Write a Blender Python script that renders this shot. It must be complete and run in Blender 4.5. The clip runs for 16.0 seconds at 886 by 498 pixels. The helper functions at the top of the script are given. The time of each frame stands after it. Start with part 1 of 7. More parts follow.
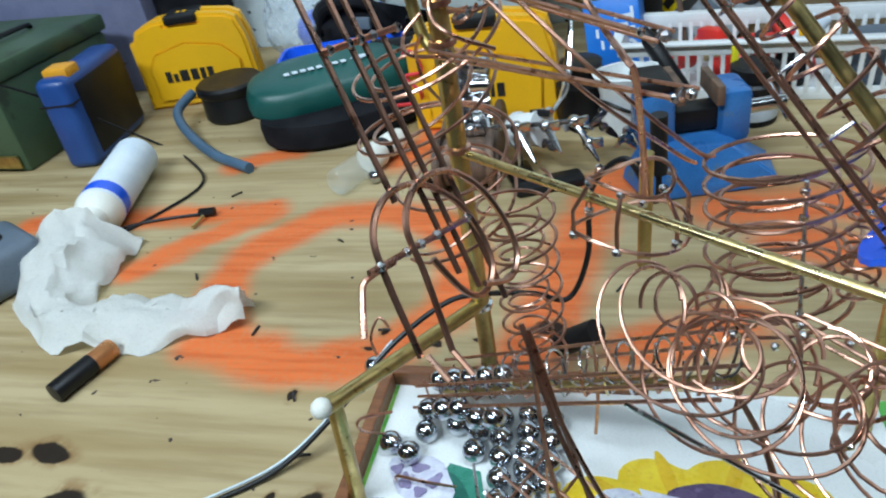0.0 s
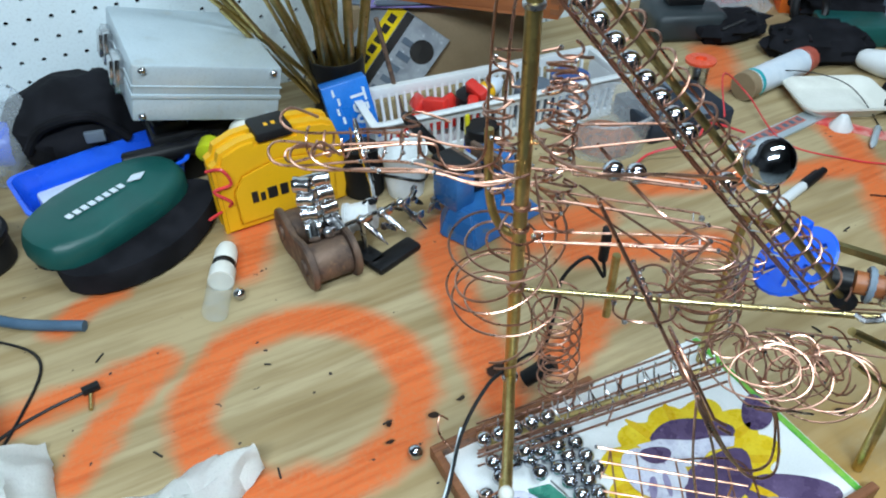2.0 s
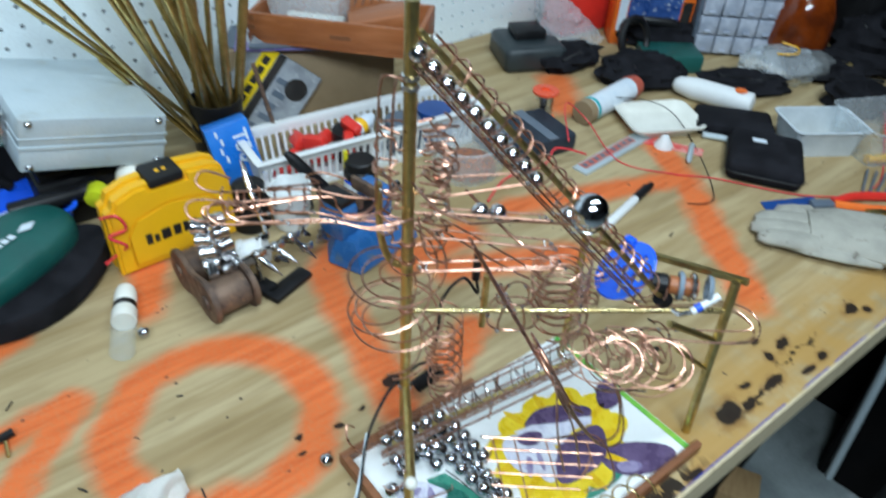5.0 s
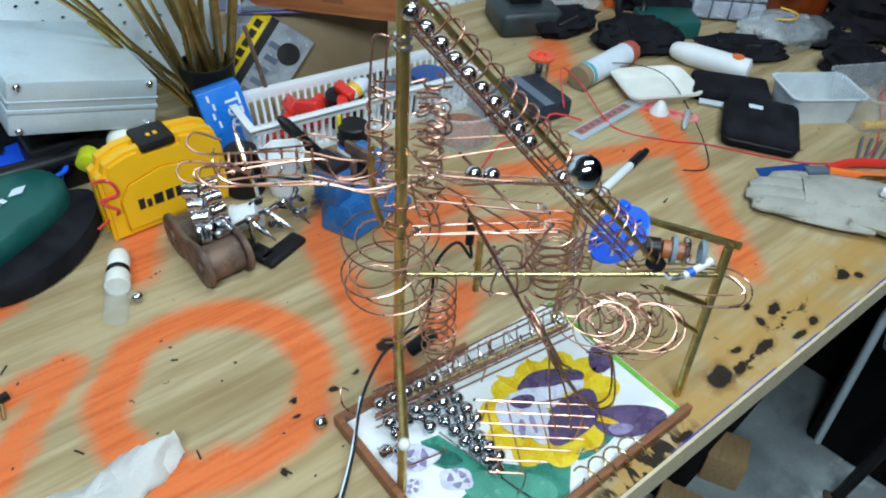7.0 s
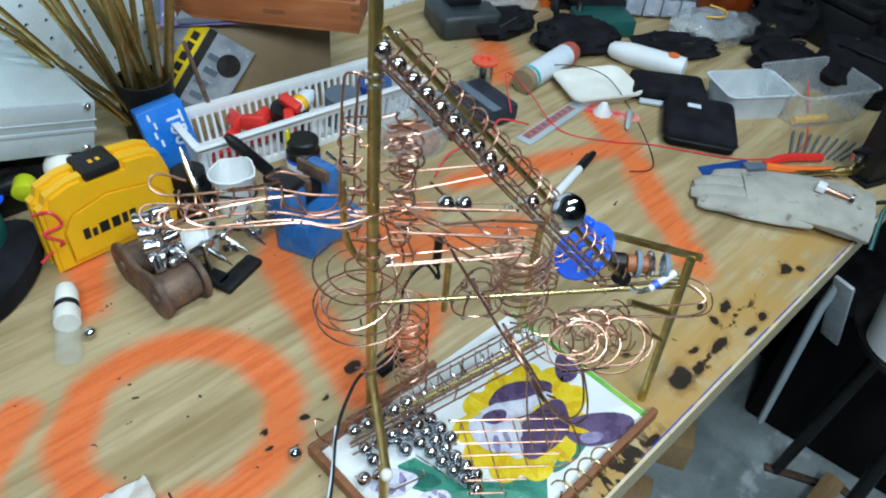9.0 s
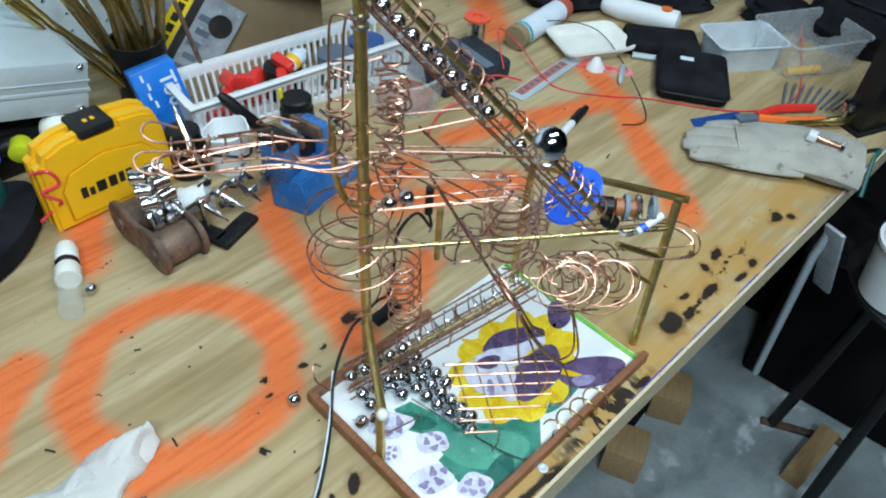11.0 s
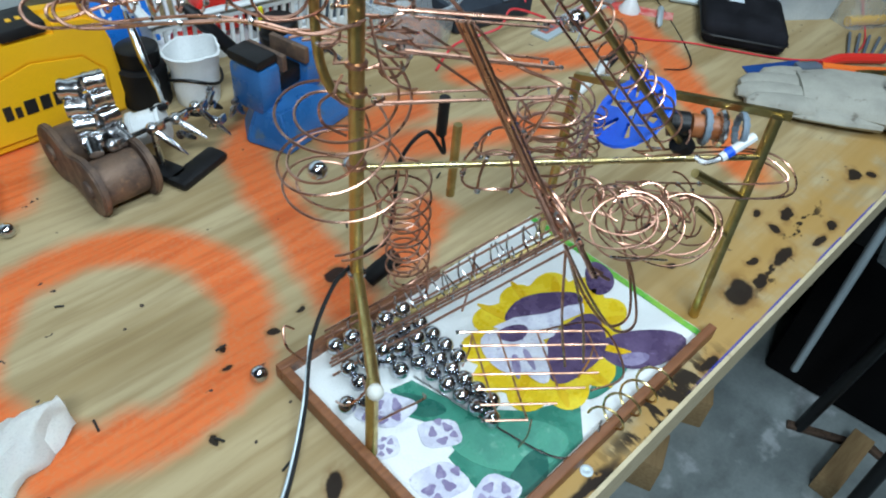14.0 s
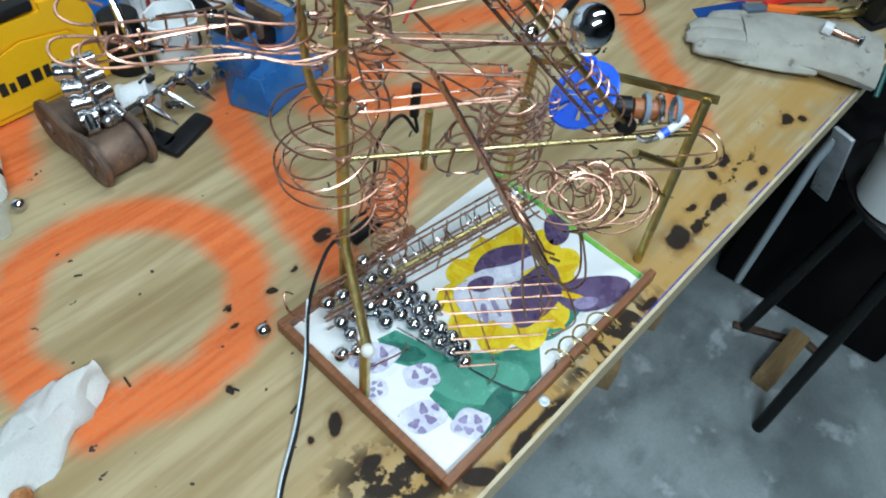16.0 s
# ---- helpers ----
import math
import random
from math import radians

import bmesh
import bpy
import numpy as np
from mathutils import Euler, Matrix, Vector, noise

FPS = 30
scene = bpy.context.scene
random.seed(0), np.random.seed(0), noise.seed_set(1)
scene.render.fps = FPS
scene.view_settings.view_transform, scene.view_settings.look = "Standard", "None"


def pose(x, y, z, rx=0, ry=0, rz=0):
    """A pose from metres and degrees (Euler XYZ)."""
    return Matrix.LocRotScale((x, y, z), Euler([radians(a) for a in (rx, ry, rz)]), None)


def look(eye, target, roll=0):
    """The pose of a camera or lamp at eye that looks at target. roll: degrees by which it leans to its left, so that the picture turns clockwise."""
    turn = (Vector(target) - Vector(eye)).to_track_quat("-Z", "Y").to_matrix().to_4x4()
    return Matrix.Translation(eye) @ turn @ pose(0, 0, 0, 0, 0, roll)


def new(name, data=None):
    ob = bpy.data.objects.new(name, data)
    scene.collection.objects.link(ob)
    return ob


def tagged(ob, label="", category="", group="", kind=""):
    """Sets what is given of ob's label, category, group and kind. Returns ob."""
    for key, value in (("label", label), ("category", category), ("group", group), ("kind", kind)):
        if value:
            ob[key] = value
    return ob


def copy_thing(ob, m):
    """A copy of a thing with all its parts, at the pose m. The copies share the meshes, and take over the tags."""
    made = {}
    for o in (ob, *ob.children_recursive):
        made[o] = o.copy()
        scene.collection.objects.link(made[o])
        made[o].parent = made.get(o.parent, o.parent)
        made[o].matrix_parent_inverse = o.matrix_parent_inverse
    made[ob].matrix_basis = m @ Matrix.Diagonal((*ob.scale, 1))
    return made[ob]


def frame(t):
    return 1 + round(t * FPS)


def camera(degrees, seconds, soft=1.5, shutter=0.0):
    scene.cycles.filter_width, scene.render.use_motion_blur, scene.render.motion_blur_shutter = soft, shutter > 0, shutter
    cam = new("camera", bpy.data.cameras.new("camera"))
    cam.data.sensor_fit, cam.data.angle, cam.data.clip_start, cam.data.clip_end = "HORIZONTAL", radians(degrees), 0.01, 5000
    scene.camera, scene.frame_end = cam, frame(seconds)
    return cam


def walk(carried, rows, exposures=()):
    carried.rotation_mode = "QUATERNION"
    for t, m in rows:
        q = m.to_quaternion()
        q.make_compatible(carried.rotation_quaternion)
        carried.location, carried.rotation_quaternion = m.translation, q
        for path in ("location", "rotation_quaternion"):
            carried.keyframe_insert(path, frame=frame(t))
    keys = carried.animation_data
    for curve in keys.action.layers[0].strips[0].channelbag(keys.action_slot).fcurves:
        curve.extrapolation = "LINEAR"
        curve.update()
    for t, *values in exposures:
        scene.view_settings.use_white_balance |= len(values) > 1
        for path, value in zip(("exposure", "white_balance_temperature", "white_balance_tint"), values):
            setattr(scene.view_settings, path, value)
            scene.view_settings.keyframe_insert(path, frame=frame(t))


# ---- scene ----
cam = camera(62.9, 16.0, soft=2.0, shutter=0.4)
PATH = [
    (0, (0.097, 0.105, 1.203), (-0.405, 1.704, 0.111), -10.0),
    (0.5, (0.07, 0.103, 1.219), (-0.214, 1.681, 0.025), -7.9),
    (1, (-0.006, 0.089, 1.277), (0.125, 1.599, -0.028), -4.0),
    (1.5, (-0.131, 0.093, 1.349), (0.385, 1.555, 0.085), -4.0),
    (2, (-0.186, 0.101, 1.387), (0.513, 1.479, 0.118), -1.1),
    (2.5, (-0.21, 0.079, 1.397), (0.561, 1.46, 0.172), -3.1),
    (3, (-0.22, 0.069, 1.414), (0.621, 1.443, 0.229), -1.7),
    (3.5, (-0.231, 0.066, 1.432), (0.599, 1.464, 0.267), -1.3),
    (4, (-0.236, 0.069, 1.45), (0.71, 1.387, 0.279), 1.7),
    (4.5, (-0.235, 0.063, 1.461), (0.74, 1.34, 0.27), 1.9),
    (5, (-0.231, 0.06, 1.456), (0.776, 1.259, 0.211), 3.3),
    (5.2, (-0.226, 0.06, 1.448), (0.799, 1.172, 0.138), 4.6),
    (7.3, (-0.234, 0.057, 1.454), (0.732, 1.225, 0.149), 3.3),
    (7.5, (-0.243, 0.062, 1.461), (0.713, 1.289, 0.204), 2.2),
    (8, (-0.252, 0.084, 1.463), (0.729, 1.288, 0.202), 2.3),
    (8.5, (-0.244, 0.092, 1.47), (0.833, 1.159, 0.167), 4.9),
    (8.7, (-0.24, 0.093, 1.472), (0.87, 1.124, 0.165), 5.8),
    (10.8, (-0.247, 0.077, 1.47), (0.814, 1.054, 0.084), 4.4),
    (11, (-0.249, 0.071, 1.465), (0.822, 1.042, 0.083), 4.7),
    (11.5, (-0.249, 0.066, 1.47), (0.816, 1.029, 0.078), 4.7),
    (12, (-0.267, 0.083, 1.447), (0.777, 1.069, 0.054), 3.5),
    (12.5, (-0.281, 0.134, 1.419), (0.841, 0.919, -0.039), 8.3),
    (13, (-0.266, 0.116, 1.376), (0.836, 0.983, -0.049), 6.6),
    (13.5, (-0.233, 0.12, 1.346), (0.881, 1.047, -0.032), 6.5),
    (14, (-0.198, 0.131, 1.322), (0.887, 1.093, -0.056), 6.5),
    (14.5, (-0.182, 0.13, 1.326), (0.873, 1.084, -0.081), 6.1),
    (15, (-0.18, 0.127, 1.355), (0.82, 1.022, -0.127), 6.5),
    (15.5, (-0.188, 0.13, 1.397), (0.796, 0.921, -0.155), 8.0),
    (16, (-0.216, 0.131, 1.409), (0.796, 0.875, -0.148), 8.7),
]
walk(cam, [(t, look(eye, target, roll)) for t, eye, target, roll in PATH], [(0.0, -0.05), (0.5, -0.2), (1.0, -0.4), (1.5, -0.05), (2.0, 0.0), (12.5, 0.0), (13.2, -0.1), (16.0, -0.1)])

# ---- light ----
world = bpy.data.worlds.new("garage_air")
world.use_nodes = True
world.node_tree.nodes["Background"].inputs[0].default_value = (0.55, 0.66, 0.8, 1)
world.node_tree.nodes["Background"].inputs[1].default_value = 0.003
scene.world = world
scene.view_settings.exposure = 0.0


def area_lamp(name, place, target, sx, sy, watts, colour):
    d = bpy.data.lights.new(name, "AREA")
    d.shape, d.size, d.size_y, d.energy, d.color = "RECTANGLE", sx, sy, watts, colour
    ob = new(name, d)
    ob.matrix_world = look(place, target)
    return ob


# two fluorescent ceiling fixtures over the bench, one of them behind the camera
area_lamp("tube_light", (0.45, 0.15, 2.36), (0.5, 0.35, 0.9), 1.2, 0.16, 16.0, (0.71, 0.88, 1.0))
area_lamp("tube_light_back", (-0.62, -0.50, 2.36), (-0.35, 0.55, 0.9), 1.2, 0.16, 39.0, (0.71, 0.88, 1.0))


# ---- materials ----
def nodes_of(name):
    m = bpy.data.materials.new(name)
    m.use_nodes = True
    t = m.node_tree
    return m, t, t.nodes["Principled BSDF"]


def link(t, a, b):
    t.links.new(a, b)


def math_node(t, op, a, b=None, clamp=False):
    n = t.nodes.new("ShaderNodeMath")
    n.operation, n.use_clamp = op, clamp
    for k, v in enumerate((a, b)):
        if v is None:
            continue
        if isinstance(v, (int, float)):
            n.inputs[k].default_value = v
        else:
            link(t, v, n.inputs[k])
    return n.outputs[0]


def noise_node(t, scale, detail=3, stretch=None, coord="Object", rough=0.55):
    c = t.nodes.new("ShaderNodeTexCoord")
    n = t.nodes.new("ShaderNodeTexNoise")
    n.inputs["Scale"].default_value, n.inputs["Detail"].default_value = scale, detail
    n.inputs["Roughness"].default_value = rough
    src = c.outputs[coord]
    if stretch:
        mp = t.nodes.new("ShaderNodeMapping")
        mp.inputs["Scale"].default_value = stretch
        link(t, src, mp.inputs[0])
        src = mp.outputs[0]
    link(t, src, n.inputs["Vector"])
    return n.outputs["Fac"]


def ramp(t, fac, lo, hi):
    n = t.nodes.new("ShaderNodeMapRange")
    n.interpolation_type = "SMOOTHSTEP"
    n.inputs["From Min"].default_value, n.inputs["From Max"].default_value = lo, hi
    link(t, fac, n.inputs["Value"])
    return n.outputs["Result"]


def blend(t, fac, a, b):
    n = t.nodes.new("ShaderNodeMix")
    n.data_type = "RGBA"
    for k, v in ((0, fac), (6, a), (7, b)):
        if isinstance(v, tuple):
            n.inputs[k].default_value = (*v, 1)
        elif isinstance(v, (int, float)):
            n.inputs[k].default_value = v
        else:
            link(t, v, n.inputs[k])
    return n.outputs[2]


def add_bump(t, bsdf, fac, strength, distance):
    n = t.nodes.new("ShaderNodeBump")
    n.inputs["Strength"].default_value, n.inputs["Distance"].default_value = strength, distance
    link(t, fac, n.inputs["Height"])
    link(t, n.outputs[0], bsdf.inputs["Normal"])


def surface(name, c1, c2, rough=0.5, metal=0.0, scale=30.0, fine=400.0, bump=0.15, depth=0.0008, c3=None, stretch=None, coat=0.0, spec=0.5):
    """Two-scale variation of colour and gloss with a fine relief."""
    m, t, b = nodes_of(name)
    big = ramp(t, noise_node(t, scale, 4, stretch), 0.35, 0.68)
    small = noise_node(t, fine, 3, stretch)
    col = blend(t, big, c1, c2)
    if c3:
        col = blend(t, ramp(t, noise_node(t, scale * 2.3, 5), 0.6, 0.72), col, c3)
    col = blend(t, math_node(t, "MULTIPLY", ramp(t, small, 0.45, 0.8), 0.35), col, tuple(0.6 * v for v in c1))
    link(t, col, b.inputs["Base Color"])
    b.inputs["Metallic"].default_value = metal
    b.inputs["Coat Weight"].default_value = coat
    b.inputs["Specular IOR Level"].default_value = spec
    link(t, math_node(t, "ADD", math_node(t, "MULTIPLY", big, 0.18), rough - 0.08, True), b.inputs["Roughness"])
    if bump:
        add_bump(t, b, small, bump, depth)
    return m


def clear_plastic(name, tint, rough=0.12, mix=0.75):
    """Thin clear plastic: mostly see-through, with gloss and a little haze."""
    m, t, b = nodes_of(name)
    b.inputs["Base Color"].default_value = (*tint, 1)
    b.inputs["Roughness"].default_value = rough
    out = t.nodes["Material Output"]
    tr = t.nodes.new("ShaderNodeBsdfTransparent")
    tr.inputs[0].default_value = (*[0.6 + 0.4 * v for v in tint], 1)
    mx = t.nodes.new("ShaderNodeMixShader")
    link(t, math_node(t, "MULTIPLY", ramp(t, noise_node(t, 60, 3), 0.3, 0.7), 0.2), mx.inputs[0])
    mx.inputs[0].default_value = 1 - mix
    n = math_node(t, "ADD", math_node(t, "MULTIPLY", noise_node(t, 50, 3), 0.25), 1 - mix - 0.1, True)
    link(t, n, mx.inputs[0])
    link(t, tr.outputs[0], mx.inputs[1])
    link(t, b.outputs[0], mx.inputs[2])
    link(t, mx.outputs[0], out.inputs[0])
    return m


def metal_wire(name, c1, c2, c3, rough):
    return surface(name, c1, c2, rough, 1.0, 90, 900, 0.05, 0.0002, c3)


COPPER = metal_wire("copper_wire", (0.66, 0.38, 0.28), (0.44, 0.225, 0.155), (0.19, 0.088, 0.056), 0.34)
BRASS = metal_wire("brass_tube", (0.60, 0.47, 0.20), (0.46, 0.35, 0.13), (0.24, 0.17, 0.06), 0.36)
BRASS_BRIGHT = metal_wire("bright_brass_rod", (0.74, 0.62, 0.32), (0.60, 0.46, 0.20), (0.42, 0.31, 0.14), 0.30)
SOLDER = metal_wire("solder", (0.72, 0.72, 0.72), (0.5, 0.5, 0.52), (0.3, 0.29, 0.28), 0.24)
STEEL = surface("polished_steel", (0.62, 0.64, 0.68), (0.50, 0.52, 0.55), 0.12, 1.0, 40, 700, 0.02, 0.0001)
CHROME = surface("chrome", (0.66, 0.66, 0.67), (0.45, 0.45, 0.46), 0.2, 1.0, 60, 700, 0.05, 0.0002)
ALU = surface("brushed_aluminium", (0.56, 0.64, 0.68), (0.49, 0.57, 0.61), 0.40, 0.35, 9, 500, 0.05, 0.0002, (0.48, 0.52, 0.52))
RUST = surface("rusty_iron", (0.20, 0.125, 0.085), (0.10, 0.068, 0.055), 0.62, 0.35, 60, 500, 0.5, 0.0008, (0.26, 0.15, 0.09))
YELLOW = surface("yellow_plastic", (0.86, 0.455, 0.010), (0.80, 0.41, 0.010), 0.42, 0, 12, 900, 0.12, 0.0002)
BLACK = surface("black_plastic", (0.006, 0.006, 0.007), (0.012, 0.012, 0.013), 0.45, 0, 20, 600, 0.2, 0.0003, spec=0.3)
BLACK_CLOTH = surface("black_fabric", (0.006, 0.006, 0.008), (0.016, 0.016, 0.02), 0.85, 0, 25, 1200, 0.6, 0.0006, spec=0.15)
GREEN_VINYL = surface("green_vinyl", (0.006, 0.072, 0.062), (0.01, 0.10, 0.085), 0.45, 0, 14, 700, 0.4, 0.0005)
BLUE_PLASTIC = surface("blue_plastic", (0.012, 0.10, 0.75), (0.015, 0.14, 0.85), 0.32, 0, 15, 700, 0.08, 0.0002)
NAVY = surface("navy_plastic", (0.012, 0.055, 0.22), (0.016, 0.075, 0.28), 0.4, 0, 15, 700, 0.1, 0.0002)
VISE_BLUE = surface("chipped_blue_enamel", (0.022, 0.12, 0.34), (0.035, 0.17, 0.44), 0.33, 0, 22, 500, 0.2, 0.0004, (0.10, 0.16, 0.22))
ORANGE = surface("orange_plastic", (0.85, 0.17, 0.02), (0.78, 0.14, 0.02), 0.4, 0, 15, 700, 0.1, 0.0002)
RED = surface("red_plastic", (0.72, 0.035, 0.025), (0.62, 0.03, 0.022), 0.4, 0, 15, 700, 0.1, 0.0002)
RED_WIRE = surface("red_wire", (0.75, 0.05, 0.06), (0.6, 0.04, 0.05), 0.4, 0, 60, 700, 0.05, 0.0001)
WHITE = surface("white_plastic", (0.78, 0.80, 0.80), (0.70, 0.72, 0.72), 0.42, 0, 14, 600, 0.1, 0.0002)
CREAM = surface("cream_foam", (0.80, 0.79, 0.72), (0.74, 0.73, 0.66), 0.6, 0, 30, 900, 0.3, 0.0003)
TISSUE = surface("white_tissue", (0.93, 0.93, 0.90), (0.91, 0.91, 0.87), 0.85, 0, 45, 800, 0.5, 0.0008)
LABEL_WHITE = surface("printed_white_label", (0.72, 0.78, 0.84), (0.62, 0.70, 0.78), 0.4, 0, 30, 600, 0.05, 0.0001)
GREY_HAMMER = surface("grey_plastic", (0.10, 0.13, 0.17), (0.13, 0.16, 0.20), 0.5, 0, 14, 700, 0.25, 0.0004)
AMMO_GREEN = surface("army_green_paint", (0.045, 0.085, 0.045), (0.06, 0.105, 0.055), 0.5, 0.1, 14, 400, 0.2, 0.0004, (0.035, 0.05, 0.03))
RIM_WOOD = surface("reddish_wood", (0.20, 0.075, 0.032), (0.28, 0.11, 0.045), 0.42, 0, 30, 500, 0.3, 0.0004, (0.12, 0.045, 0.02), (1, 9, 9))
BOX_WOOD = surface("cedar_box_wood", (0.30, 0.095, 0.03), (0.38, 0.13, 0.045), 0.42, 0, 18, 400, 0.25, 0.0004, (0.22, 0.07, 0.025), (1, 8, 8))
PINE = surface("raw_pine", (0.50, 0.33, 0.16), (0.42, 0.26, 0.12), 0.65, 0, 14, 400, 0.3, 0.0005, None, (1.5, 10, 10))
CARDBOARD = surface("cardboard", (0.30, 0.215, 0.125), (0.24, 0.17, 0.095), 0.8, 0, 12, 500, 0.2, 0.0003)
LEATHER = surface("grey_suede", (0.40, 0.385, 0.33), (0.31, 0.30, 0.26), 0.9, 0, 26, 700, 0.6, 0.0012, (0.17, 0.15, 0.12))
AMBER = surface("amber_glass", (0.20, 0.034, 0.004), (0.08, 0.014, 0.003), 0.10, 0, 20, 300, 0.1, 0.0004)
GLASS = clear_plastic("clear_glass", (0.86, 0.9, 0.9), 0.05, 0.90)
CLEAR = clear_plastic("clear_plastic_film", (0.80, 0.86, 0.9), 0.15, 0.74)
PAPER = surface("glossy_white_paper", (0.86, 0.87, 0.86), (0.82, 0.84, 0.83), 0.3, 0, 12, 900, 0.03, 0.0001)
PETAL = surface("printed_yellow", (0.80, 0.55, 0.02), (0.86, 0.66, 0.04), 0.32, 0, 60, 500, 0.03, 0.0001, (0.70, 0.42, 0.015))
PANSY = surface("printed_purple", (0.085, 0.055, 0.12), (0.13, 0.085, 0.18), 0.32, 0, 70, 500, 0.03, 0.0001, (0.20, 0.14, 0.26))
LILAC = surface("printed_lilac", (0.58, 0.58, 0.70), (0.74, 0.75, 0.82), 0.32, 0, 80, 500, 0.03, 0.0001, (0.36, 0.32, 0.46))
LEAF = surface("printed_green", (0.035, 0.20, 0.14), (0.05, 0.27, 0.19), 0.32, 0, 50, 500, 0.03, 0.0001, (0.11, 0.33, 0.24))
LEAF_PALE = surface("printed_pale_green", (0.09, 0.34, 0.24), (0.06, 0.26, 0.19), 0.32, 0, 60, 500, 0.03, 0.0001, (0.16, 0.40, 0.30))
LEAF_DARK = surface("printed_dark_green", (0.015, 0.11, 0.085), (0.025, 0.15, 0.11), 0.32, 0, 60, 500, 0.03, 0.0001)
PETAL_DEEP = surface("printed_deep_yellow", (0.72, 0.44, 0.012), (0.80, 0.52, 0.02), 0.32, 0, 60, 500, 0.03, 0.0001)
LIME = surface("printed_lime_border", (0.10, 0.42, 0.07), (0.35, 0.60, 0.08), 0.32, 0, 30, 500, 0.03, 0.0001)
PEG = surface("white_pegboard", (0.80, 0.89, 0.92), (0.76, 0.86, 0.90), 0.42, 0, 5, 300, 0.08, 0.0003, (0.64, 0.71, 0.76))
# near-black colour for the shade seen through the pegboard holes
HOLE_SHADE = surface("painted_hole_shade", (0.02, 0.022, 0.026), (0.03, 0.03, 0.034), 0.9, 0, 20, 300, 0, 0)
# wall and ceiling colours set dark so that little light bounces into the shadows
WALL = surface("low_bounce_wall", (0.06, 0.06, 0.065), (0.08, 0.08, 0.085), 0.85, 0, 3, 60, 0.2, 0.002)
CEILING = surface("low_bounce_ceiling", (0.09, 0.09, 0.09), (0.07, 0.07, 0.07), 0.85, 0, 3, 60, 0.2, 0.002)
# near-black colour that paints in the gloom at the far end and under the bench
GLOOM = surface("painted_gloom", (0.007, 0.007, 0.008), (0.014, 0.012, 0.012), 0.92, 0, 6, 80, 0.2, 0.002, spec=0.1)
PURPLE = surface("violet_card", (0.30, 0.24, 0.55), (0.24, 0.19, 0.48), 0.5, 0, 20, 500, 0.05, 0.0001)
MAUVE = surface("printed_mauve", (0.24, 0.20, 0.34), (0.34, 0.30, 0.46), 0.32, 0, 90, 500, 0.03, 0.0001)
INK = surface("black_ink", (0.015, 0.014, 0.014), (0.025, 0.022, 0.02), 0.5, 0, 30, 500, 0, 0)


def concrete_floor():
    m, t, b = nodes_of("stained_concrete")
    big = ramp(t, noise_node(t, 3.5, 6), 0.35, 0.65)
    col = blend(t, big, (0.52, 0.60, 0.60), (0.27, 0.32, 0.325))
    col = blend(t, ramp(t, noise_node(t, 7, 6, (1, 1.6, 1)), 0.48, 0.78), col, (0.20, 0.235, 0.235))
    col = blend(t, ramp(t, noise_node(t, 9, 5), 0.58, 0.68), col, (0.66, 0.72, 0.74))
    fine = noise_node(t, 120, 4)
    col = blend(t, math_node(t, "MULTIPLY", fine, 0.35), col, (0.08, 0.085, 0.09))
    link(t, col, b.inputs["Base Color"])
    b.inputs["Roughness"].default_value = 0.55
    add_bump(t, b, fine, 0.2, 0.001)
    return m


class Plan:
    """Distances on the bench top, in metres, from its x and y."""

    def __init__(self, t):
        self.t = t
        c = t.nodes.new("ShaderNodeTexCoord")
        w = t.nodes.new("ShaderNodeTexNoise")
        w.inputs["Scale"].default_value, w.inputs["Detail"].default_value = 28, 4
        link(t, c.outputs["Object"], w.inputs["Vector"])
        sep = t.nodes.new("ShaderNodeSeparateXYZ")
        link(t, c.outputs["Object"], sep.inputs[0])
        wob = math_node(t, "MULTIPLY", math_node(t, "SUBTRACT", w.outputs["Fac"], 0.5), 0.022)
        self.x = math_node(t, "ADD", sep.outputs[0], wob)
        self.y = math_node(t, "SUBTRACT", sep.outputs[1], wob)
        self.flat_y = sep.outputs[1]

    def segment(self, ax, ay, bx, by):
        t, dx, dy = self.t, bx - ax, by - ay
        k = dx * dx + dy * dy
        px, py = math_node(t, "SUBTRACT", self.x, ax), math_node(t, "SUBTRACT", self.y, ay)
        h = math_node(t, "ADD", math_node(t, "MULTIPLY", px, dx / k), math_node(t, "MULTIPLY", py, dy / k), True)
        qx = math_node(t, "SUBTRACT", px, math_node(t, "MULTIPLY", h, dx))
        qy = math_node(t, "SUBTRACT", py, math_node(t, "MULTIPLY", h, dy))
        return self.length(qx, qy)

    def length(self, qx, qy):
        t = self.t
        return math_node(t, "SQRT", math_node(t, "ADD", math_node(t, "MULTIPLY", qx, qx), math_node(t, "MULTIPLY", qy, qy)))

    def ellipse(self, cx, cy, rx, ry, turn=0.0):
        t, c, s = self.t, math.cos(radians(turn)), math.sin(radians(turn))
        px, py = math_node(t, "SUBTRACT", self.x, cx), math_node(t, "SUBTRACT", self.y, cy)
        ux = math_node(t, "ADD", math_node(t, "MULTIPLY", px, c / rx), math_node(t, "MULTIPLY", py, s / rx))
        uy = math_node(t, "ADD", math_node(t, "MULTIPLY", px, -s / ry), math_node(t, "MULTIPLY", py, c / ry))
        return self.length(ux, uy)


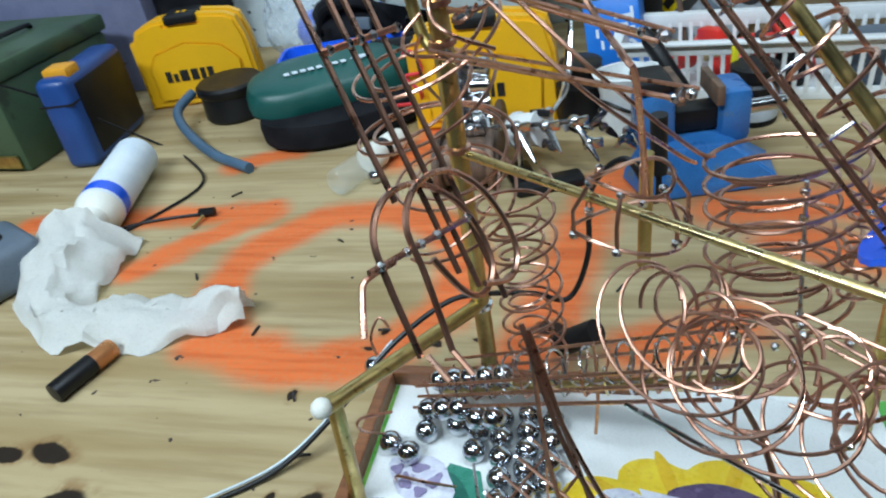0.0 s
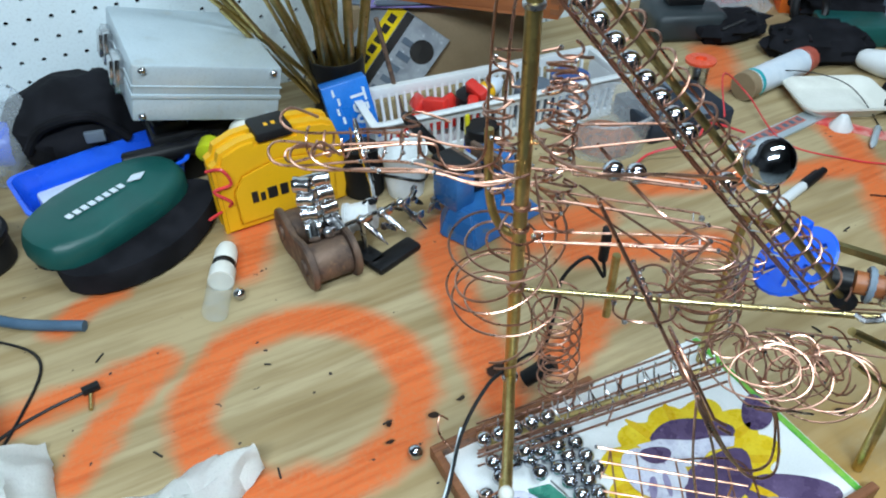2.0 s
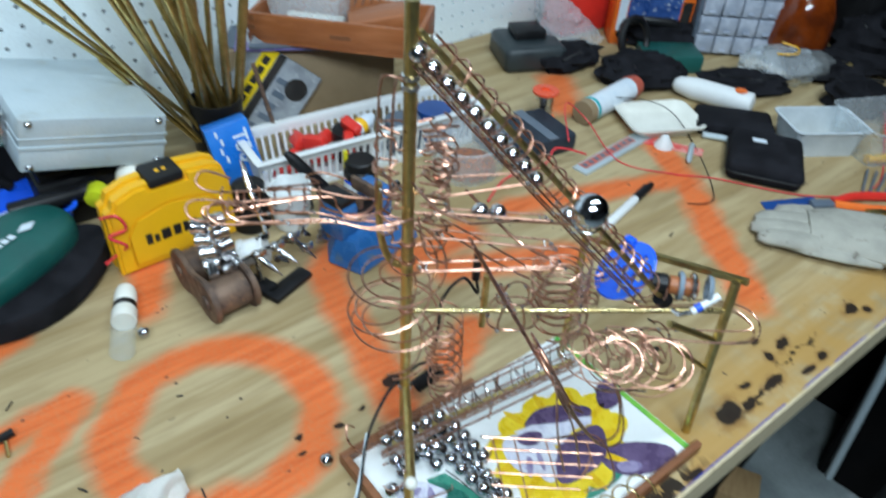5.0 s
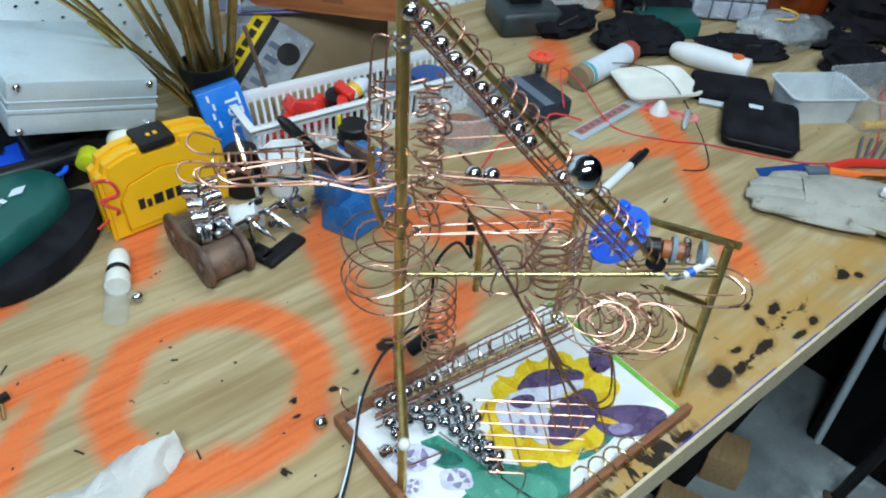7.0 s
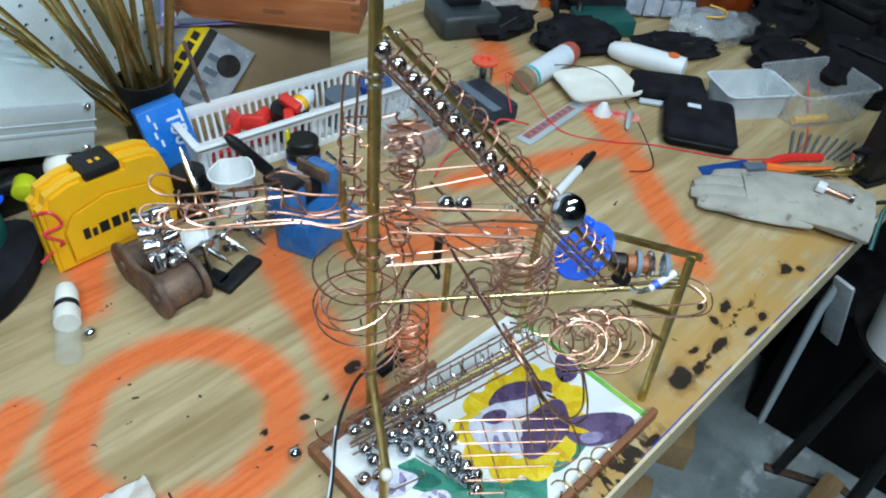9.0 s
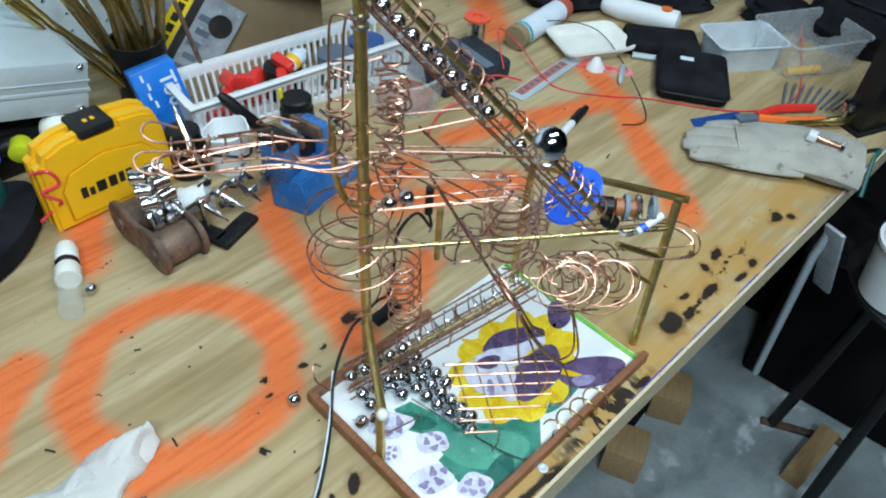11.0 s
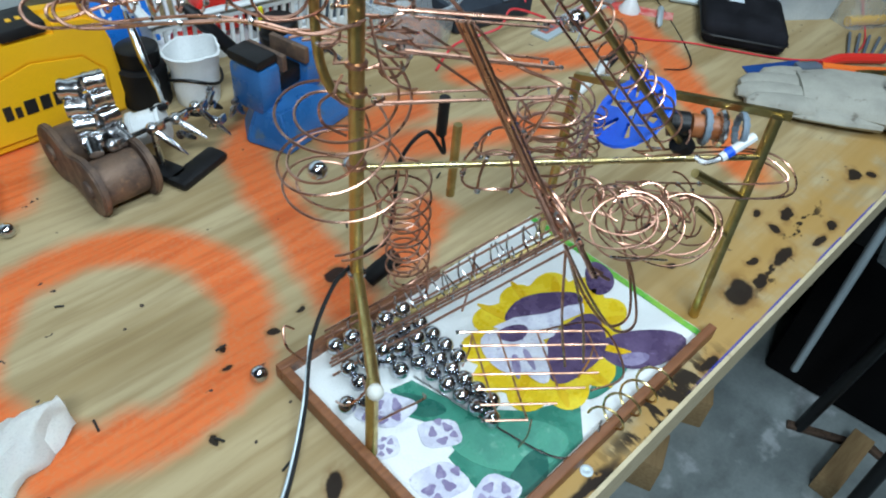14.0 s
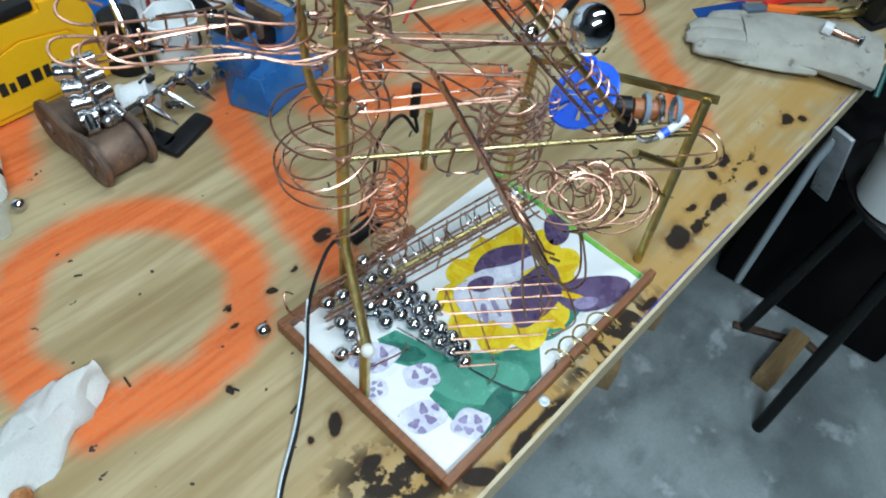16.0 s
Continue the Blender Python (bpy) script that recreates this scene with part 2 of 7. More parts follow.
def plywood():
    """Construction plywood with broad grain, sprayed orange lettering and torch burns near the front edge."""
    m, t, b = nodes_of("sprayed_plywood")
    grain = noise_node(t, 9, 5, (1.1, 13, 1), "Object", 0.6)
    broad = noise_node(t, 4.5, 3, (0.55, 8, 1))
    fine = noise_node(t, 120, 3, (1, 7, 1))
    col = blend(t, ramp(t, broad, 0.38, 0.66), (0.465, 0.365, 0.207), (0.315, 0.222, 0.104))
    col = blend(t, math_node(t, "MULTIPLY", ramp(t, grain, 0.44, 0.66), 0.42), col, (0.235, 0.158, 0.073))
    col = blend(t, math_node(t, "MULTIPLY", ramp(t, fine, 0.55, 0.8), 0.22), col, (0.30, 0.19, 0.085))
    cloud = ramp(t, noise_node(t, 6, 4, (0.6, 1.6, 1)), 0.40, 0.66)
    col = blend(t, math_node(t, "MULTIPLY", cloud, 0.35), col, (0.37, 0.265, 0.128))
    p = Plan(t)
    spray = None
    ring = math_node(t, "ABSOLUTE", math_node(t, "SUBTRACT", p.ellipse(-0.113, 0.510, 0.094, 0.094), 1.0))
    layers = [ramp(t, math_node(t, "MULTIPLY", ring, 0.094), 0.031, 0.009)]
    for ax, ay, bx, by, w in (
        (0.035, 0.425, 0.075, 0.640, 0.034), (0.075, 0.640, 0.165, 0.700, 0.034), (0.165, 0.60, 0.26, 0.605, 0.040),
        (0.20, 0.56, 0.34, 0.50, 0.036), (0.35, 0.615, 0.60, 0.530, 0.032), (0.455, 0.310, 0.60, 0.515, 0.036), (0.60, 0.515, 0.70, 0.70, 0.034),
        (-0.46, 0.592, -0.215, 0.612, 0.026), (-0.30, 0.520, -0.215, 0.612, 0.026), (-0.29, 0.700, -0.215, 0.745, 0.026), (-0.11, 0.700, -0.085, 0.76, 0.036),
        (-0.44, 0.45, -0.40, 0.40, 0.03), (0.10, 0.44, 0.16, 0.47, 0.03), (-0.62, 0.66, -0.55, 0.60, 0.03), (0.62, 0.78, 0.68, 0.86, 0.05), (-0.190, 0.432, -0.14, 0.428, 0.030),
    ):
        layers.append(ramp(t, p.segment(ax, ay, bx, by), w, w * 0.22))
    for lay in layers:
        spray = lay if spray is None else math_node(t, "MAXIMUM", spray, lay)
    speck = ramp(t, noise_node(t, 260, 2), 0.32, 0.62)
    spray = math_node(t, "MULTIPLY", spray, math_node(t, "ADD", math_node(t, "MULTIPLY", speck, 0.20), 0.84), True)
    orange = blend(t, ramp(t, grain, 0.42, 0.66), (0.72, 0.160, 0.042), (0.60, 0.112, 0.026))
    col = blend(t, spray, col, orange)
    # scorched patches along the front edge
    toast = math_node(t, "MULTIPLY", ramp(t, p.segment(-0.10, 0.215, 0.62, 0.232), 0.110, 0.010), ramp(t, noise_node(t, 22, 5), 0.30, 0.56))
    col = blend(t, math_node(t, "MULTIPLY", toast, 0.85), col, (0.42, 0.24, 0.065))
    burn = near = None
    for cx, cy, rx, ry, a in (
        (0.292, 0.231, 0.017, 0.011, 10), (0.318, 0.226, 0.010, 0.004, 20), (0.335, 0.243, 0.006, 0.004, 0), (0.362, 0.229, 0.014, 0.006, 15), (0.392, 0.251, 0.007, 0.005, 0),
        (0.423, 0.253, 0.011, 0.005, 20), (0.399, 0.273, 0.007, 0.004, 0), (0.440, 0.219, 0.008, 0.005, 10), (0.412, 0.214, 0.009, 0.003, 10), (0.539, 0.239, 0.011, 0.006, 10), (0.553, 0.228, 0.006, 0.004, 0),
        (0.205, 0.2075, 0.010, 0.0030, 5), (0.060, 0.2045, 0.016, 0.0025, 0), (0.020, 0.2045, 0.020, 0.0035, 0), (-0.020, 0.2120, 0.012, 0.007, -35), (-0.064, 0.3120, 0.010, 0.006, 50),
        (-0.071, 0.275, 0.010, 0.006, 0), (-0.091, 0.321, 0.003, 0.003, 0),
        (0.045, 0.460, 0.009, 0.006, 30), (0.003, 0.447, 0.004, 0.003, 0), (-0.021, 0.438, 0.004, 0.003, 0), (-0.102, 0.388, 0.004, 0.003, 30), (0.275, 0.284, 0.004, 0.003, 0), (0.30, 0.33, 0.005, 0.004, 0),
        (-0.21, 0.30, 0.016, 0.009, 20), (-0.24, 0.335, 0.014, 0.006, -10), (-0.18, 0.255, 0.012, 0.007, 30), (-0.062, 0.452, 0.0035, 0.003, 0), (-0.068, 0.435, 0.0035, 0.002, 0), (-0.268, 0.331, 0.010, 0.005, 0),
    ):
        d = p.ellipse(cx, cy, rx, ry, a)
        near = d if burn is None else math_node(t, "MINIMUM", near, d)
        burn = near
    halo = math_node(t, "MULTIPLY", ramp(t, near, 2.1, 1.0), ramp(t, noise_node(t, 70, 3), 0.34, 0.60))
    col = blend(t, math_node(t, "MULTIPLY", halo, 0.7), col, (0.20, 0.095, 0.03))
    burn = ramp(t, near, 1.20, 0.88)
    # ragged charring beside the tray
    for cx, cy, rx, ry, a, grain_size, squeeze in ((0.150, 0.2110, 0.075, 0.0120, 0, 120, (1.0, 0.30, 1)), (-0.058, 0.250, 0.056, 0.030, -40, 75, (1, 1, 1)), (0.035, 0.2065, 0.060, 0.0050, 0, 90, (1, 0.5, 1)), (0.385, 0.232, 0.090, 0.012, 8, 60, (0.8, 1.3, 1))):
        ragged = math_node(t, "MULTIPLY", ramp(t, p.ellipse(cx, cy, rx, ry, a), 1.25, 0.55), ramp(t, noise_node(t, grain_size, 3, squeeze), 0.45 if rx < 0.08 else 0.58, 0.52 if rx < 0.08 else 0.64))
        burn = math_node(t, "MAXIMUM", burn, ragged)
    col = blend(t, math_node(t, "MULTIPLY", burn, 0.97), col, (0.012, 0.007, 0.005))
    # flecks of dirt and old pencil-blue line along the edge
    dirt = ramp(t, noise_node(t, 85, 2), 0.735, 0.76)
    col = blend(t, dirt, col, (0.05, 0.035, 0.03))
    sepy = math_node(t, "ABSOLUTE", math_node(t, "SUBTRACT", p.flat_y, 0.2042))
    line = math_node(t, "MULTIPLY", ramp(t, sepy, 0.0013, 0.0005), math_node(t, "MULTIPLY", ramp(t, noise_node(t, 18, 2), 0.40, 0.5), ramp(t, p.x, 0.16, 0.22)))
    col = blend(t, math_node(t, "MULTIPLY", line, 0.85), col, (0.03, 0.05, 0.33))
    link(t, col, b.inputs["Base Color"])
    b.inputs["Roughness"].default_value = 0.62
    b.inputs["Specular IOR Level"].default_value = 0.25
    add_bump(t, b, fine, 0.25, 0.0006)
    return m


PLY = plywood()
CONCRETE = concrete_floor()


# ---- mesh helpers ----
def world_of(ob):
    m = ob.matrix_basis.copy()
    while ob.parent:
        ob = ob.parent
        m = ob.matrix_basis @ m
    return m


def part(name, bm, material, parent=None, label="", at_world=False, smooth=True):
    me = bpy.data.meshes.new(name)
    if at_world and parent:
        bm.transform(world_of(parent).inverted())
    bmesh.ops.recalc_face_normals(bm, faces=bm.faces)
    bm.to_mesh(me)
    bm.free()
    me.materials.append(material)
    if smooth:
        for f in me.polygons:
            f.use_smooth = True
        me.set_sharp_from_angle(angle=radians(38))
    ob = new(name, me)
    if parent:
        ob.parent = parent
    if label:
        ob["label"] = label
    return ob


def thing(name, m, label, category, group="", kind=""):
    ob = new(name)
    ob.empty_display_size = 0.02
    ob.matrix_basis = m
    return tagged(ob, label, category, group, kind)


def box(bm, x, y, z, sx, sy, sz, bevel=0.0, m=None, seg=2):
    """A bevelled block whose base centre is x, y, z."""
    r = bmesh.ops.create_cube(bm, size=1.0)
    vs = r["verts"]
    bmesh.ops.transform(bm, matrix=Matrix.Translation((x, y, z + sz / 2)) @ Matrix.Diagonal((sx, sy, sz, 1)), verts=vs)
    if bevel:
        es = list({e for v in vs for e in v.link_edges})
        g = bmesh.ops.bevel(bm, geom=es, offset=bevel, segments=seg, affect="EDGES", profile=0.5)
        vs = list({v for f in g["faces"] for v in f.verts} | {v for v in vs if v.is_valid})
    if m is not None:
        bmesh.ops.transform(bm, matrix=m, verts=vs)
    return vs


def blk(*a, **k):
    bm = bmesh.new()
    box(bm, *a, **k)
    return bm


def sweep(bm, pts, r, seg=6, closed=False, cap=True):
    """A round wire or tube along points; r may be one number or one a point."""
    pts = [Vector(p) for p in pts]
    n = len(pts)
    rs = r if isinstance(r, (list, tuple)) else [r] * n
    rings, up = [], None
    for k, p in enumerate(pts):
        a = pts[k - 1] if k or closed else p
        c = pts[(k + 1) % n] if k + 1 < n or closed else p
        d = (c - a)
        d = d.normalized() if d.length > 1e-9 else Vector((0, 0, 1))
        if up is None:
            up = d.orthogonal().normalized()
        up = (up - d * up.dot(d))
        up = up.normalized() if up.length > 1e-6 else d.orthogonal().normalized()
        side = d.cross(up)
        rings.append([bm.verts.new(p + (up * math.cos(2 * math.pi * j / seg) + side * math.sin(2 * math.pi * j / seg)) * rs[k]) for j in range(seg)])
    for k in range(n if closed else n - 1):
        a, c = rings[k], rings[(k + 1) % n]
        for j in range(seg):
            bm.faces.new((a[j], a[(j + 1) % seg], c[(j + 1) % seg], c[j]))
    if cap and not closed:
        bm.faces.new(rings[0])
        bm.faces.new(rings[-1])
    return bm


def wire(pts, r, seg=6, closed=False):
    return sweep(bmesh.new(), pts, r, seg, closed)


def curve_points(pts, n=12, closed=False):
    """A smooth line through the given points."""
    P = [Vector(p) for p in pts]
    out, m = [], len(P)
    for k in range(m if closed else m - 1):
        p0 = P[k - 1] if k or closed else P[0]
        p1, p2 = P[k], P[(k + 1) % m]
        p3 = P[(k + 2) % m] if closed or k + 2 < m else P[-1]
        for j in range(n):
            s = j / n
            out.append(0.5 * ((2 * p1) + (p2 - p0) * s + (2 * p0 - 5 * p1 + 4 * p2 - p3) * s * s + (3 * p1 - p0 - 3 * p2 + p3) * s ** 3))
    if not closed:
        out.append(P[-1])
    return out


def helix(base, axis, r0, r1, height, turns, phase=0.0, steps=28, squash=1.0, wobble=0.0, seed=1):
    rnd = random.Random(seed)
    axis = Vector(axis).normalized()
    q = axis.to_track_quat("Z", "Y").to_matrix()
    n = int(turns * steps)
    out = []
    jit = [rnd.uniform(-wobble, wobble) for _ in range(int(turns * 3) + 3)]
    for k in range(n + 1):
        s = k / n
        a = phase + 2 * math.pi * turns * s
        u = s * turns * 3
        w = jit[int(u)] * (1 - u % 1) + jit[int(u) + 1] * (u % 1)
        r = r0 + (r1 - r0) * s + w
        out.append(Vector(base) + q @ Vector((r * math.cos(a), squash * r * math.sin(a), height * s)))
    return out


def lathe(profile, seg=24, m=None):
    bm = bmesh.new()
    rings = []
    for r, z in profile:
        rings.append([bm.verts.new((max(r, 1e-5) * math.cos(2 * math.pi * j / seg), max(r, 1e-5) * math.sin(2 * math.pi * j / seg), z)) for j in range(seg)])
    for a, c in zip(rings, rings[1:]):
        for j in range(seg):
            bm.faces.new((a[j], a[(j + 1) % seg], c[(j + 1) % seg], c[j]))
    bm.faces.new(rings[0])
    bm.faces.new(rings[-1])
    if m is not None:
        bm.transform(m)
    return bm


def along(p, q):
    """The pose whose z axis runs from p to q."""
    p, q = Vector(p), Vector(q)
    return Matrix.Translation(p) @ (q - p).to_track_quat("Z", "Y").to_matrix().to_4x4()


def ball(r, place=(0, 0, 0), sub=3):
    bm = bmesh.new()
    bmesh.ops.create_icosphere(bm, subdivisions=sub, radius=r, matrix=Matrix.Translation(place))
    return bm


def plate(outline, z0, z1, bevel=0.0, holes=()):
    """A flat slab with the given outline."""
    bm = bmesh.new()
    f = bm.faces.new([bm.verts.new((x, y, z0)) for x, y in outline])
    g = bmesh.ops.extrude_face_region(bm, geom=[f])
    bmesh.ops.translate(bm, vec=(0, 0, z1 - z0), verts=[v for v in g["geom"] if isinstance(v, bmesh.types.BMVert)])
    if bevel:
        bmesh.ops.bevel(bm, geom=[e for e in bm.edges if abs(e.verts[0].co.z - e.verts[1].co.z) < 1e-6], offset=bevel, segments=2, affect="EDGES")
    return bm


def rounded(sx, sy, r, n=5):
    out = []
    for cx, cy, a0 in ((sx / 2 - r, sy / 2 - r, 0), (-sx / 2 + r, sy / 2 - r, 90), (-sx / 2 + r, -sy / 2 + r, 180), (sx / 2 - r, -sy / 2 + r, 270)):
        for k in range(n + 1):
            a = radians(a0 + 90 * k / n)
            out.append((cx + r * math.cos(a), cy + r * math.sin(a)))
    return out


def tub(sx, sy, h, r, taper=0.86, wall=0.0015, rim=0.004):
    """An open thin-walled tub with rounded corners and a rolled rim."""
    bm = bmesh.new()
    rows = []
    for sc, z, off in ((taper, 0, 0), (1, h, 0), (1, h, rim), (1, h - 0.002, rim), (1, h - 0.0025, 0.0006), (taper, 0.0, 0.0)):
        rows.append([(x * sc * (1 + 2 * off / sx), y * sc * (1 + 2 * off / sy), z) for x, y in rounded(sx, sy, r)])
    rows = rows[:4]
    rows.insert(0, [(x * 0.985, y * 0.985, z + wall) for x, y, z in rows[0]])
    rows[0], rows[1] = rows[0], rows[1]
    rings = [[bm.verts.new(p) for p in row] for row in rows[1:]]
    n = len(rings[0])
    for a, c in zip(rings, rings[1:]):
        for j in range(n):
            bm.faces.new((a[j], a[(j + 1) % n], c[(j + 1) % n], c[j]))
    bm.faces.new(rings[0])
    return bm


def letters(name, text, size, material, parent, m, depth=0.0003, stretch=1.0):
    c = bpy.data.curves.new(name, "FONT")
    c.body, c.size, c.extrude, c.align_x, c.align_y, c.offset = text, size, depth, "CENTER", "CENTER", 0.0004
    tmp = bpy.data.objects.new(name, c)
    me = bpy.data.meshes.new_from_object(tmp)
    bpy.data.objects.remove(tmp)
    me.materials.append(material)
    ob = new(name, me)
    ob.parent = parent
    ob.matrix_basis = m @ Matrix.Diagonal((stretch, 1, 1, 1))
    return ob


T = 0.900   # bench top

# ---- the room ----
def slab(name, x0, x1, y0, y1, z0, z1, material, label, category):
    bm = blk((x0 + x1) / 2, (y0 + y1) / 2, z0, x1 - x0, y1 - y0, z1 - z0)
    return tagged(part(name, bm, material, smooth=False), label, category, kind="structure")


slab("floor", -2.2, 3.0, -2.4, 1.3, -0.1, 0.0, CONCRETE, "stained grey concrete garage floor", "floor")
# unseen ceiling and walls, added to close the room and shape the bounced light
slab("ceiling", -2.2, 3.0, -2.4, 1.3, 2.45, 2.55, CEILING, "unseen garage ceiling, kept dark to limit bounced light", "ceiling")
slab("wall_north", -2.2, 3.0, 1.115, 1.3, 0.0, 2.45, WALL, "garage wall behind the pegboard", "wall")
slab("wall_south", -2.2, 3.0, -2.55, -2.4, 0.0, 2.45, WALL, "unseen garage wall behind the camera, kept dark to limit bounced light", "wall")
slab("wall_west", -2.35, -2.2, -2.4, 1.3, 0.0, 2.45, WALL, "unseen garage side wall, kept dark to limit bounced light", "wall")
# end wall coloured near-black in place of falling light
slab("wall_east", 3.0, 3.15, -2.4, 1.3, 0.0, 2.45, GLOOM, "far end wall of the garage, its gloom put into a near-black colour", "wall")


def pegboard():
    """Hardboard sheet with real round holes an inch apart."""
    verts, faces = [], []
    P, R, Y, D = 0.0254, 0.0031, 1.090, 0.006
    for i in range(-24, 62):
        for j in range(-10, 26):
            cx, cz = -0.214 + P * i, 1.154 + P * j
            b = len(verts)
            for k in range(8):
                a = math.pi / 4 * k
                s = 1 / max(abs(math.cos(a)), abs(math.sin(a)))
                verts.append((cx + P / 2 * s * math.cos(a), Y, cz + P / 2 * s * math.sin(a)))
            for y in (Y, Y + D):
                for k in range(8):
                    a = math.pi / 4 * k
                    verts.append((cx + R * math.cos(a), y, cz + R * math.sin(a)))
            for k in range(8):
                n = (k + 1) % 8
                faces.append((b + k, b + n, b + 8 + n, b + 8 + k))
                faces.append((b + 8 + k, b + 8 + n, b + 16 + n, b + 16 + k))
    me = bpy.data.meshes.new("pegboard")
    me.from_pydata(verts, [], faces)
    me.materials.append(PEG)
    ob = tagged(new("wall_pegboard", me), "white perforated hardboard pegboard behind the bench", "pegboard", kind="structure")
    # sheet added behind the board so the holes read as shaded
    part("backing", blk(0.25, 1.106, 0.86, 2.2, 0.012, 1.0), HOLE_SHADE, ob, "near-black sheet that paints the shade behind the holes", smooth=False)
    return ob


pegboard()


def workbench():
    b = thing("workbench", pose(0, 0, 0.0), "plywood workbench with sprayed orange letters and burnt front edge", "workbench")
    part("top", blk(0.3, 0.64575, 0.881, 3.0, 0.8845, 0.019, bevel=0.0012), PLY, b, "scorched plywood sheet with orange spray paint", True, False)
    part("edge_strip", blk(0.3, 0.2019, 0.8600, 3.0, 0.0032, 0.0388), surface("pale_ply_edge", (0.62, 0.52, 0.34), (0.54, 0.44, 0.27), 0.6, 0, 20, 300, 0.3, 0.0006, (0.44, 0.34, 0.20), (3, 1, 20)), b, "pale sawn plywood edge", True, False)
    part("front_rail", blk(0.3, 0.245, 0.795, 2.96, 0.038, 0.086, bevel=0.002), PINE, b, "raw pine rail", True, False)
    part("back_rail", blk(0.3, 1.045, 0.795, 2.96, 0.038, 0.086, bevel=0.002), PINE, b, "raw pine rail", True, False)
    for x, y in ((-1.1, 0.30), (-1.1, 1.0), (0.42, 1.0), (1.7, 0.30), (1.7, 1.0)):
        part("leg", blk(x, y, 0.0, 0.088, 0.088, 0.795, bevel=0.003), PINE, b, "", True, False)
    return b


workbench()


# ---- the marble machine ----
MACHINE = thing("marble_machine", pose(0.09, 0.31, T), "handmade copper wire and brass marble machine on a picture tray", "marble machine")


def mpart(name, bm, material, label="", parent=None):
    return part(name, bm, material, parent or MACHINE, label, True)


TX0, TX1, TY0, TY1 = -0.046, 0.228, 0.220, 0.407   # tray outline


def picture_tray():
    """Shallow framed tray with a printed flower under the machine."""
    t = thing("picture_tray", pose(0.09, 0.31, T), "shallow wood-rimmed tray with a printed pansy and sunflower picture", "tray")
    w, h = 0.007, 0.0135
    part("base", blk((TX0 + TX1) / 2, (TY0 + TY1) / 2, T + 0.0003, TX1 - TX0 - 0.006, TY1 - TY0 - 0.006, 0.003), PAPER, t, "white glossy printed base", True, False)
    for n, x, y, sx, sy in (
        ("front_rim", (TX0 + TX1) / 2, TY0 + w / 2, TX1 - TX0, w), ("side_rim", TX0 + w / 2, (TY0 + TY1) / 2 + 0.0, w, TY1 - TY0 - 2 * w),
        ("back_rim", 0.03, TY1 - w / 2, 0.152, w),
    ):
        part(n, blk(x, y, T + 0.0002, sx, sy, h, bevel=0.0012), RIM_WOOD, t, "reddish stained wood rim", True, False)
    z = T + 0.0035

    def flat(name, pts, mat, lift, label=""):
        bm = bmesh.new()
        bm.faces.new([bm.verts.new((x, y, z + lift)) for x, y in pts])
        g = bmesh.ops.extrude_face_region(bm, geom=list(bm.faces))
        bmesh.ops.translate(bm, vec=(0, 0, 0.0002), verts=[v for v in g["geom"] if isinstance(v, bmesh.types.BMVert)])
        part(name, bm, mat, t, label, True, False)

    def blob(cx, cy, rx, ry, a=0.0, n=22, wav=0.06, ph=0.0, k=3):
        c, s = math.cos(radians(a)), math.sin(radians(a))
        out = []
        for i in range(n):
            u = 2 * math.pi * i / n
            r = 1 + wav * math.sin(k * u + ph)
            x, y = rx * r * math.cos(u), ry * r * math.sin(u)
            out.append((cx + c * x - s * y, cy + s * x + c * y))
        return out

    cx, cy = 0.127, 0.303
    petals = []
    for i in range(96):
        u = 2 * math.pi * i / 96
        r = 0.069 * (0.82 + 0.18 * abs(math.sin(5.5 * u + 0.3)) ** 0.7) * (1 + 0.05 * math.sin(2 * u + 1.0) + 0.03 * math.sin(3.3 * u))
        petals.append((cx + 1.06 * r * math.cos(u), cy + 0.86 * r * math.sin(u)))
    flat("leaf_print", [(0.005, 0.345), (0.022, 0.341), (0.034, 0.300), (0.060, 0.275), (0.092, 0.256), (0.096, 0.248), (0.076, 0.230), (0.002, 0.229), (-0.003, 0.252), (-0.001, 0.281), (0.014, 0.283), (0.015, 0.294), (-0.001, 0.322)], LEAF, 0.0, "printed green leaves")
    flat("leaf_print", blob(0.037, 0.262, 0.040, 0.020, -42, wav=0.05), LEAF_PALE, 0.0003, "printed paler green leaf")
    flat("leaf_print", blob(0.030, 0.238, 0.020, 0.010, 10, wav=0.08), LEAF_DARK, 0.0004, "printed dark green leaf")
    flat("leaf_print", blob(0.012, 0.322, 0.018, 0.008, -60, wav=0.08), LEAF_DARK, 0.0004, "printed dark green leaf")
    flat("leaf_print", blob(0.135, 0.250, 0.030, 0.006, 4, wav=0.05), LEAF, 0.0002, "printed green leaf edge")
    flat("petal_print", blob(0.174, 0.2495, 0.036, 0.0175, -28, ph=1), PANSY, 0.0006, "printed purple petal")
    flat("petal_print", blob(0.160, 0.2475, 0.012, 0.006, -28, ph=1), MAUVE, 0.0009, "printed lilac petal heart")
    flat("petal_print", blob(0.207, 0.316, 0.019, 0.012, 40), PANSY, 0.0008, "printed purple petal")
    flat("flower_print", petals, PETAL, 0.0005, "printed yellow sunflower petals")
    for k in range(11):
        u = 2 * math.pi * (k + 0.2) / 11
        flat("petal_shade_print", blob(cx + 0.053 * math.cos(u), cy + 0.044 * math.sin(u), 0.016, 0.0035, math.degrees(u), 14, 0.1), PETAL_DEEP, 0.0008, "printed deeper yellow petal fold")
    flat("pansy_print", blob(0.146, 0.3235, 0.034, 0.0155, -22, 26, 0.05, 0.5, 4), PANSY, 0.0015, "printed purple upper petals")
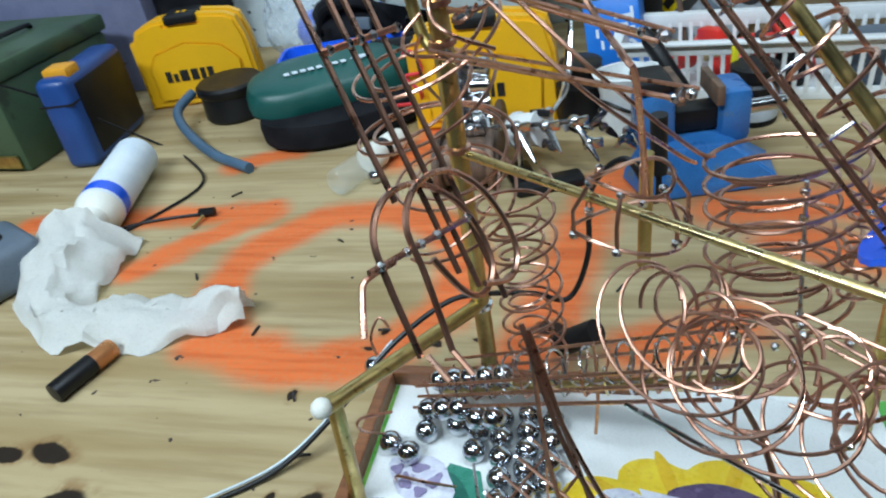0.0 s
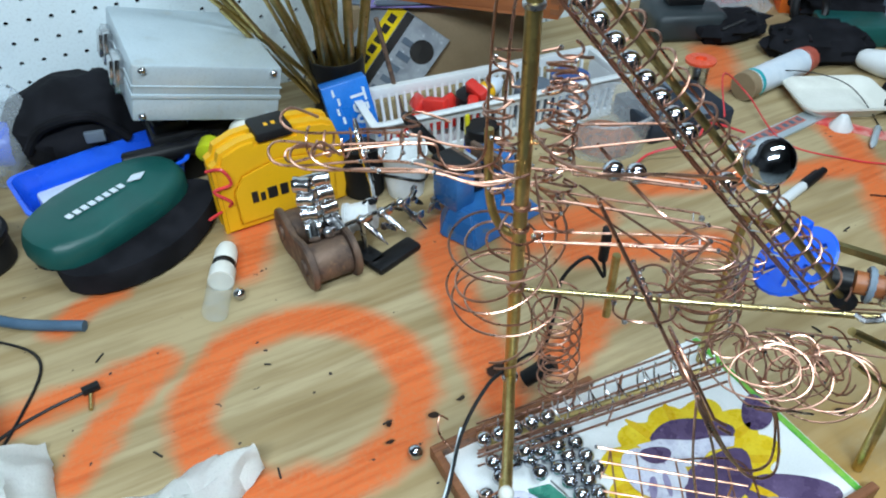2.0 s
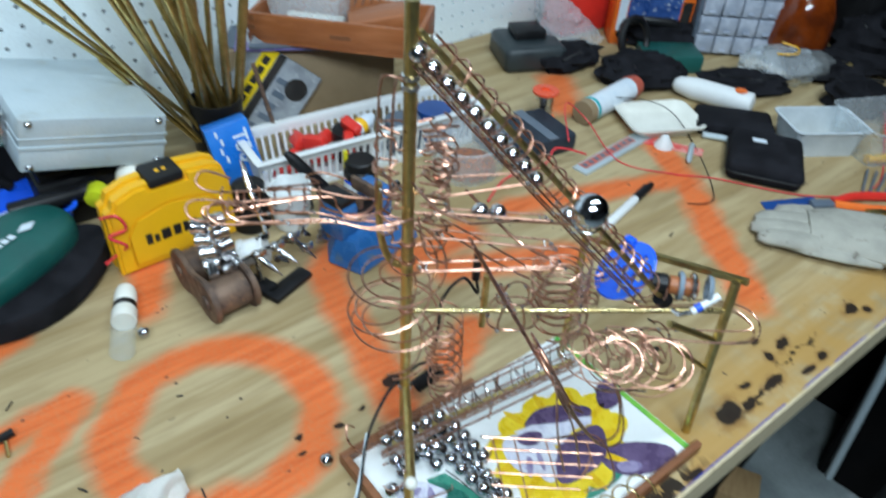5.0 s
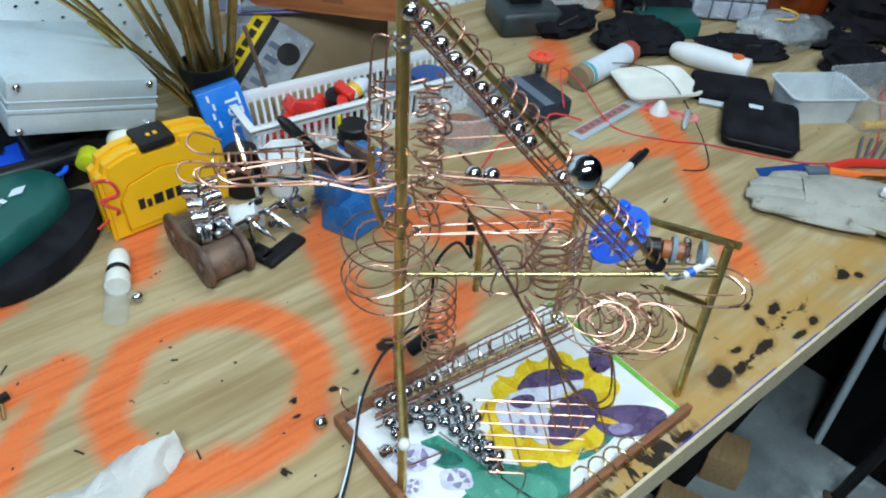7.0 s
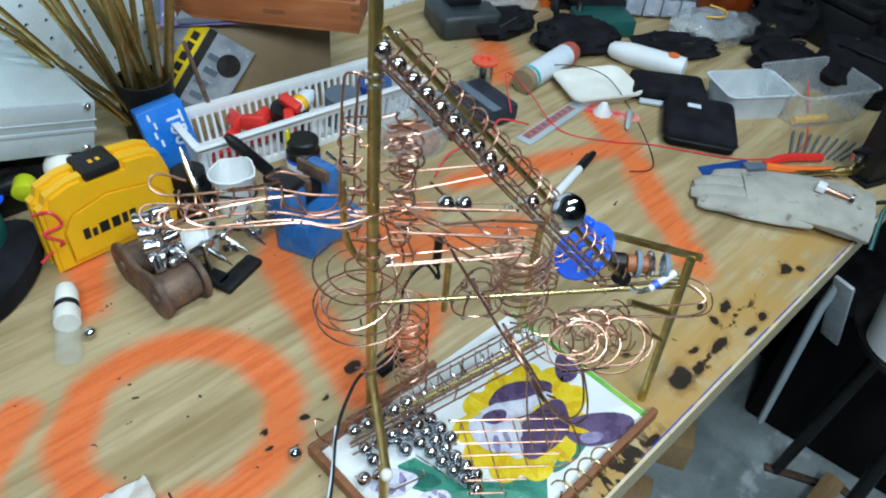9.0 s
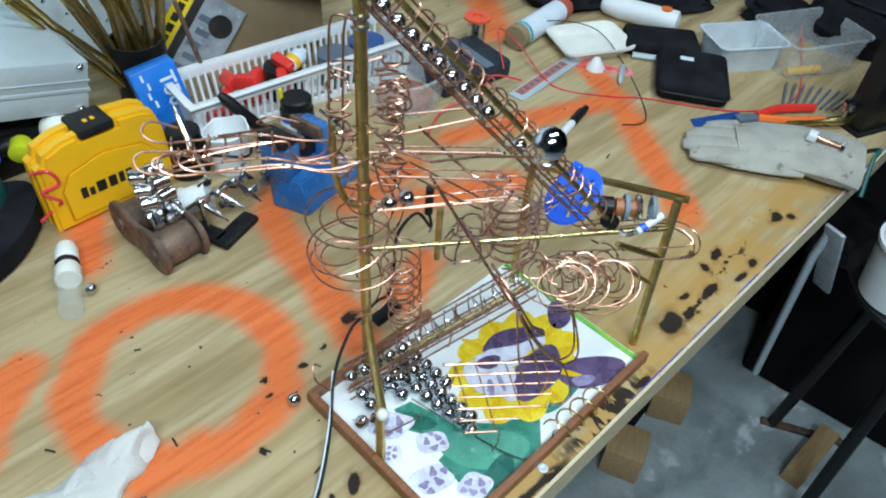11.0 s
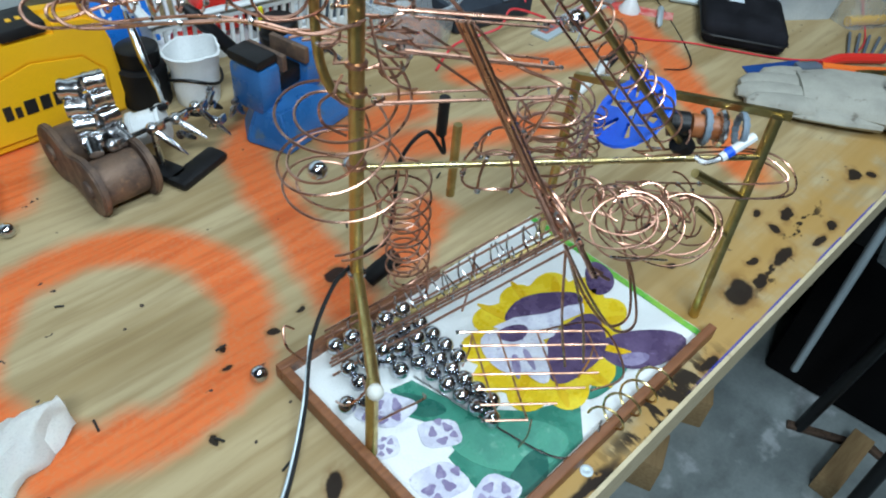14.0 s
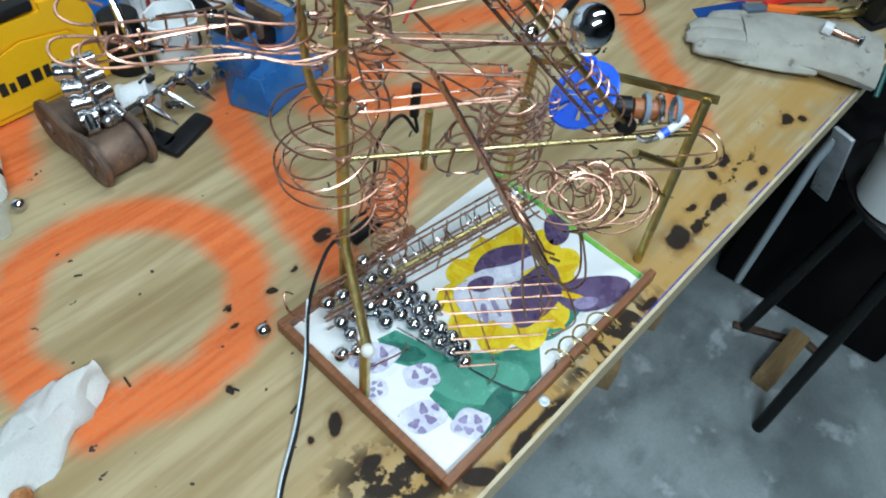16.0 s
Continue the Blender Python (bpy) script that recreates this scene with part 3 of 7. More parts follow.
    flat("pansy_print", blob(0.134, 0.283, 0.037, 0.019, 12, 26, 0.06, 0.5, 4), PANSY, 0.0018, "printed purple lower petals")
    flat("pansy_face_print", blob(0.096, 0.311, 0.025, 0.021, -50, wav=0.06), LILAC, 0.0021, "printed white and lilac pansy face")
    flat("pansy_face_print", blob(0.097, 0.292, 0.010, 0.016, -20, wav=0.06), LILAC, 0.0024, "printed white and lilac petal tip")
    flat("pansy_face_print", [(0.100, 0.336), (0.119, 0.332), (0.143, 0.318), (0.163, 0.312), (0.173, 0.306), (0.166, 0.300), (0.146, 0.305), (0.128, 0.300), (0.112, 0.306)], LILAC, 0.0027, "printed white and lilac band")
    flat("pansy_eye_print", blob(0.107, 0.322, 0.0125, 0.0075, -20), PANSY, 0.0030, "printed dark blotch")
    flat("pansy_eye_print", blob(0.086, 0.300, 0.003, 0.011, -40), MAUVE, 0.0030, "printed mauve vein")
    flat("pansy_eye_print", blob(0.098, 0.298, 0.0025, 0.010, -25), MAUVE, 0.0030, "printed mauve vein")
    for x, y, rx, ry, a in ((-0.008, 0.334, 0.020, 0.013, -30), (0.007, 0.297, 0.015, 0.011, -40), (-0.017, 0.272, 0.018, 0.013, -35), (0.005, 0.243, 0.015, 0.012, -30), (-0.026, 0.312, 0.009, 0.008, 0)):
        flat("small_pansy_print", blob(x, y, rx, ry, a, wav=0.09, k=4, ph=a), LILAC, 0.0006, "printed pale pansy")
        for n_, (du, dr) in enumerate(((0.4, 0.5), (2.3, 0.45), (4.5, 0.4), (1.3, 0.75), (3.4, 0.7))):
            flat("pansy_eye_print", blob(x + rx * dr * math.cos(du + a), y + ry * dr * math.sin(du + a), rx * (0.26 if n_ < 3 else 0.16), ry * 0.24, a + 60 * du, wav=0.22, ph=du), MAUVE, 0.0009 + 0.0002 * n_, "printed dark blotch")
    flat("border_print", [(TX1 - 0.010, TY0 + 0.009), (TX1 - 0.004, TY0 + 0.009), (TX1 - 0.004, TY1 - 0.004), (TX1 - 0.010, TY1 - 0.004)], LIME, 0.0003, "printed green border")
    flat("border_print", [(TX0 + 0.0075, TY0 + 0.0075), (TX0 + 0.0095, TY0 + 0.0075), (TX0 + 0.0095, TY1 - 0.008), (TX0 + 0.0075, TY1 - 0.008)], LIME, 0.0003, "printed green border")
    return t


picture_tray()

PX, PY = 0.020, 0.400                       # main post
LIFT0, LIFT1 = Vector((0.198, 0.289, 1.061)), Vector((0.026, 0.395, 1.284))
AX = (LIFT1 - LIFT0).normalized()
SIDE = AX.cross(Vector((0, 0, 1))).normalized()
UP = SIDE.cross(AX).normalized()


def brass_frame():
    mpart("main_post", wire([(PX, PY, T + 0.003), (PX, PY, 1.306)], 0.0046, 14), BRASS, "tarnished brass tube post")
    mpart("front_leg", wire([(-0.036, 0.316, T + 0.003), (-0.034, 0.319, 0.976)], 0.0040, 12), BRASS, "short brass tube leg")
    mpart("foot_tube", wire([(-0.038, 0.311, 0.9745), (PX, PY - 0.001, 0.967)], 0.0038, 12), BRASS, "brass tube brace")
    mpart("tube_end", ball(0.0052, (-0.0372, 0.3125, 0.9752), 2), CREAM, "round cream plug on the tube end")
    mpart("right_post", wire([(0.238, 0.243, T + 0.0005), (0.235, 0.249, 1.086)], 0.0040, 10), BRASS, "brass tube post")
    mpart("back_post", wire([(0.207, 0.381, T + 0.004), (0.205, 0.379, 1.062)], 0.0036, 10), BRASS, "brass tube post")
    mpart("stub_post", wire([(0.103, 0.397, 0.994), (0.104, 0.398, 1.053)], 0.0032, 10), BRASS, "short brass post")
    mpart("top_beam", wire([(0.204, 0.381, 1.063), (0.243, 0.243, 1.086)], 0.0034, 4), BRASS, "square brass beam")
    # paler brass than the other tubes: the rod's reflection is put into its colour
    mpart("cross_rod", wire([(PX, PY, 1.056), (0.234, 0.248, 1.056)], 0.0022, 10), BRASS_BRIGHT, "thin brass rod with its bright reflection put into the colour")
    mpart("brace", wire([(0.183, 0.266, 1.056), (0.236, 0.247, 1.020)], 0.0030, 8), BRASS, "slanted brass brace")
    mpart("brace", wire([(0.200, 0.262, 1.020), (0.237, 0.245, 0.985)], 0.0022, 8), BRASS, "slanted brass brace")
    for z in (0.966, 1.058, 1.108, 1.125, 1.250, 1.257):
        ring = lathe([(0.0046, -0.002), (0.0063, -0.0012), (0.0063, 0.0012), (0.0046, 0.002)], 12, Matrix.Translation((PX, PY, z)))
        mpart("collar", ring, SOLDER if z > 1.2 or z < 1 else COPPER, "soldered collar")


brass_frame()


def slinky(start, shift, normal, r0, r1, turns, phase=0.0, steps=34, squash=1.0):
    """Open rings that face along normal and step sideways by shift."""
    q = Vector(normal).to_track_quat("Z", "Y").to_matrix()
    n = int(turns * steps)
    out = []
    for k in range(n + 1):
        s = k / n
        a = phase + 2 * math.pi * turns * s
        r = r0 + (r1 - r0) * s
        out.append(Vector(start) + Vector(shift) * s + q @ Vector((r * math.cos(a), squash * r * math.sin(a), 0)))
    return out


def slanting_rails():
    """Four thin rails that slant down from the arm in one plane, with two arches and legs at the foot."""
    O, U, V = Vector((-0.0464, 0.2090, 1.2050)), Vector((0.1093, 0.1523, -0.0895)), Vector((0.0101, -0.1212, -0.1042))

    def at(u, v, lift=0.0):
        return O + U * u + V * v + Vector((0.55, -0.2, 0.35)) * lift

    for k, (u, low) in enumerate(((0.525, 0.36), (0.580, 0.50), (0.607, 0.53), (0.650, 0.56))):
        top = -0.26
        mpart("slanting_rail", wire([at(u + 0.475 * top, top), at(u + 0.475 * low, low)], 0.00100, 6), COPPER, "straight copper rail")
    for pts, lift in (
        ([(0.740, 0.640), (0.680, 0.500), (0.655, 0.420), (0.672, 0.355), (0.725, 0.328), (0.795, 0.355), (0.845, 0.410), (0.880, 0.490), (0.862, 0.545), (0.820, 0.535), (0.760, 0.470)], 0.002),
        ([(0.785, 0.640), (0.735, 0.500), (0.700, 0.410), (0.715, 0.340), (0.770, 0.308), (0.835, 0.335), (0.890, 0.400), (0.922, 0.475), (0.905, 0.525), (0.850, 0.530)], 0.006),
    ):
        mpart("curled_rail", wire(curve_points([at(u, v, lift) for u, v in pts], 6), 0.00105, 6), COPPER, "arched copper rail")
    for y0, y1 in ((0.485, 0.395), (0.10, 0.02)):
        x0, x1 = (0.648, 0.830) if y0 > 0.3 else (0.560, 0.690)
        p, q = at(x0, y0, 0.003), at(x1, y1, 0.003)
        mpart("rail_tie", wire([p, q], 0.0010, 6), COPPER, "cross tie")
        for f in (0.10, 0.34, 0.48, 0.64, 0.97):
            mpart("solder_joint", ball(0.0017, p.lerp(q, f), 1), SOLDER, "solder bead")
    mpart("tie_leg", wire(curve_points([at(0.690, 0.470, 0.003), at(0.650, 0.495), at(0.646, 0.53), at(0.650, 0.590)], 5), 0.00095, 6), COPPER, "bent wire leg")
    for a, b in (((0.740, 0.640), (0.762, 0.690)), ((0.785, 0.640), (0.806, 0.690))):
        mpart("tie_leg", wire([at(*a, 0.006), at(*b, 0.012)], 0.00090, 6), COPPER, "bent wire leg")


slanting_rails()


RING_GREY = surface("grey_toothed_plastic", (0.16, 0.21, 0.26), (0.22, 0.28, 0.34), 0.4)


def lift():
    """Slanting screw lift: brass spine, copper guide rails and a copper spiral round them."""
    mpart("lift_spine", wire([LIFT0 - AX * 0.006, LIFT1 + AX * 0.004], 0.0024, 12), BRASS, "straight brass lift rod")
    for k, (u, s) in enumerate(((-0.0105, 0.009), (-0.0105, -0.009), (-0.017, 0.004), (-0.017, -0.004), (0.004, 0.0105))):
        o = UP * u + SIDE * s
        mpart("guide_rail", wire([LIFT0 + AX * 0.01 + o, LIFT0 + AX * 0.15 + o * 1.05, LIFT1 - AX * 0.008 + o], 0.00078, 6), COPPER, "copper guide rail")
    L = (LIFT1 - LIFT0).length
    mpart("lift_spiral", wire(helix(LIFT0 + AX * 0.004 - UP * 0.001, AX, 0.0105, 0.0105, L - 0.012, 21, 0.3, 18, wobble=0.0006), 0.00078, 6), COPPER, "copper wire spiral")
    for k in range(12):
        q = LIFT0 + AX * (0.012 + k * (L - 0.03) / 11)
        mpart("rail_rung", wire([q + UP * -0.0105 + SIDE * 0.009, q - UP * 0.0185, q + UP * -0.0105 - SIDE * 0.009], 0.00065, 5), SOLDER, "soldered rung")
    mpart("top_clip", wire([LIFT1, LIFT1 + UP * 0.004 - AX * 0.004, Vector((PX, PY, 1.276))], 0.0016, 6), SOLDER)
    mpart("bearing", lathe([(0.003, 0), (0.0075, 0.001), (0.0075, 0.009), (0.003, 0.010)], 16, along(LIFT0 - AX * 0.010, LIFT0)), BLACK, "black lift bearing")
    # blue drive wheel across the axis
    w = mpart("drive_wheel", bmesh.new(), BLUE_PLASTIC, "pierced blue plastic wheel")
    bm, R = bmesh.new(), 0.0280
    n = 48
    rows = []
    for r, z in ((0.0045, 0), (0.0105, 0), (0.0225, 0), (R, 0), (R + 0.0012, 0.0015), (R, 0.003), (0.0225, 0.003), (0.0105, 0.003), (0.0045, 0.003)):
        rows.append([bm.verts.new(((r + (0.0009 if abs(r - R - 0.0012) < 1e-6 and j % 2 else 0)) * math.cos(2 * math.pi * j / n), r * math.sin(2 * math.pi * j / n), z)) for j in range(n)])
    for a, c in zip(rows, rows[1:] + rows[:1]):
        for j in range(n):
            gap = (a is rows[1] or a is rows[6]) and j % 8 in (2, 3)
            if not gap:
                bm.faces.new((a[j], a[(j + 1) % n], c[(j + 1) % n], c[j]))
    bm.transform(along(Vector((0.193, 0.324, 1.067)) - AX * 0.0015, Vector((0.193, 0.324, 1.067)) + AX))
    bm.transform(world_of(MACHINE).inverted())
    bm.to_mesh(w.data)
    bm.free()
    mpart("wheel_tab", blk(0.2005, 0.331, 1.084, 0.008, 0.010, 0.010, bevel=0.002), BLUE_PLASTIC)
    # motor group along the beam
    a, b = Vector((0.196, 0.300, 1.070)), Vector((0.228, 0.262, 1.071))
    d = (b - a).normalized()
    mpart("motor_roller", lathe([(0.004, 0), (0.0085, 0.001), (0.0085, 0.013), (0.004, 0.0135)], 18, along(a, b)), BLACK, "black motor end")
    mpart("wood_roller", lathe([(0.004, 0), (0.0078, 0.001), (0.0078, 0.024), (0.004, 0.025)], 18, along(a + d * 0.014, b)), BOX_WOOD, "brown roller")
    for s in (0.024, 0.034, 0.047):
        tore = [a + d * s + (d.orthogonal().normalized() * math.cos(u) + d.cross(d.orthogonal()).normalized() * math.sin(u)) * 0.0100 for u in [2 * math.pi * j / 28 for j in range(28)]]
        mpart("coil_ring", wire(tore, [0.0026 if j % 2 else 0.0020 for j in range(28)], 6, True), RING_GREY if s > 0.04 or s < 0.03 else SOLDER, "toothed grey ring")
    mpart("cable_sleeve", wire([(0.205, 0.262, 1.060), (0.226, 0.254, 1.072)], 0.0032, 8), WHITE, "white and blue sleeve")
    mpart("cable_band", wire([(0.208, 0.261, 1.0618), (0.2125, 0.2593, 1.0642)], 0.0035, 8), BLUE_PLASTIC)
    mpart("cable_tip", wire(curve_points([(0.205, 0.262, 1.060), (0.199, 0.268, 1.056), (0.196, 0.275, 1.0575)], 5), 0.0022, 6), SOLDER)
    mpart("bent_end", wire(curve_points([(0.196, 0.275, 1.056), (0.19, 0.30, 1.046), (0.18, 0.31, 1.05)], 5), 0.00082, 6), COPPER)


lift()


def rail_pair(p, q, gap, sag=0.0, r=0.00082, label="copper rail"):
    p, q = Vector(p), Vector(q)
    d = (q - p)
    s = Vector((-d.y, d.x, 0)).normalized() * gap / 2
    for k in (-1, 1):
        mid = (p + q) / 2 + s * k - Vector((0, 0, sag))
        mpart("rail", wire(curve_points([p + s * k, mid, q + s * k], 6), r, 6), COPPER, label)


def joint(p, r=0.0022):
    mpart("solder_joint", ball(r, p, 1), SOLDER, "solder bead")


def upper_works():
    """Rails between post and lift, the little spring tower and the wire cage to the left."""
    for p, q, g in (
        ((0.038, 0.386, 1.183), (0.086, 0.353, 1.187), 0.0),
        ((0.036, 0.386, 1.167), (0.088, 0.352, 1.178), 0.0),
        ((0.040, 0.380, 1.156), (0.102, 0.342, 1.148), 0.009),
        ((0.034, 0.384, 1.137), (0.108, 0.338, 1.124), 0.010),
        ((0.024, 0.390, 1.106), (0.116, 0.334, 1.106), 0.010),
    ):
        if g:
            rail_pair(p, q, g)
            for s in (0.05, 0.95):
                v = Vector(p).lerp(Vector(q), s)
                d = (Vector(q) - Vector(p))
                o = Vector((-d.y, d.x, 0)).normalized() * g / 2
                mpart("rail_tie", wire([v - o, v - Vector((0, 0, 0.004)), v + o], 0.00070, 5), SOLDER)
        else:
            mpart("rail", wire([p, q], 0.00088, 6), COPPER, "copper rail")
        joint(p)
        joint(q)
    rnd = random.Random(31)
    for k in range(34):
        right = k % 3 < 2
        cx, cy = (PX + 0.017, PY - 0.013) if right else (PX - 0.012, PY + 0.006)
        z, r = 1.124 + 0.0031 * k + rnd.uniform(-0.003, 0.003), rnd.uniform(0.0055, 0.0105)
        a0, span = rnd.uniform(0, 6.28), rnd.uniform(2.6, 5.2)
        tip = Vector((rnd.uniform(-0.5, 0.5), rnd.uniform(-0.5, 0.5), 1)).normalized().to_track_quat("Z", "Y").to_matrix()
        c = Vector((cx + rnd.uniform(-0.004, 0.004), cy + rnd.uniform(-0.004, 0.004), z))
        pts = [c + tip @ Vector((r * math.cos(a0 + span * u / 12), r * math.sin(a0 + span * u / 12), 0.004 * u / 12)) for u in range(13)]
        mpart("tower_loop", wire([Vector((PX, PY, z - 0.002)).lerp(pts[0], 0.35)] + pts, 0.00088, 6), COPPER, "short copper loop")
        if k % 2:
            joint(pts[0], 0.0017)
    mpart("spring", wire(helix((0.036, 0.384, 1.168), (0.05, -0.05, 1), 0.0062, 0.0066, 0.045, 5, 0, 18, wobble=0.002, seed=3), 0.00085, 6), COPPER, "small copper spring")
    for k, (dz, dy, end) in enumerate(((0.0, -0.014, 0.0), (0.004, -0.024, 0.010), (-0.006, 0.006, -0.008), (0.012, 0.010, 0.004))):
        pts = [(PX - 0.002, PY + dy * 0.4, 1.150 + dz), (-0.010, 0.418 + dy, 1.149 + dz), (-0.034, 0.434 + dy, 1.156 + dz), (-0.060, 0.452 + dy, 1.155 + dz), (-0.092 + end, 0.472 + dy, 1.153 + dz), (-0.100 + end, 0.482 + dy, 1.158 + dz), (-0.092 + end, 0.486 + dy, 1.163 + dz), (-0.076, 0.470 + dy, 1.161 + dz)]
        mpart("side_rail", wire(curve_points(pts, 6), 0.0009, 6), COPPER, "curved copper side rail")
        joint((-0.034, 0.434 + dy, 1.156 + dz), 0.0018)
        joint((-0.060, 0.452 + dy, 1.155 + dz), 0.0018)
    for p, q in (((0.030, 0.380, 1.160), (0.094, 0.330, 1.156)), ((0.030, 0.374, 1.141), (0.100, 0.326, 1.130)), ((0.020, 0.378, 1.112), (0.110, 0.322, 1.110))):
        mpart("rail", wire([p, q], 0.00095, 6), COPPER, "copper rail")
        joint(q, 0.0017)
    # hanging hook frame that runs from the collar down and out to the left
    for dx, dy in ((0, 0), (0.008, -0.005)):
        pts = [(PX - 0.001, PY - 0.003, 1.252), (0.008 + dx, 0.407 + dy, 1.258), (0.004 + dx, 0.411 + dy, 1.248), (0.002 + dx, 0.413 + dy, 1.190), (0.001 + dx, 0.413 + dy, 1.163),
               (-0.006 + dx, 0.416 + dy, 1.153), (-0.018, 0.424 + dy, 1.152), (-0.030 + dx, 0.432 + dy, 1.158), (-0.034 + dx, 0.436 + dy, 1.166), (-0.060, 0.455 + dy, 1.163), (-0.082, 0.470 + 2 * dy, 1.160)]
        mpart("hook_rail", wire(curve_points(pts, 5), 0.00088, 6), COPPER, "bent copper rail")
    mpart("hook_loop", wire(curve_points([(-0.082, 0.470, 1.160), (-0.098, 0.478, 1.158), (-0.100, 0.470, 1.154), (-0.082, 0.460, 1.160)], 6), 0.00088, 6), COPPER, "bent copper loop")
    mpart("hook_loop", wire(curve_points([(-0.015, 0.425, 1.180), (-0.030, 0.434, 1.186), (-0.038, 0.440, 1.182), (-0.030, 0.437, 1.176), (-0.060, 0.456, 1.172)], 6), 0.00082, 6), COPPER, "bent copper loop")
    for k in range(7):
        x = -0.030 - 0.009 * k
        mpart("cage_rib", wire(helix((x, 0.435 - (x + 0.03) * 0.68, 1.163), (-0.8, 0.55, 0), 0.009, 0.0085, 0.002, 0.75, 0.6 * k, 18), 0.00078, 5), COPPER, "wire rib")
        joint((x, 0.435 - (x + 0.03) * 0.68, 1.158), 0.0018)
    # counterweight arm with the large ball
    mpart("arm", wire(curve_points([(0.001, 0.312, 1.204), (0.018, 0.290, 1.212), (0.030, 0.262, 1.222)], 6), 0.00088, 6), COPPER, "thin copper arm")
    mpart("arm_cup", wire(helix((0.0345, 0.2555, 1.2225), (0, 0, 1), 0.0062, 0.0066, 0.001, 1.0, 0, 18), 0.00078, 6), SOLDER, "soldered ring cup")
    mpart("counterweight", ball(0.0098, (0.035, 0.255, 1.233), 4), STEEL, "large polished steel ball")
    mpart("arm_stay", wire(curve_points([(0.001, 0.312, 1.204), (0.006, 0.35, 1.19), (PX, PY - 0.004, 1.180)], 6), 0.00095, 6), COPPER, "copper arm stay")
    for pts in (
        [(0.025, 0.395, 1.150), (0.022, 0.380, 1.128), (0.030, 0.372, 1.120), (0.046, 0.380, 1.110)],
        [(0.012, 0.402, 1.120), (0.004, 0.398, 1.112), (0.010, 0.385, 1.108), (0.030, 0.388, 1.106)],
        [(0.010, 0.404, 1.110), (0.004, 0.412, 1.10), (0.006, 0.412, 1.086), (0.016, 0.404, 1.078)],
    ):
        mpart("link_wire", wire(curve_points(pts, 6), 0.00088, 6), COPPER, "bent copper wire")


upper_works()


def beaded_cage():
    c = Vector((0.097, 0.356, 1.042))
    for k, (dz, r) in enumerate(((0.0, 0.023), (0.022, 0.016))):
        pts = [c + Vector((r * math.cos(u), 0.8 * r * math.sin(u), dz + 0.003 * math.sin(2 * u))) for u in [2 * math.pi * j / 26 for j in range(26)]]
        mpart("cage_hoop", wire(pts, 0.0009, 6, True), COPPER, "wire hoop")
    for j in range(6):
        u = 2 * math.pi * j / 6 + 0.3
        lo, hi = c + Vector((0.023 * math.cos(u), 0.0184 * math.sin(u), 0)), c + Vector((0.016 * math.cos(u), 0.0128 * math.sin(u), 0.022))
        mpart("cage_upright", wire([lo, (lo + hi) / 2 + (lo - c) * 0.15, hi], 0.0009, 6), COPPER, "wire upright")
        joint(lo, 0.0024)
        joint(hi, 0.0020)
    mpart("kinked_wire", wire(curve_points([(0.060, 0.385, 1.165), (0.086, 0.352, 1.128), (0.0956, 0.3226, 1.1236), (0.099, 0.324, 1.114), (0.103, 0.345, 1.062)], 5), 0.0011, 6), COPPER, "kinked copper wire")


beaded_cage()


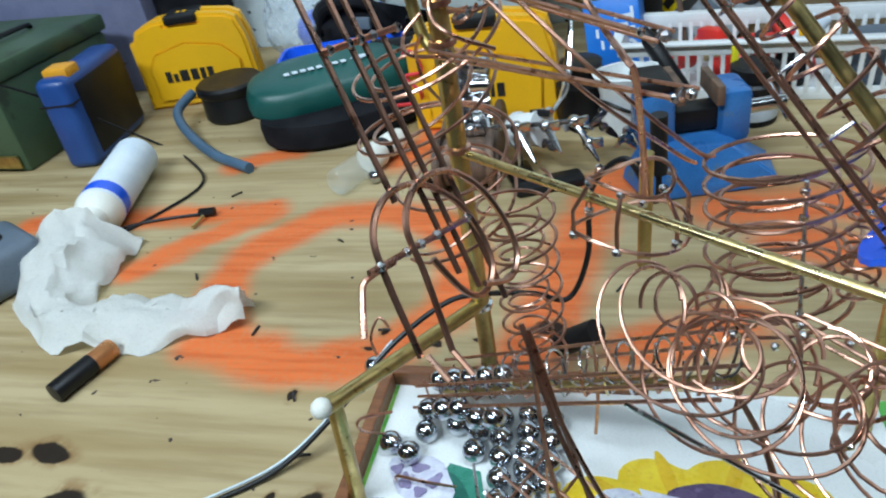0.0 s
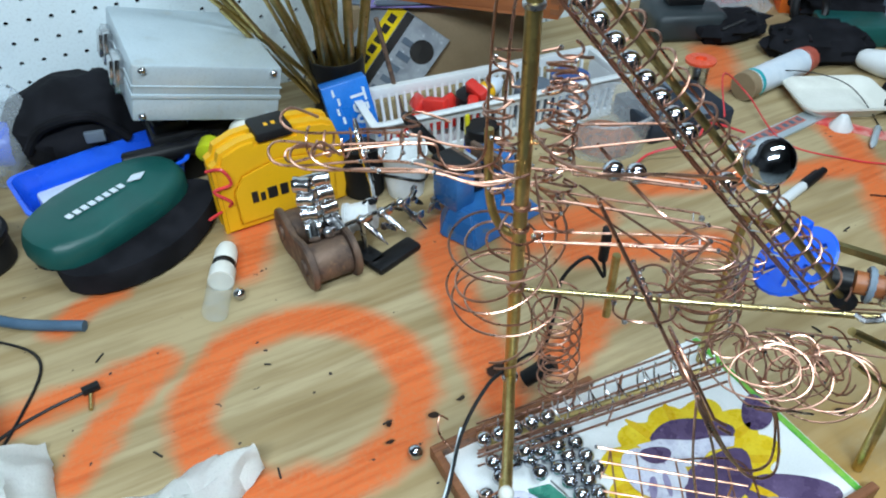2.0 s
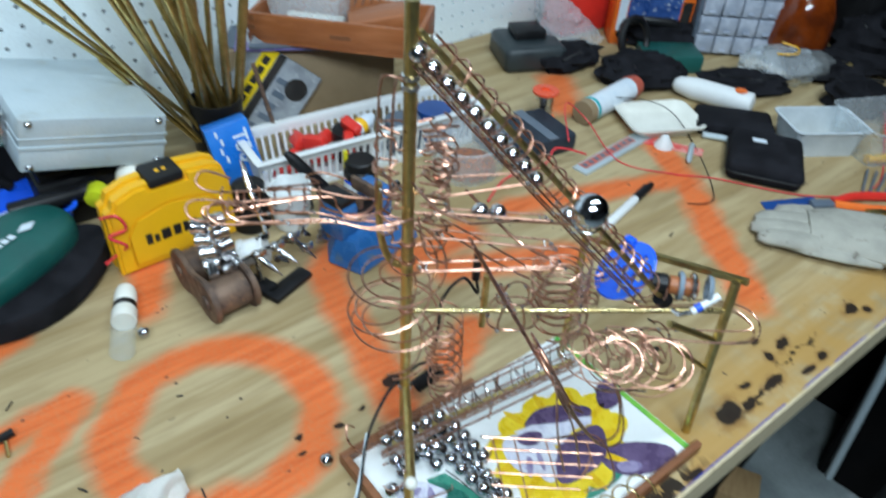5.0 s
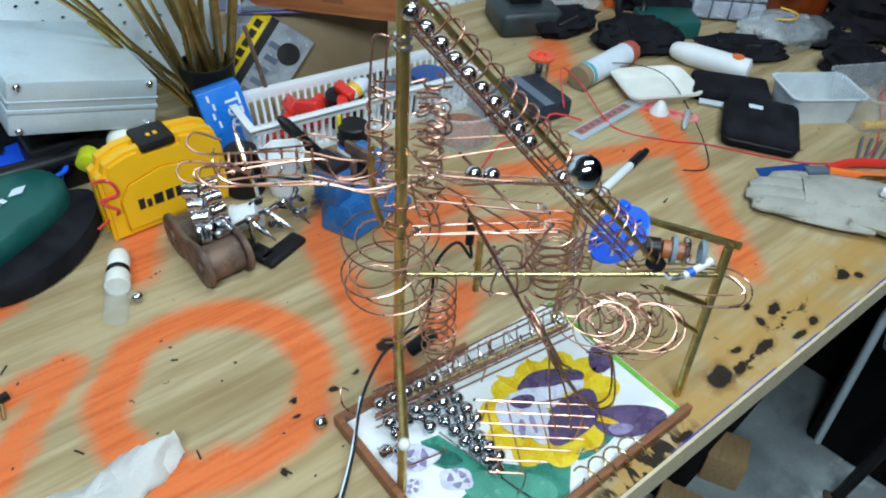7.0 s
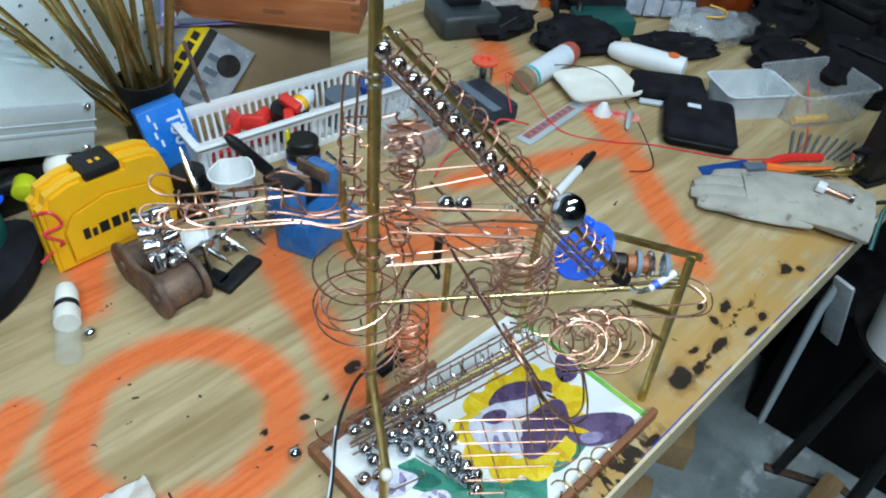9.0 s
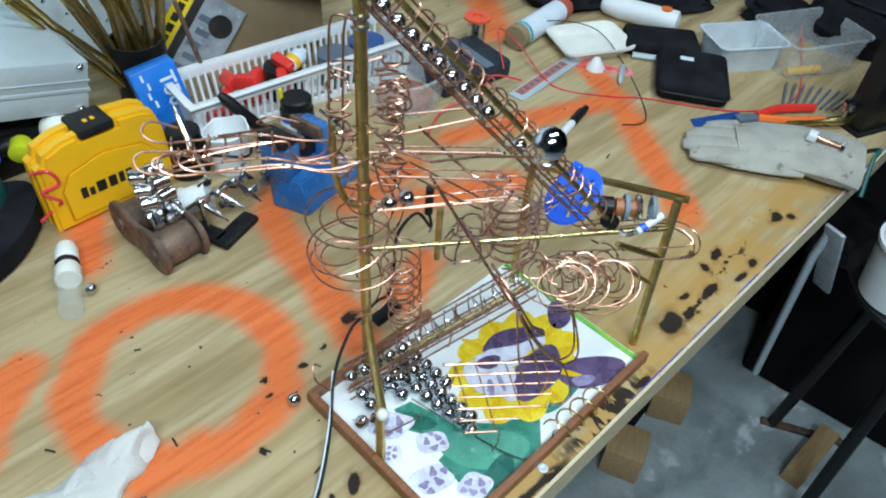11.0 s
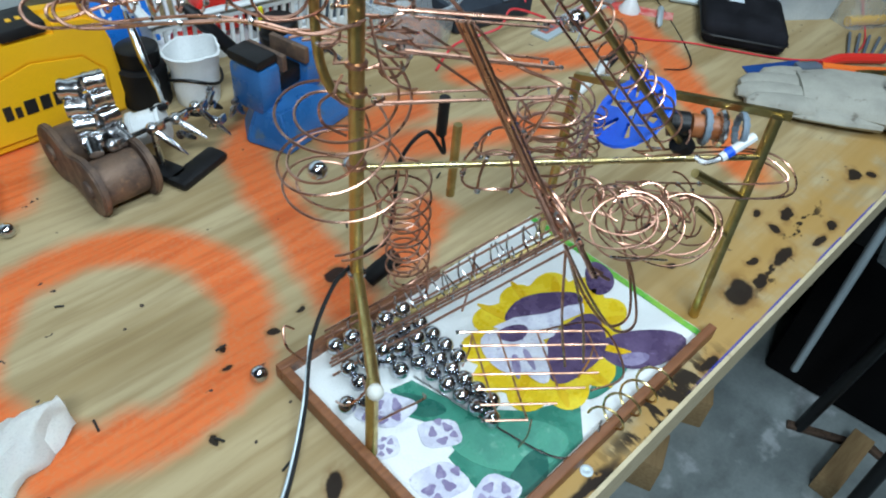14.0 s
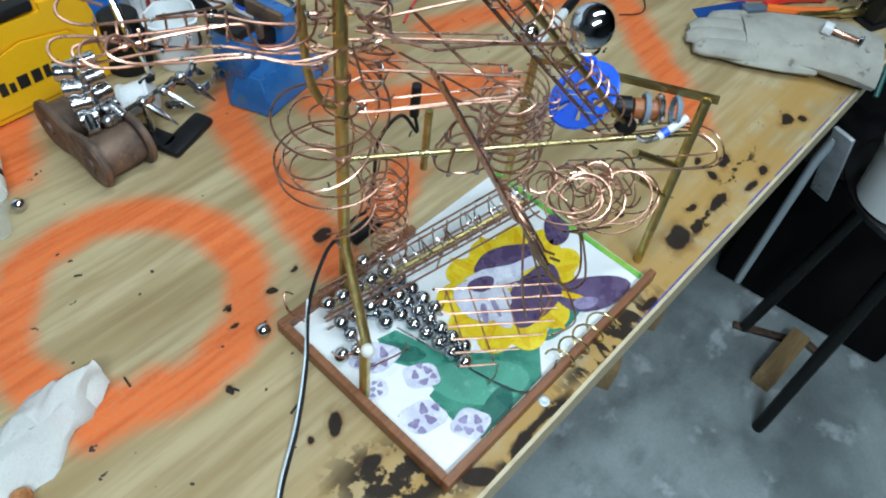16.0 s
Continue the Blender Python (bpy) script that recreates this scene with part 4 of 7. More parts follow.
def coils():
    """The hanging wire coils that the balls run down."""
    for dr, ph, sd in ((0.0, 0.6, 5), (-0.007, 0.75, 6)):
        base = helix((0.006, 0.402, 1.120), (0.10, 0.06, -1), 0.036 + dr, 0.033 + dr, 0.105, 3.6, ph, 40, 0.92, 0.0035, sd)
        mpart("large_coil", wire([p + Vector((0.006 * math.sin(0.08 * k), 0.004 * math.cos(0.11 * k), 0.004 * math.sin(0.157 * k + 1))) for k, p in enumerate(base)], 0.00085, 6), COPPER, "loose wide copper coil")
    mpart("brass_hook", wire(curve_points([(0.004, 0.414, 1.176), (0.005, 0.413, 1.130), (0.010, 0.408, 1.108), (0.018, 0.402, 1.102)], 6), 0.0028, 10), BRASS, "bent brass tube")
    mpart("narrow_coil", wire(helix((0.046, 0.386, 1.046), (0.06, -0.05, -1), 0.0185, 0.0140, 0.100, 7.5, 0, 26, 0.95, 0.001, 7), 0.00082, 6), COPPER, "springy copper coil")
    mpart("narrow_coil", wire(helix((0.046, 0.386, 1.030), (0.06, -0.05, -1), 0.0115, 0.0095, 0.080, 6, 0.4, 22, 0.95, 0.001, 8), 0.00078, 6), COPPER, "springy copper coil")
    mpart("middle_coil", wire(helix((0.150, 0.358, 1.076), (0.06, -0.10, -1), 0.0300, 0.0270, 0.070, 7.5, 0.2, 28, 0.85, 0.0025, 9), 0.00085, 6), COPPER, "loose copper coil")
    mpart("middle_coil", wire(helix((0.150, 0.358, 1.070), (0.06, -0.10, -1), 0.0215, 0.0190, 0.064, 6.5, 0.9, 26, 0.85, 0.002, 10), 0.00080, 6), COPPER, "loose copper coil")
    mpart("lead_wire", wire(curve_points([(0.040, 0.372, 1.150), (0.082, 0.345, 1.115), (0.118, 0.352, 1.078), (0.128, 0.368, 1.066)], 8), 0.00085, 6), COPPER, "copper lead wire")
    mpart("lead_wire", wire(curve_points([(0.034, 0.376, 1.144), (0.078, 0.350, 1.106), (0.112, 0.358, 1.074), (0.122, 0.374, 1.060)], 8), 0.00085, 6), COPPER, "copper lead wire")
    mpart("coil_stay", wire([(0.154, 0.336, 1.072), (0.158, 0.330, 1.004)], 0.00082, 6), SOLDER, "soldered upright")
    for k in range(7):
        joint((0.154 + 0.0006 * k, 0.336 - 0.0008 * k, 1.068 - 0.010 * k), 0.0019)
    mpart("side_spring", wire(helix((0.176, 0.340, 1.066), (0.02, -0.02, -1), 0.0062, 0.0062, 0.046, 7, 0.4, 18), 0.00070, 6), COPPER, "thin upright spring")
    nrm = (-0.50, -0.50, 0.70)
    for st, r, ph in (((0.094, 0.279, 1.056), 0.0215, 0.5), ((0.098, 0.277, 1.060), 0.0165, 0.8)):
        pts = slinky(st, (0.080, -0.028, -0.034), nrm, r, r + 0.005, 5.2, ph, 36, 0.82)
        mpart("ring_coil", wire([p + Vector((0.004 * math.sin(0.05 * k), 0.004 * math.cos(0.07 * k), 0.003 * math.sin(0.09 * k))) for k, p in enumerate(pts)], 0.00062, 6), COPPER, "sidestepping ring coil")
    rnd = random.Random(44)
    for k in range(16):
        c = Vector((0.112 + 0.0042 * k, 0.296 - 0.0022 * k, 1.046 - 0.0008 * k)) + Vector((rnd.uniform(-0.008, 0.008), rnd.uniform(-0.008, 0.008), rnd.uniform(-0.008, 0.008)))
        q = Vector((rnd.uniform(-0.9, 0.3), rnd.uniform(-0.9, 0.3), rnd.uniform(0.3, 1))).normalized().to_track_quat("Z", "Y").to_matrix()
        r, a0, span = rnd.uniform(0.008, 0.019), rnd.uniform(0, 6.28), rnd.uniform(3.0, 8.0)
        mpart("tangled_loop", wire([c + q @ Vector((r * math.cos(a0 + span * u / 22), r * math.sin(a0 + span * u / 22), 0.006 * u / 22)) for u in range(23)], 0.00068, 6), COPPER, "thin bent copper loop")
        if k % 2:
            joint(c + q @ Vector((r, 0, 0.003)), 0.0016)
    mpart("ring_tie", wire([(0.095, 0.262, 1.040), (0.150, 0.250, 1.012)], 0.0008, 6), SOLDER, "soldered tie")
    for dz, w in ((0.0, 0.0), (0.0045, 0.006), (0.008, -0.006)):
        loop = [(0.150, 0.300, 1.036 + dz), (0.200, 0.262 - w, 1.030 + dz), (0.245, 0.230 - w, 1.028 + dz), (0.262 + w, 0.232, 1.032 + dz), (0.256 + w, 0.252, 1.040 + dz), (0.225, 0.272 + w, 1.046 + dz), (0.180, 0.300 + w, 1.046 + dz)]
        mpart("end_loop", wire(curve_points(loop, 7), 0.00072, 6), COPPER, "wide wire loop")
    # front cage and its loops
    for w in (0.0, 0.006):
        mpart("front_loop", wire(curve_points([(0.064, 0.276, 1.058), (0.078, 0.264 - w, 1.020), (0.100, 0.252 - w, 0.985), (0.128, 0.252 - w, 0.972), (0.142, 0.264, 0.985 + w), (0.138, 0.274, 1.010), (0.128, 0.280, 1.030)], 8), 0.00095, 6), COPPER, "open wire loop")
    for x, y in ((0.070, 0.268), (0.082, 0.262)):
        mpart("front_stay", wire(curve_points([(0.066, 0.276, 1.056), (x, y, 1.00), (x + 0.012, y - 0.006, 0.948)], 6), 0.0009, 6), COPPER, "bent wire stay")
    for k in range(6):
        joint((0.150 + 0.012 * k, 0.300 - 0.0085 * k, 1.040), 0.0020)


coils()


CHUTE0, CHUTE1 = Vector((-0.012, 0.392, 0.9085)), Vector((0.136, 0.3155, 1.003))   # foot and head of the rail chute


def collecting_chute():
    """Long rail tray at the back, with rungs, brass spine and the catcher grid in front of it."""
    a, b = CHUTE0, CHUTE1
    d = (b - a).normalized()
    s = Vector((-d.y, d.x, 0)).normalized()
    for off, up, r in ((-0.014, 0.007, 0.0009), (-0.006, 0, 0.0009), (0.005, 0, 0.0009), (0.012, 0.006, 0.0009), (-0.014, 0.015, 0.0009), (0.012, 0.014, 0.0009), (-0.019, 0.003, 0.0009)):
        o = s * off + Vector((0, 0, up))
        mpart("chute_rail", wire([a + o, b + o], r, 6), COPPER, "copper chute rail")
    mpart("chute_spine", wire([a + d * 0.004 + s * 0.001 - Vector((0, 0, 0.0008)), b + s * 0.001 - Vector((0, 0, 0.0045))], 0.0026, 8), BRASS, "brass chute rod")
    n = 15
    for k in range(n):
        q = a + (b - a) * ((k + 0.5) / n)
        mpart("chute_rung", wire(curve_points([q + s * -0.012 + Vector((0, 0, 0.017)), q + s * -0.009 - Vector((0, 0, 0.001)), q + s * 0.009 - Vector((0, 0, 0.001)), q + s * 0.012 + Vector((0, 0, 0.010))], 3), 0.00070, 5), SOLDER if k % 3 else COPPER, "soldered rung")
    for k in range(6):
        q = a + (b - a) * (0.34 + 0.115 * k)
        mpart("chute_hook", wire(helix(q + Vector((0, 0, 0.010)), d, 0.0085, 0.0085, 0.014, 1.4, k, 16), 0.00065, 5), SOLDER, "thin wire loop")
    # catcher grid
    ga, gb = Vector((0.052, 0.331, 0.942)), Vector((0.018, 0.273, 0.936))
    run = Vector((0.078, -0.065, 0.001))
    for k in range(7):
        q = ga.lerp(gb, k / 6)
        f = (1.0, 1.0, 0.92, 0.85, 0.72, 0.5, 0.28)[k]
        mpart("catcher_bar", wire([q, q + run * f], 0.00078, 6), COPPER, "straight copper bar")
        joint(q, 0.0016)
    for f, k1 in ((0.10, 6), (0.28, 6), (0.55, 4), (0.9, 2)):
        pts = [ga.lerp(gb, k / 6) + run * f - Vector((0, 0, 0.0018)) for k in range(k1 + 1)]
        mpart("catcher_tie", wire(pts, 0.00070, 5), COPPER, "cross wire")
    for f, x in ((0.1, 0), (0.30, 6), (0.9, 1)):
        q = ga.lerp(gb, x / 6) + run * f
        mpart("catcher_foot", wire(curve_points([q, q - Vector((0.001, 0.001, 0.016)), q - Vector((0.002, -0.002, 0.0385 if x < 6 else 0.032))], 5), 0.00070, 5), COPPER, "bent foot")
    mpart("catcher_hoop", wire(curve_points([ga + run * 0.55, ga + run * 0.95 + Vector((0.01, 0.004, -0.004)), ga.lerp(gb, 0.45) + run * 1.05 - Vector((0, 0, 0.006)), ga.lerp(gb, 0.7) + run * 0.75], 8), 0.00078, 5), COPPER, "curved hoop")
    mpart("sweep_wire", wire(curve_points([(0.020, 0.338, 0.913), (0.034, 0.290, 0.907), (0.048, 0.240, 0.9055), (0.062, 0.226, 0.906), (0.078, 0.224, 0.910), (0.088, 0.228, 0.918)], 8), 0.00078, 6), SOLDER, "long bent steel wire")
    pts = []
    for k in range(60):
        u = k / 59
        pts.append((0.084 + 0.062 * u, 0.226 - 0.004 * u + 0.011 * math.cos(7.0 * math.pi * u), 0.921 + 0.012 * math.sin(7.0 * math.pi * u)))
    mpart("stretched_spring", wire(pts, 0.00095, 6), BRASS_BRIGHT, "stretched copper spring")
    for pts in (
        [(-0.036, 0.384, 0.930), (-0.044, 0.392, 0.945), (-0.040, 0.400, 0.955), (-0.034, 0.398, 0.950)],
        [(-0.030, 0.360, 0.906), (-0.036, 0.340, 0.930), (-0.030, 0.330, 0.950), (-0.020, 0.345, 0.940)],
        [(-0.020, 0.330, 0.906), (-0.012, 0.318, 0.925), (0.004, 0.312, 0.930), (0.014, 0.322, 0.915)],
        [(0.080, 0.352, 0.925), (0.082, 0.350, 0.955), (0.081, 0.349, 0.985)],
    ):
        mpart("loose_end", wire(curve_points(pts, 6), 0.00082, 6), COPPER, "bent wire end")


collecting_chute()


def steel_balls():
    """The heap of half-inch bearing balls waiting in the tray and up the lift."""
    rnd = random.Random(8)
    first = None
    R = 0.00635
    spots = []
    for k in range(8):                       # along the catcher edge
        u = k / 7
        spots.append((0.030 + 0.008 * u, 0.372 - 0.092 * u, 0.9036 + R))
        spots.append((0.044 + 0.004 * u, 0.376 - 0.086 * u, 0.9036 + R))
    for k in range(5):
        spots.append((0.0575, 0.372 - 0.0135 * k, 0.9036 + R))
    for k in range(6):
        spots.append((0.030 + 0.0135 * (k % 2), 0.362 - 0.0135 * (k // 2), 0.9036 + 2.6 * R))
    d = (CHUTE1 - CHUTE0).normalized()
    for k in range(5):
        q = CHUTE0 + d * (0.006 + 0.0135 * k)
        spots.append((q.x, q.y, q.z + R + 0.0012))
        spots.append((q.x - 0.003, q.y - 0.019, q.z + 0.002 + R * (0.3 if k < 3 else -0.8)))
    spots += [(-0.0275, 0.351, 0.9036 + R), (-0.0160, 0.345, 0.9036 + R), (-0.010, 0.360, 0.9036 + R), (0.006, 0.366, 0.9036 + R), (0.018, 0.362, 0.9036 + R), (0.018, 0.349, 0.9036 + R)]
    for k in range(13):                      # riding up the lift
        q = LIFT0 + AX * (0.125 + 0.0142 * k) - UP * 0.0105
        if k not in (1, 2):
            spots.append(tuple(q))
    done = []
    for p in spots:
        if any((Vector(p) - Vector(o)).length < 0.0115 for o in done):
            continue
        done.append(p)
        if first is None:
            first = tagged(part("steel_ball", ball(R, sub=3), STEEL), "small polished steel bearing ball in the marble machine", "steel ball", "balls of the marble machine")
            first.matrix_basis = pose(*p)
        else:
            copy_thing(first, pose(*p))
    tagged(copy_thing(first, pose(-0.056, 0.412, T + R)), "small polished steel bearing ball lying on the plywood", "steel ball", "loose balls on the bench")
    tagged(copy_thing(first, pose(-0.128, 0.657, T + R)), "small polished steel bearing ball beside the bottle", "steel ball", "loose balls on the bench")
    runners = [copy_thing(first, pose(0.07, 0.36, 1.14)) for _ in range(2)]
    for r in runners:
        tagged(r, "small polished steel ball rolling down the wire rails", "steel ball", "rolling balls")
    return runners


RUNNERS = steel_balls()


# ---- things on the bench, from left to right ----
def yellow_case(m, label):
    """Hard drill-bit case with stepped front, black latch and lettered badge strip."""
    c = thing("tool_case", m, label, "tool case", "yellow tool cases")
    W, D, H = 0.146, 0.038, 0.110
    prof = [(-W / 2, 0), (W / 2 - 0.004, 0), (W / 2, 0.02), (W / 2 - 0.003, 0.075), (W / 2 - 0.010, 0.100), (W / 2 - 0.022, H - 0.004), (0.018, H), (0.018, H - 0.009), (-0.022, H - 0.008), (-0.022, H - 0.003), (-0.040, H - 0.004), (-0.062, 0.098), (-0.066, 0.088), (-W / 2, 0.084)]
    turn = Matrix.Rotation(radians(90), 4, "X")
    for n, y0, y1 in (("front_shell", -D / 2, -0.001), ("back_shell", 0.001, D / 2)):
        bm = plate(prof, -y1, -y0, 0.004)
        bm.transform(turn)
        part(n, bm, YELLOW, c)
    inner = [(-0.056, 0.010), (0.056, 0.010), (0.058, 0.052), (0.040, 0.072), (-0.005, 0.080), (-0.045, 0.070), (-0.057, 0.052)]
    bm = plate(inner, D / 2 - 0.001, D / 2 + 0.003, 0.002)
    bm.transform(turn)
    part("raised_panel", bm, YELLOW, c)
    part("latch", blk(-0.002, 0, H - 0.010, 0.040, 0.040, 0.0115, bevel=0.003), BLACK, c, "black plastic latch")
    part("latch_mark", blk(-0.006, -0.004, H + 0.0012, 0.004, 0.006, 0.0008), YELLOW, c)
    part("latch_mark", blk(0.002, -0.004, H + 0.0012, 0.004, 0.006, 0.0008), YELLOW, c)
    # maker's badge drawn as plain slanted bars
    x = -0.040
    for w in (0.0085, 0.0065, 0.013, 0.011, 0.0075, 0.009):
        bm = blk(0, 0, 0, w * 0.80, 0.0008, 0.0135 if w > 0.007 else 0.010)
        bm.transform(Matrix.Translation((x + w / 2, -D / 2 - 0.0034, 0.034)))
        part("badge_bar", bm, INK, c, "black badge bar", smooth=False)
        x += w + 0.0012
    return c


yellow_case(pose(-0.041, 0.783, T, 0, 0, 2), "yellow drill case with black latch behind the chain link")
yellow_case(pose(-0.418, 0.893, T, 0, 0, 11), "yellow drill case with black latch beside the green box")


def zip_pouch():
    p = thing("zip_pouch", pose(-0.196, 0.793, T, 0, 0, 30), "dark green zipped tool pouch lying on its side", "pouch")
    bm = bmesh.new()
    n = 26
    rows = []
    for z, sc in ((0.0, 0.90), (0.006, 0.985), (0.022, 1.0), (0.030, 0.985)):
        rows.append([(sc * (0.090 * math.cos(u) * (1 + 0.06 * math.cos(2 * u))), sc * (0.054 * math.sin(u) * (1.05 - 0.12 * math.cos(u)) - 0.006), z) for u in [2 * math.pi * k / n for k in range(n)]])
    vs = [[bm.verts.new(q) for q in r] for r in rows]
    for a, c in zip(vs, vs[1:]):
        for j in range(n):
            bm.faces.new((a[j], a[(j + 1) % n], c[(j + 1) % n], c[j]))
    bm.faces.new(vs[0]), bm.faces.new(vs[-1])
    part("bottom_shell", bm, BLACK_CLOTH, p, "black fabric lower half")
    bm = bmesh.new()
    rows = []

    def corner(v):
        return math.copysign(abs(v) ** 0.75, v)

    for z, sc in ((0.031, 0.95), (0.034, 1.0), (0.047, 0.995), (0.056, 0.95), (0.060, 0.86), (0.0615, 0.5)):
        rows.append([(sc * 0.091 * corner(math.cos(u)) - 0.010, 0.024 + sc * 0.040 * corner(math.sin(u)) * (1.08 - 0.10 * math.cos(u)), z + 0.006 * math.sin(u)) for u in [2 * math.pi * k / n for k in range(n)]])
    vs = [[bm.verts.new(q) for q in r] for r in rows]
    for a, c in zip(vs, vs[1:]):
        for j in range(n):
            bm.faces.new((a[j], a[(j + 1) % n], c[(j + 1) % n], c[j]))
    bm.faces.new(vs[0]), bm.faces.new(vs[-1])
    part("lid", bm, GREEN_VINYL, p, "dark green vinyl lid")
    zipline = [(0.090 * math.cos(u) - 0.009, 0.021 + 0.042 * math.sin(u), 0.030 + 0.004 * math.sin(u)) for u in [2 * math.pi * k / 40 for k in range(40)]]
    part("zip", wire(zipline, 0.0018, 5, True), BLACK, p, "black zip")
    # maker's lettering drawn as a diamond and bars
    bm = plate([(0.012, 0), (0, 0.007), (-0.012, 0), (0, -0.007)], 0.0, 0.0005)
    bm.transform(pose(0.028, 0.022, 0.0622, 0, 0, 0))
    part("badge", bm, LABEL_WHITE, p, "white diamond badge", smooth=False)
    for k in range(8):
        part("badge_bar", blk(0.008 - 0.0088 * k, 0.022, 0.0618, 0.0060, 0.0085, 0.0004), LABEL_WHITE, p, "white lettering bar", smooth=False)
    return p


zip_pouch()


def round_pouch():
    c = thing("round_case", pose(-0.355, 0.838, T, 0, 0, 10), "black round rubber case with a blue hose", "case")
    part("body", lathe([(0.034, 0), (0.037, 0.004), (0.036, 0.030), (0.039, 0.034), (0.039, 0.040), (0.036, 0.043), (0.01, 0.044)], 28), BLACK, c)
    return c


round_pouch()
hose = tagged(part("hose", wire(curve_points([(-0.405, 0.835, T + 0.030), (-0.408, 0.800, T + 0.022), (-0.380, 0.765, T + 0.012), (-0.325, 0.718, T + 0.0058), (-0.268, 0.684, T + 0.0056)], 8), 0.0055, 10), surface("dusty_blue_rubber", (0.05, 0.10, 0.16), (0.07, 0.13, 0.20), 0.5, 0, 30, 700, 0.2, 0.0004)), "dusty blue rubber hose curving over the plywood", "hose")


def ammo_box():
    a = thing("metal_box", pose(-0.648, 0.805, T, 0, 0, -4), "army green metal box with a lid", "box")
    part("body", blk(0, 0, 0, 0.215, 0.185, 0.098, bevel=0.004), AMMO_GREEN, a)
    part("lid", blk(0, 0, 0.0985, 0.223, 0.193, 0.020, bevel=0.004), AMMO_GREEN, a)
    part("handle", wire(curve_points([(0.04, -0.05, 0.1185), (0.045, -0.04, 0.124), (0.045, 0.04, 0.124), (0.04, 0.05, 0.1185)], 4), 0.003, 6), BLACK, a)
    part("hinge_pin", wire([(-0.11, -0.098, 0.095), (0.11, -0.098, 0.095)], 0.003, 6), AMMO_GREEN, a)
    part("clasp", blk(0.075, -0.0955, 0.006, 0.05, 0.004, 0.015, bevel=0.001), BRASS, a, "worn yellow clasp")


ammo_box()


def blue_case():
    b = thing("plastic_case", pose(-0.486, 0.768, T, 0, 0, 7), "navy blue plastic case with an orange latch standing upright", "case")
    part("body", blk(0, 0, 0, 0.036, 0.125, 0.100, bevel=0.009, seg=3), NAVY, b)
    part("side_band", blk(0.0165, 0.006, 0.010, 0.005, 0.104, 0.080, bevel=0.002), BLACK, b, "dark side panel")
    part("latch", blk(0.002, -0.034, 0.095, 0.028, 0.026, 0.012, bevel=0.003), surface("amber_latch_plastic", (0.80, 0.36, 0.02), (0.72, 0.31, 0.02), 0.4), b, "amber yellow latch")
    part("lid_seam", blk(0, 0, 0.072, 0.0368, 0.1258, 0.002), BLACK, b, "dark seam under the lid", smooth=False)


blue_case()


def can(m, length, r, label, body, band, cap):
    c = thing("spray_can", m, label, "spray can")
    part("body", lathe([(r * 0.9, 0), (r, 0.002), (r, length * 0.74), (r * 0.97, length * 0.75)], 28), body, c)
    part("band", lathe([(r * 0.9, length * 0.62), (r * 1.006, length * 0.622), (r * 1.006, length * 0.72), (r * 0.9, length * 0.722)], 28), band, c, "blue band")
    part("shoulder", lathe([(r * 0.99, length * 0.75), (r, length * 0.765), (r * 0.78, length * 0.83), (r * 0.55, length * 0.86)], 28), cap, c)
    part("cap", lathe([(r * 0.62, length * 0.82), (r * 0.62, length * 0.985), (r * 0.55, length), (0.001, length)], 24), cap, c)
    return c


can(along((-0.394, 0.690, T + 0.0215), (-0.352, 0.540, T + 0.0215)), 0.152, 0.0212, "white spray can with a blue band lying on the bench", LABEL_WHITE, BLUE_PLASTIC, CREAM)


def grey_tool():
    g = thing("charger_block", pose(-0.425, 0.480, T, 0, 0, 62), "dark grey plastic charger block with an oval port", "charger")
    part("body", blk(0, 0, 0, 0.115, 0.070, 0.040, bevel=0.010, seg=3), GREY_HAMMER, g)
    part("port", lathe([(0.009, 0), (0.009, 0.0012), (0.006, 0.0014), (0.001, 0.0002)], 18, pose(0.030, -0.004, 0.040)), BLACK, g, "dark round port")
    part("blue_tab", wire([(-0.06, -0.036, 0.010), (-0.035, -0.040, 0.008)], 0.003, 6), BLUE_PLASTIC, g)


grey_tool()


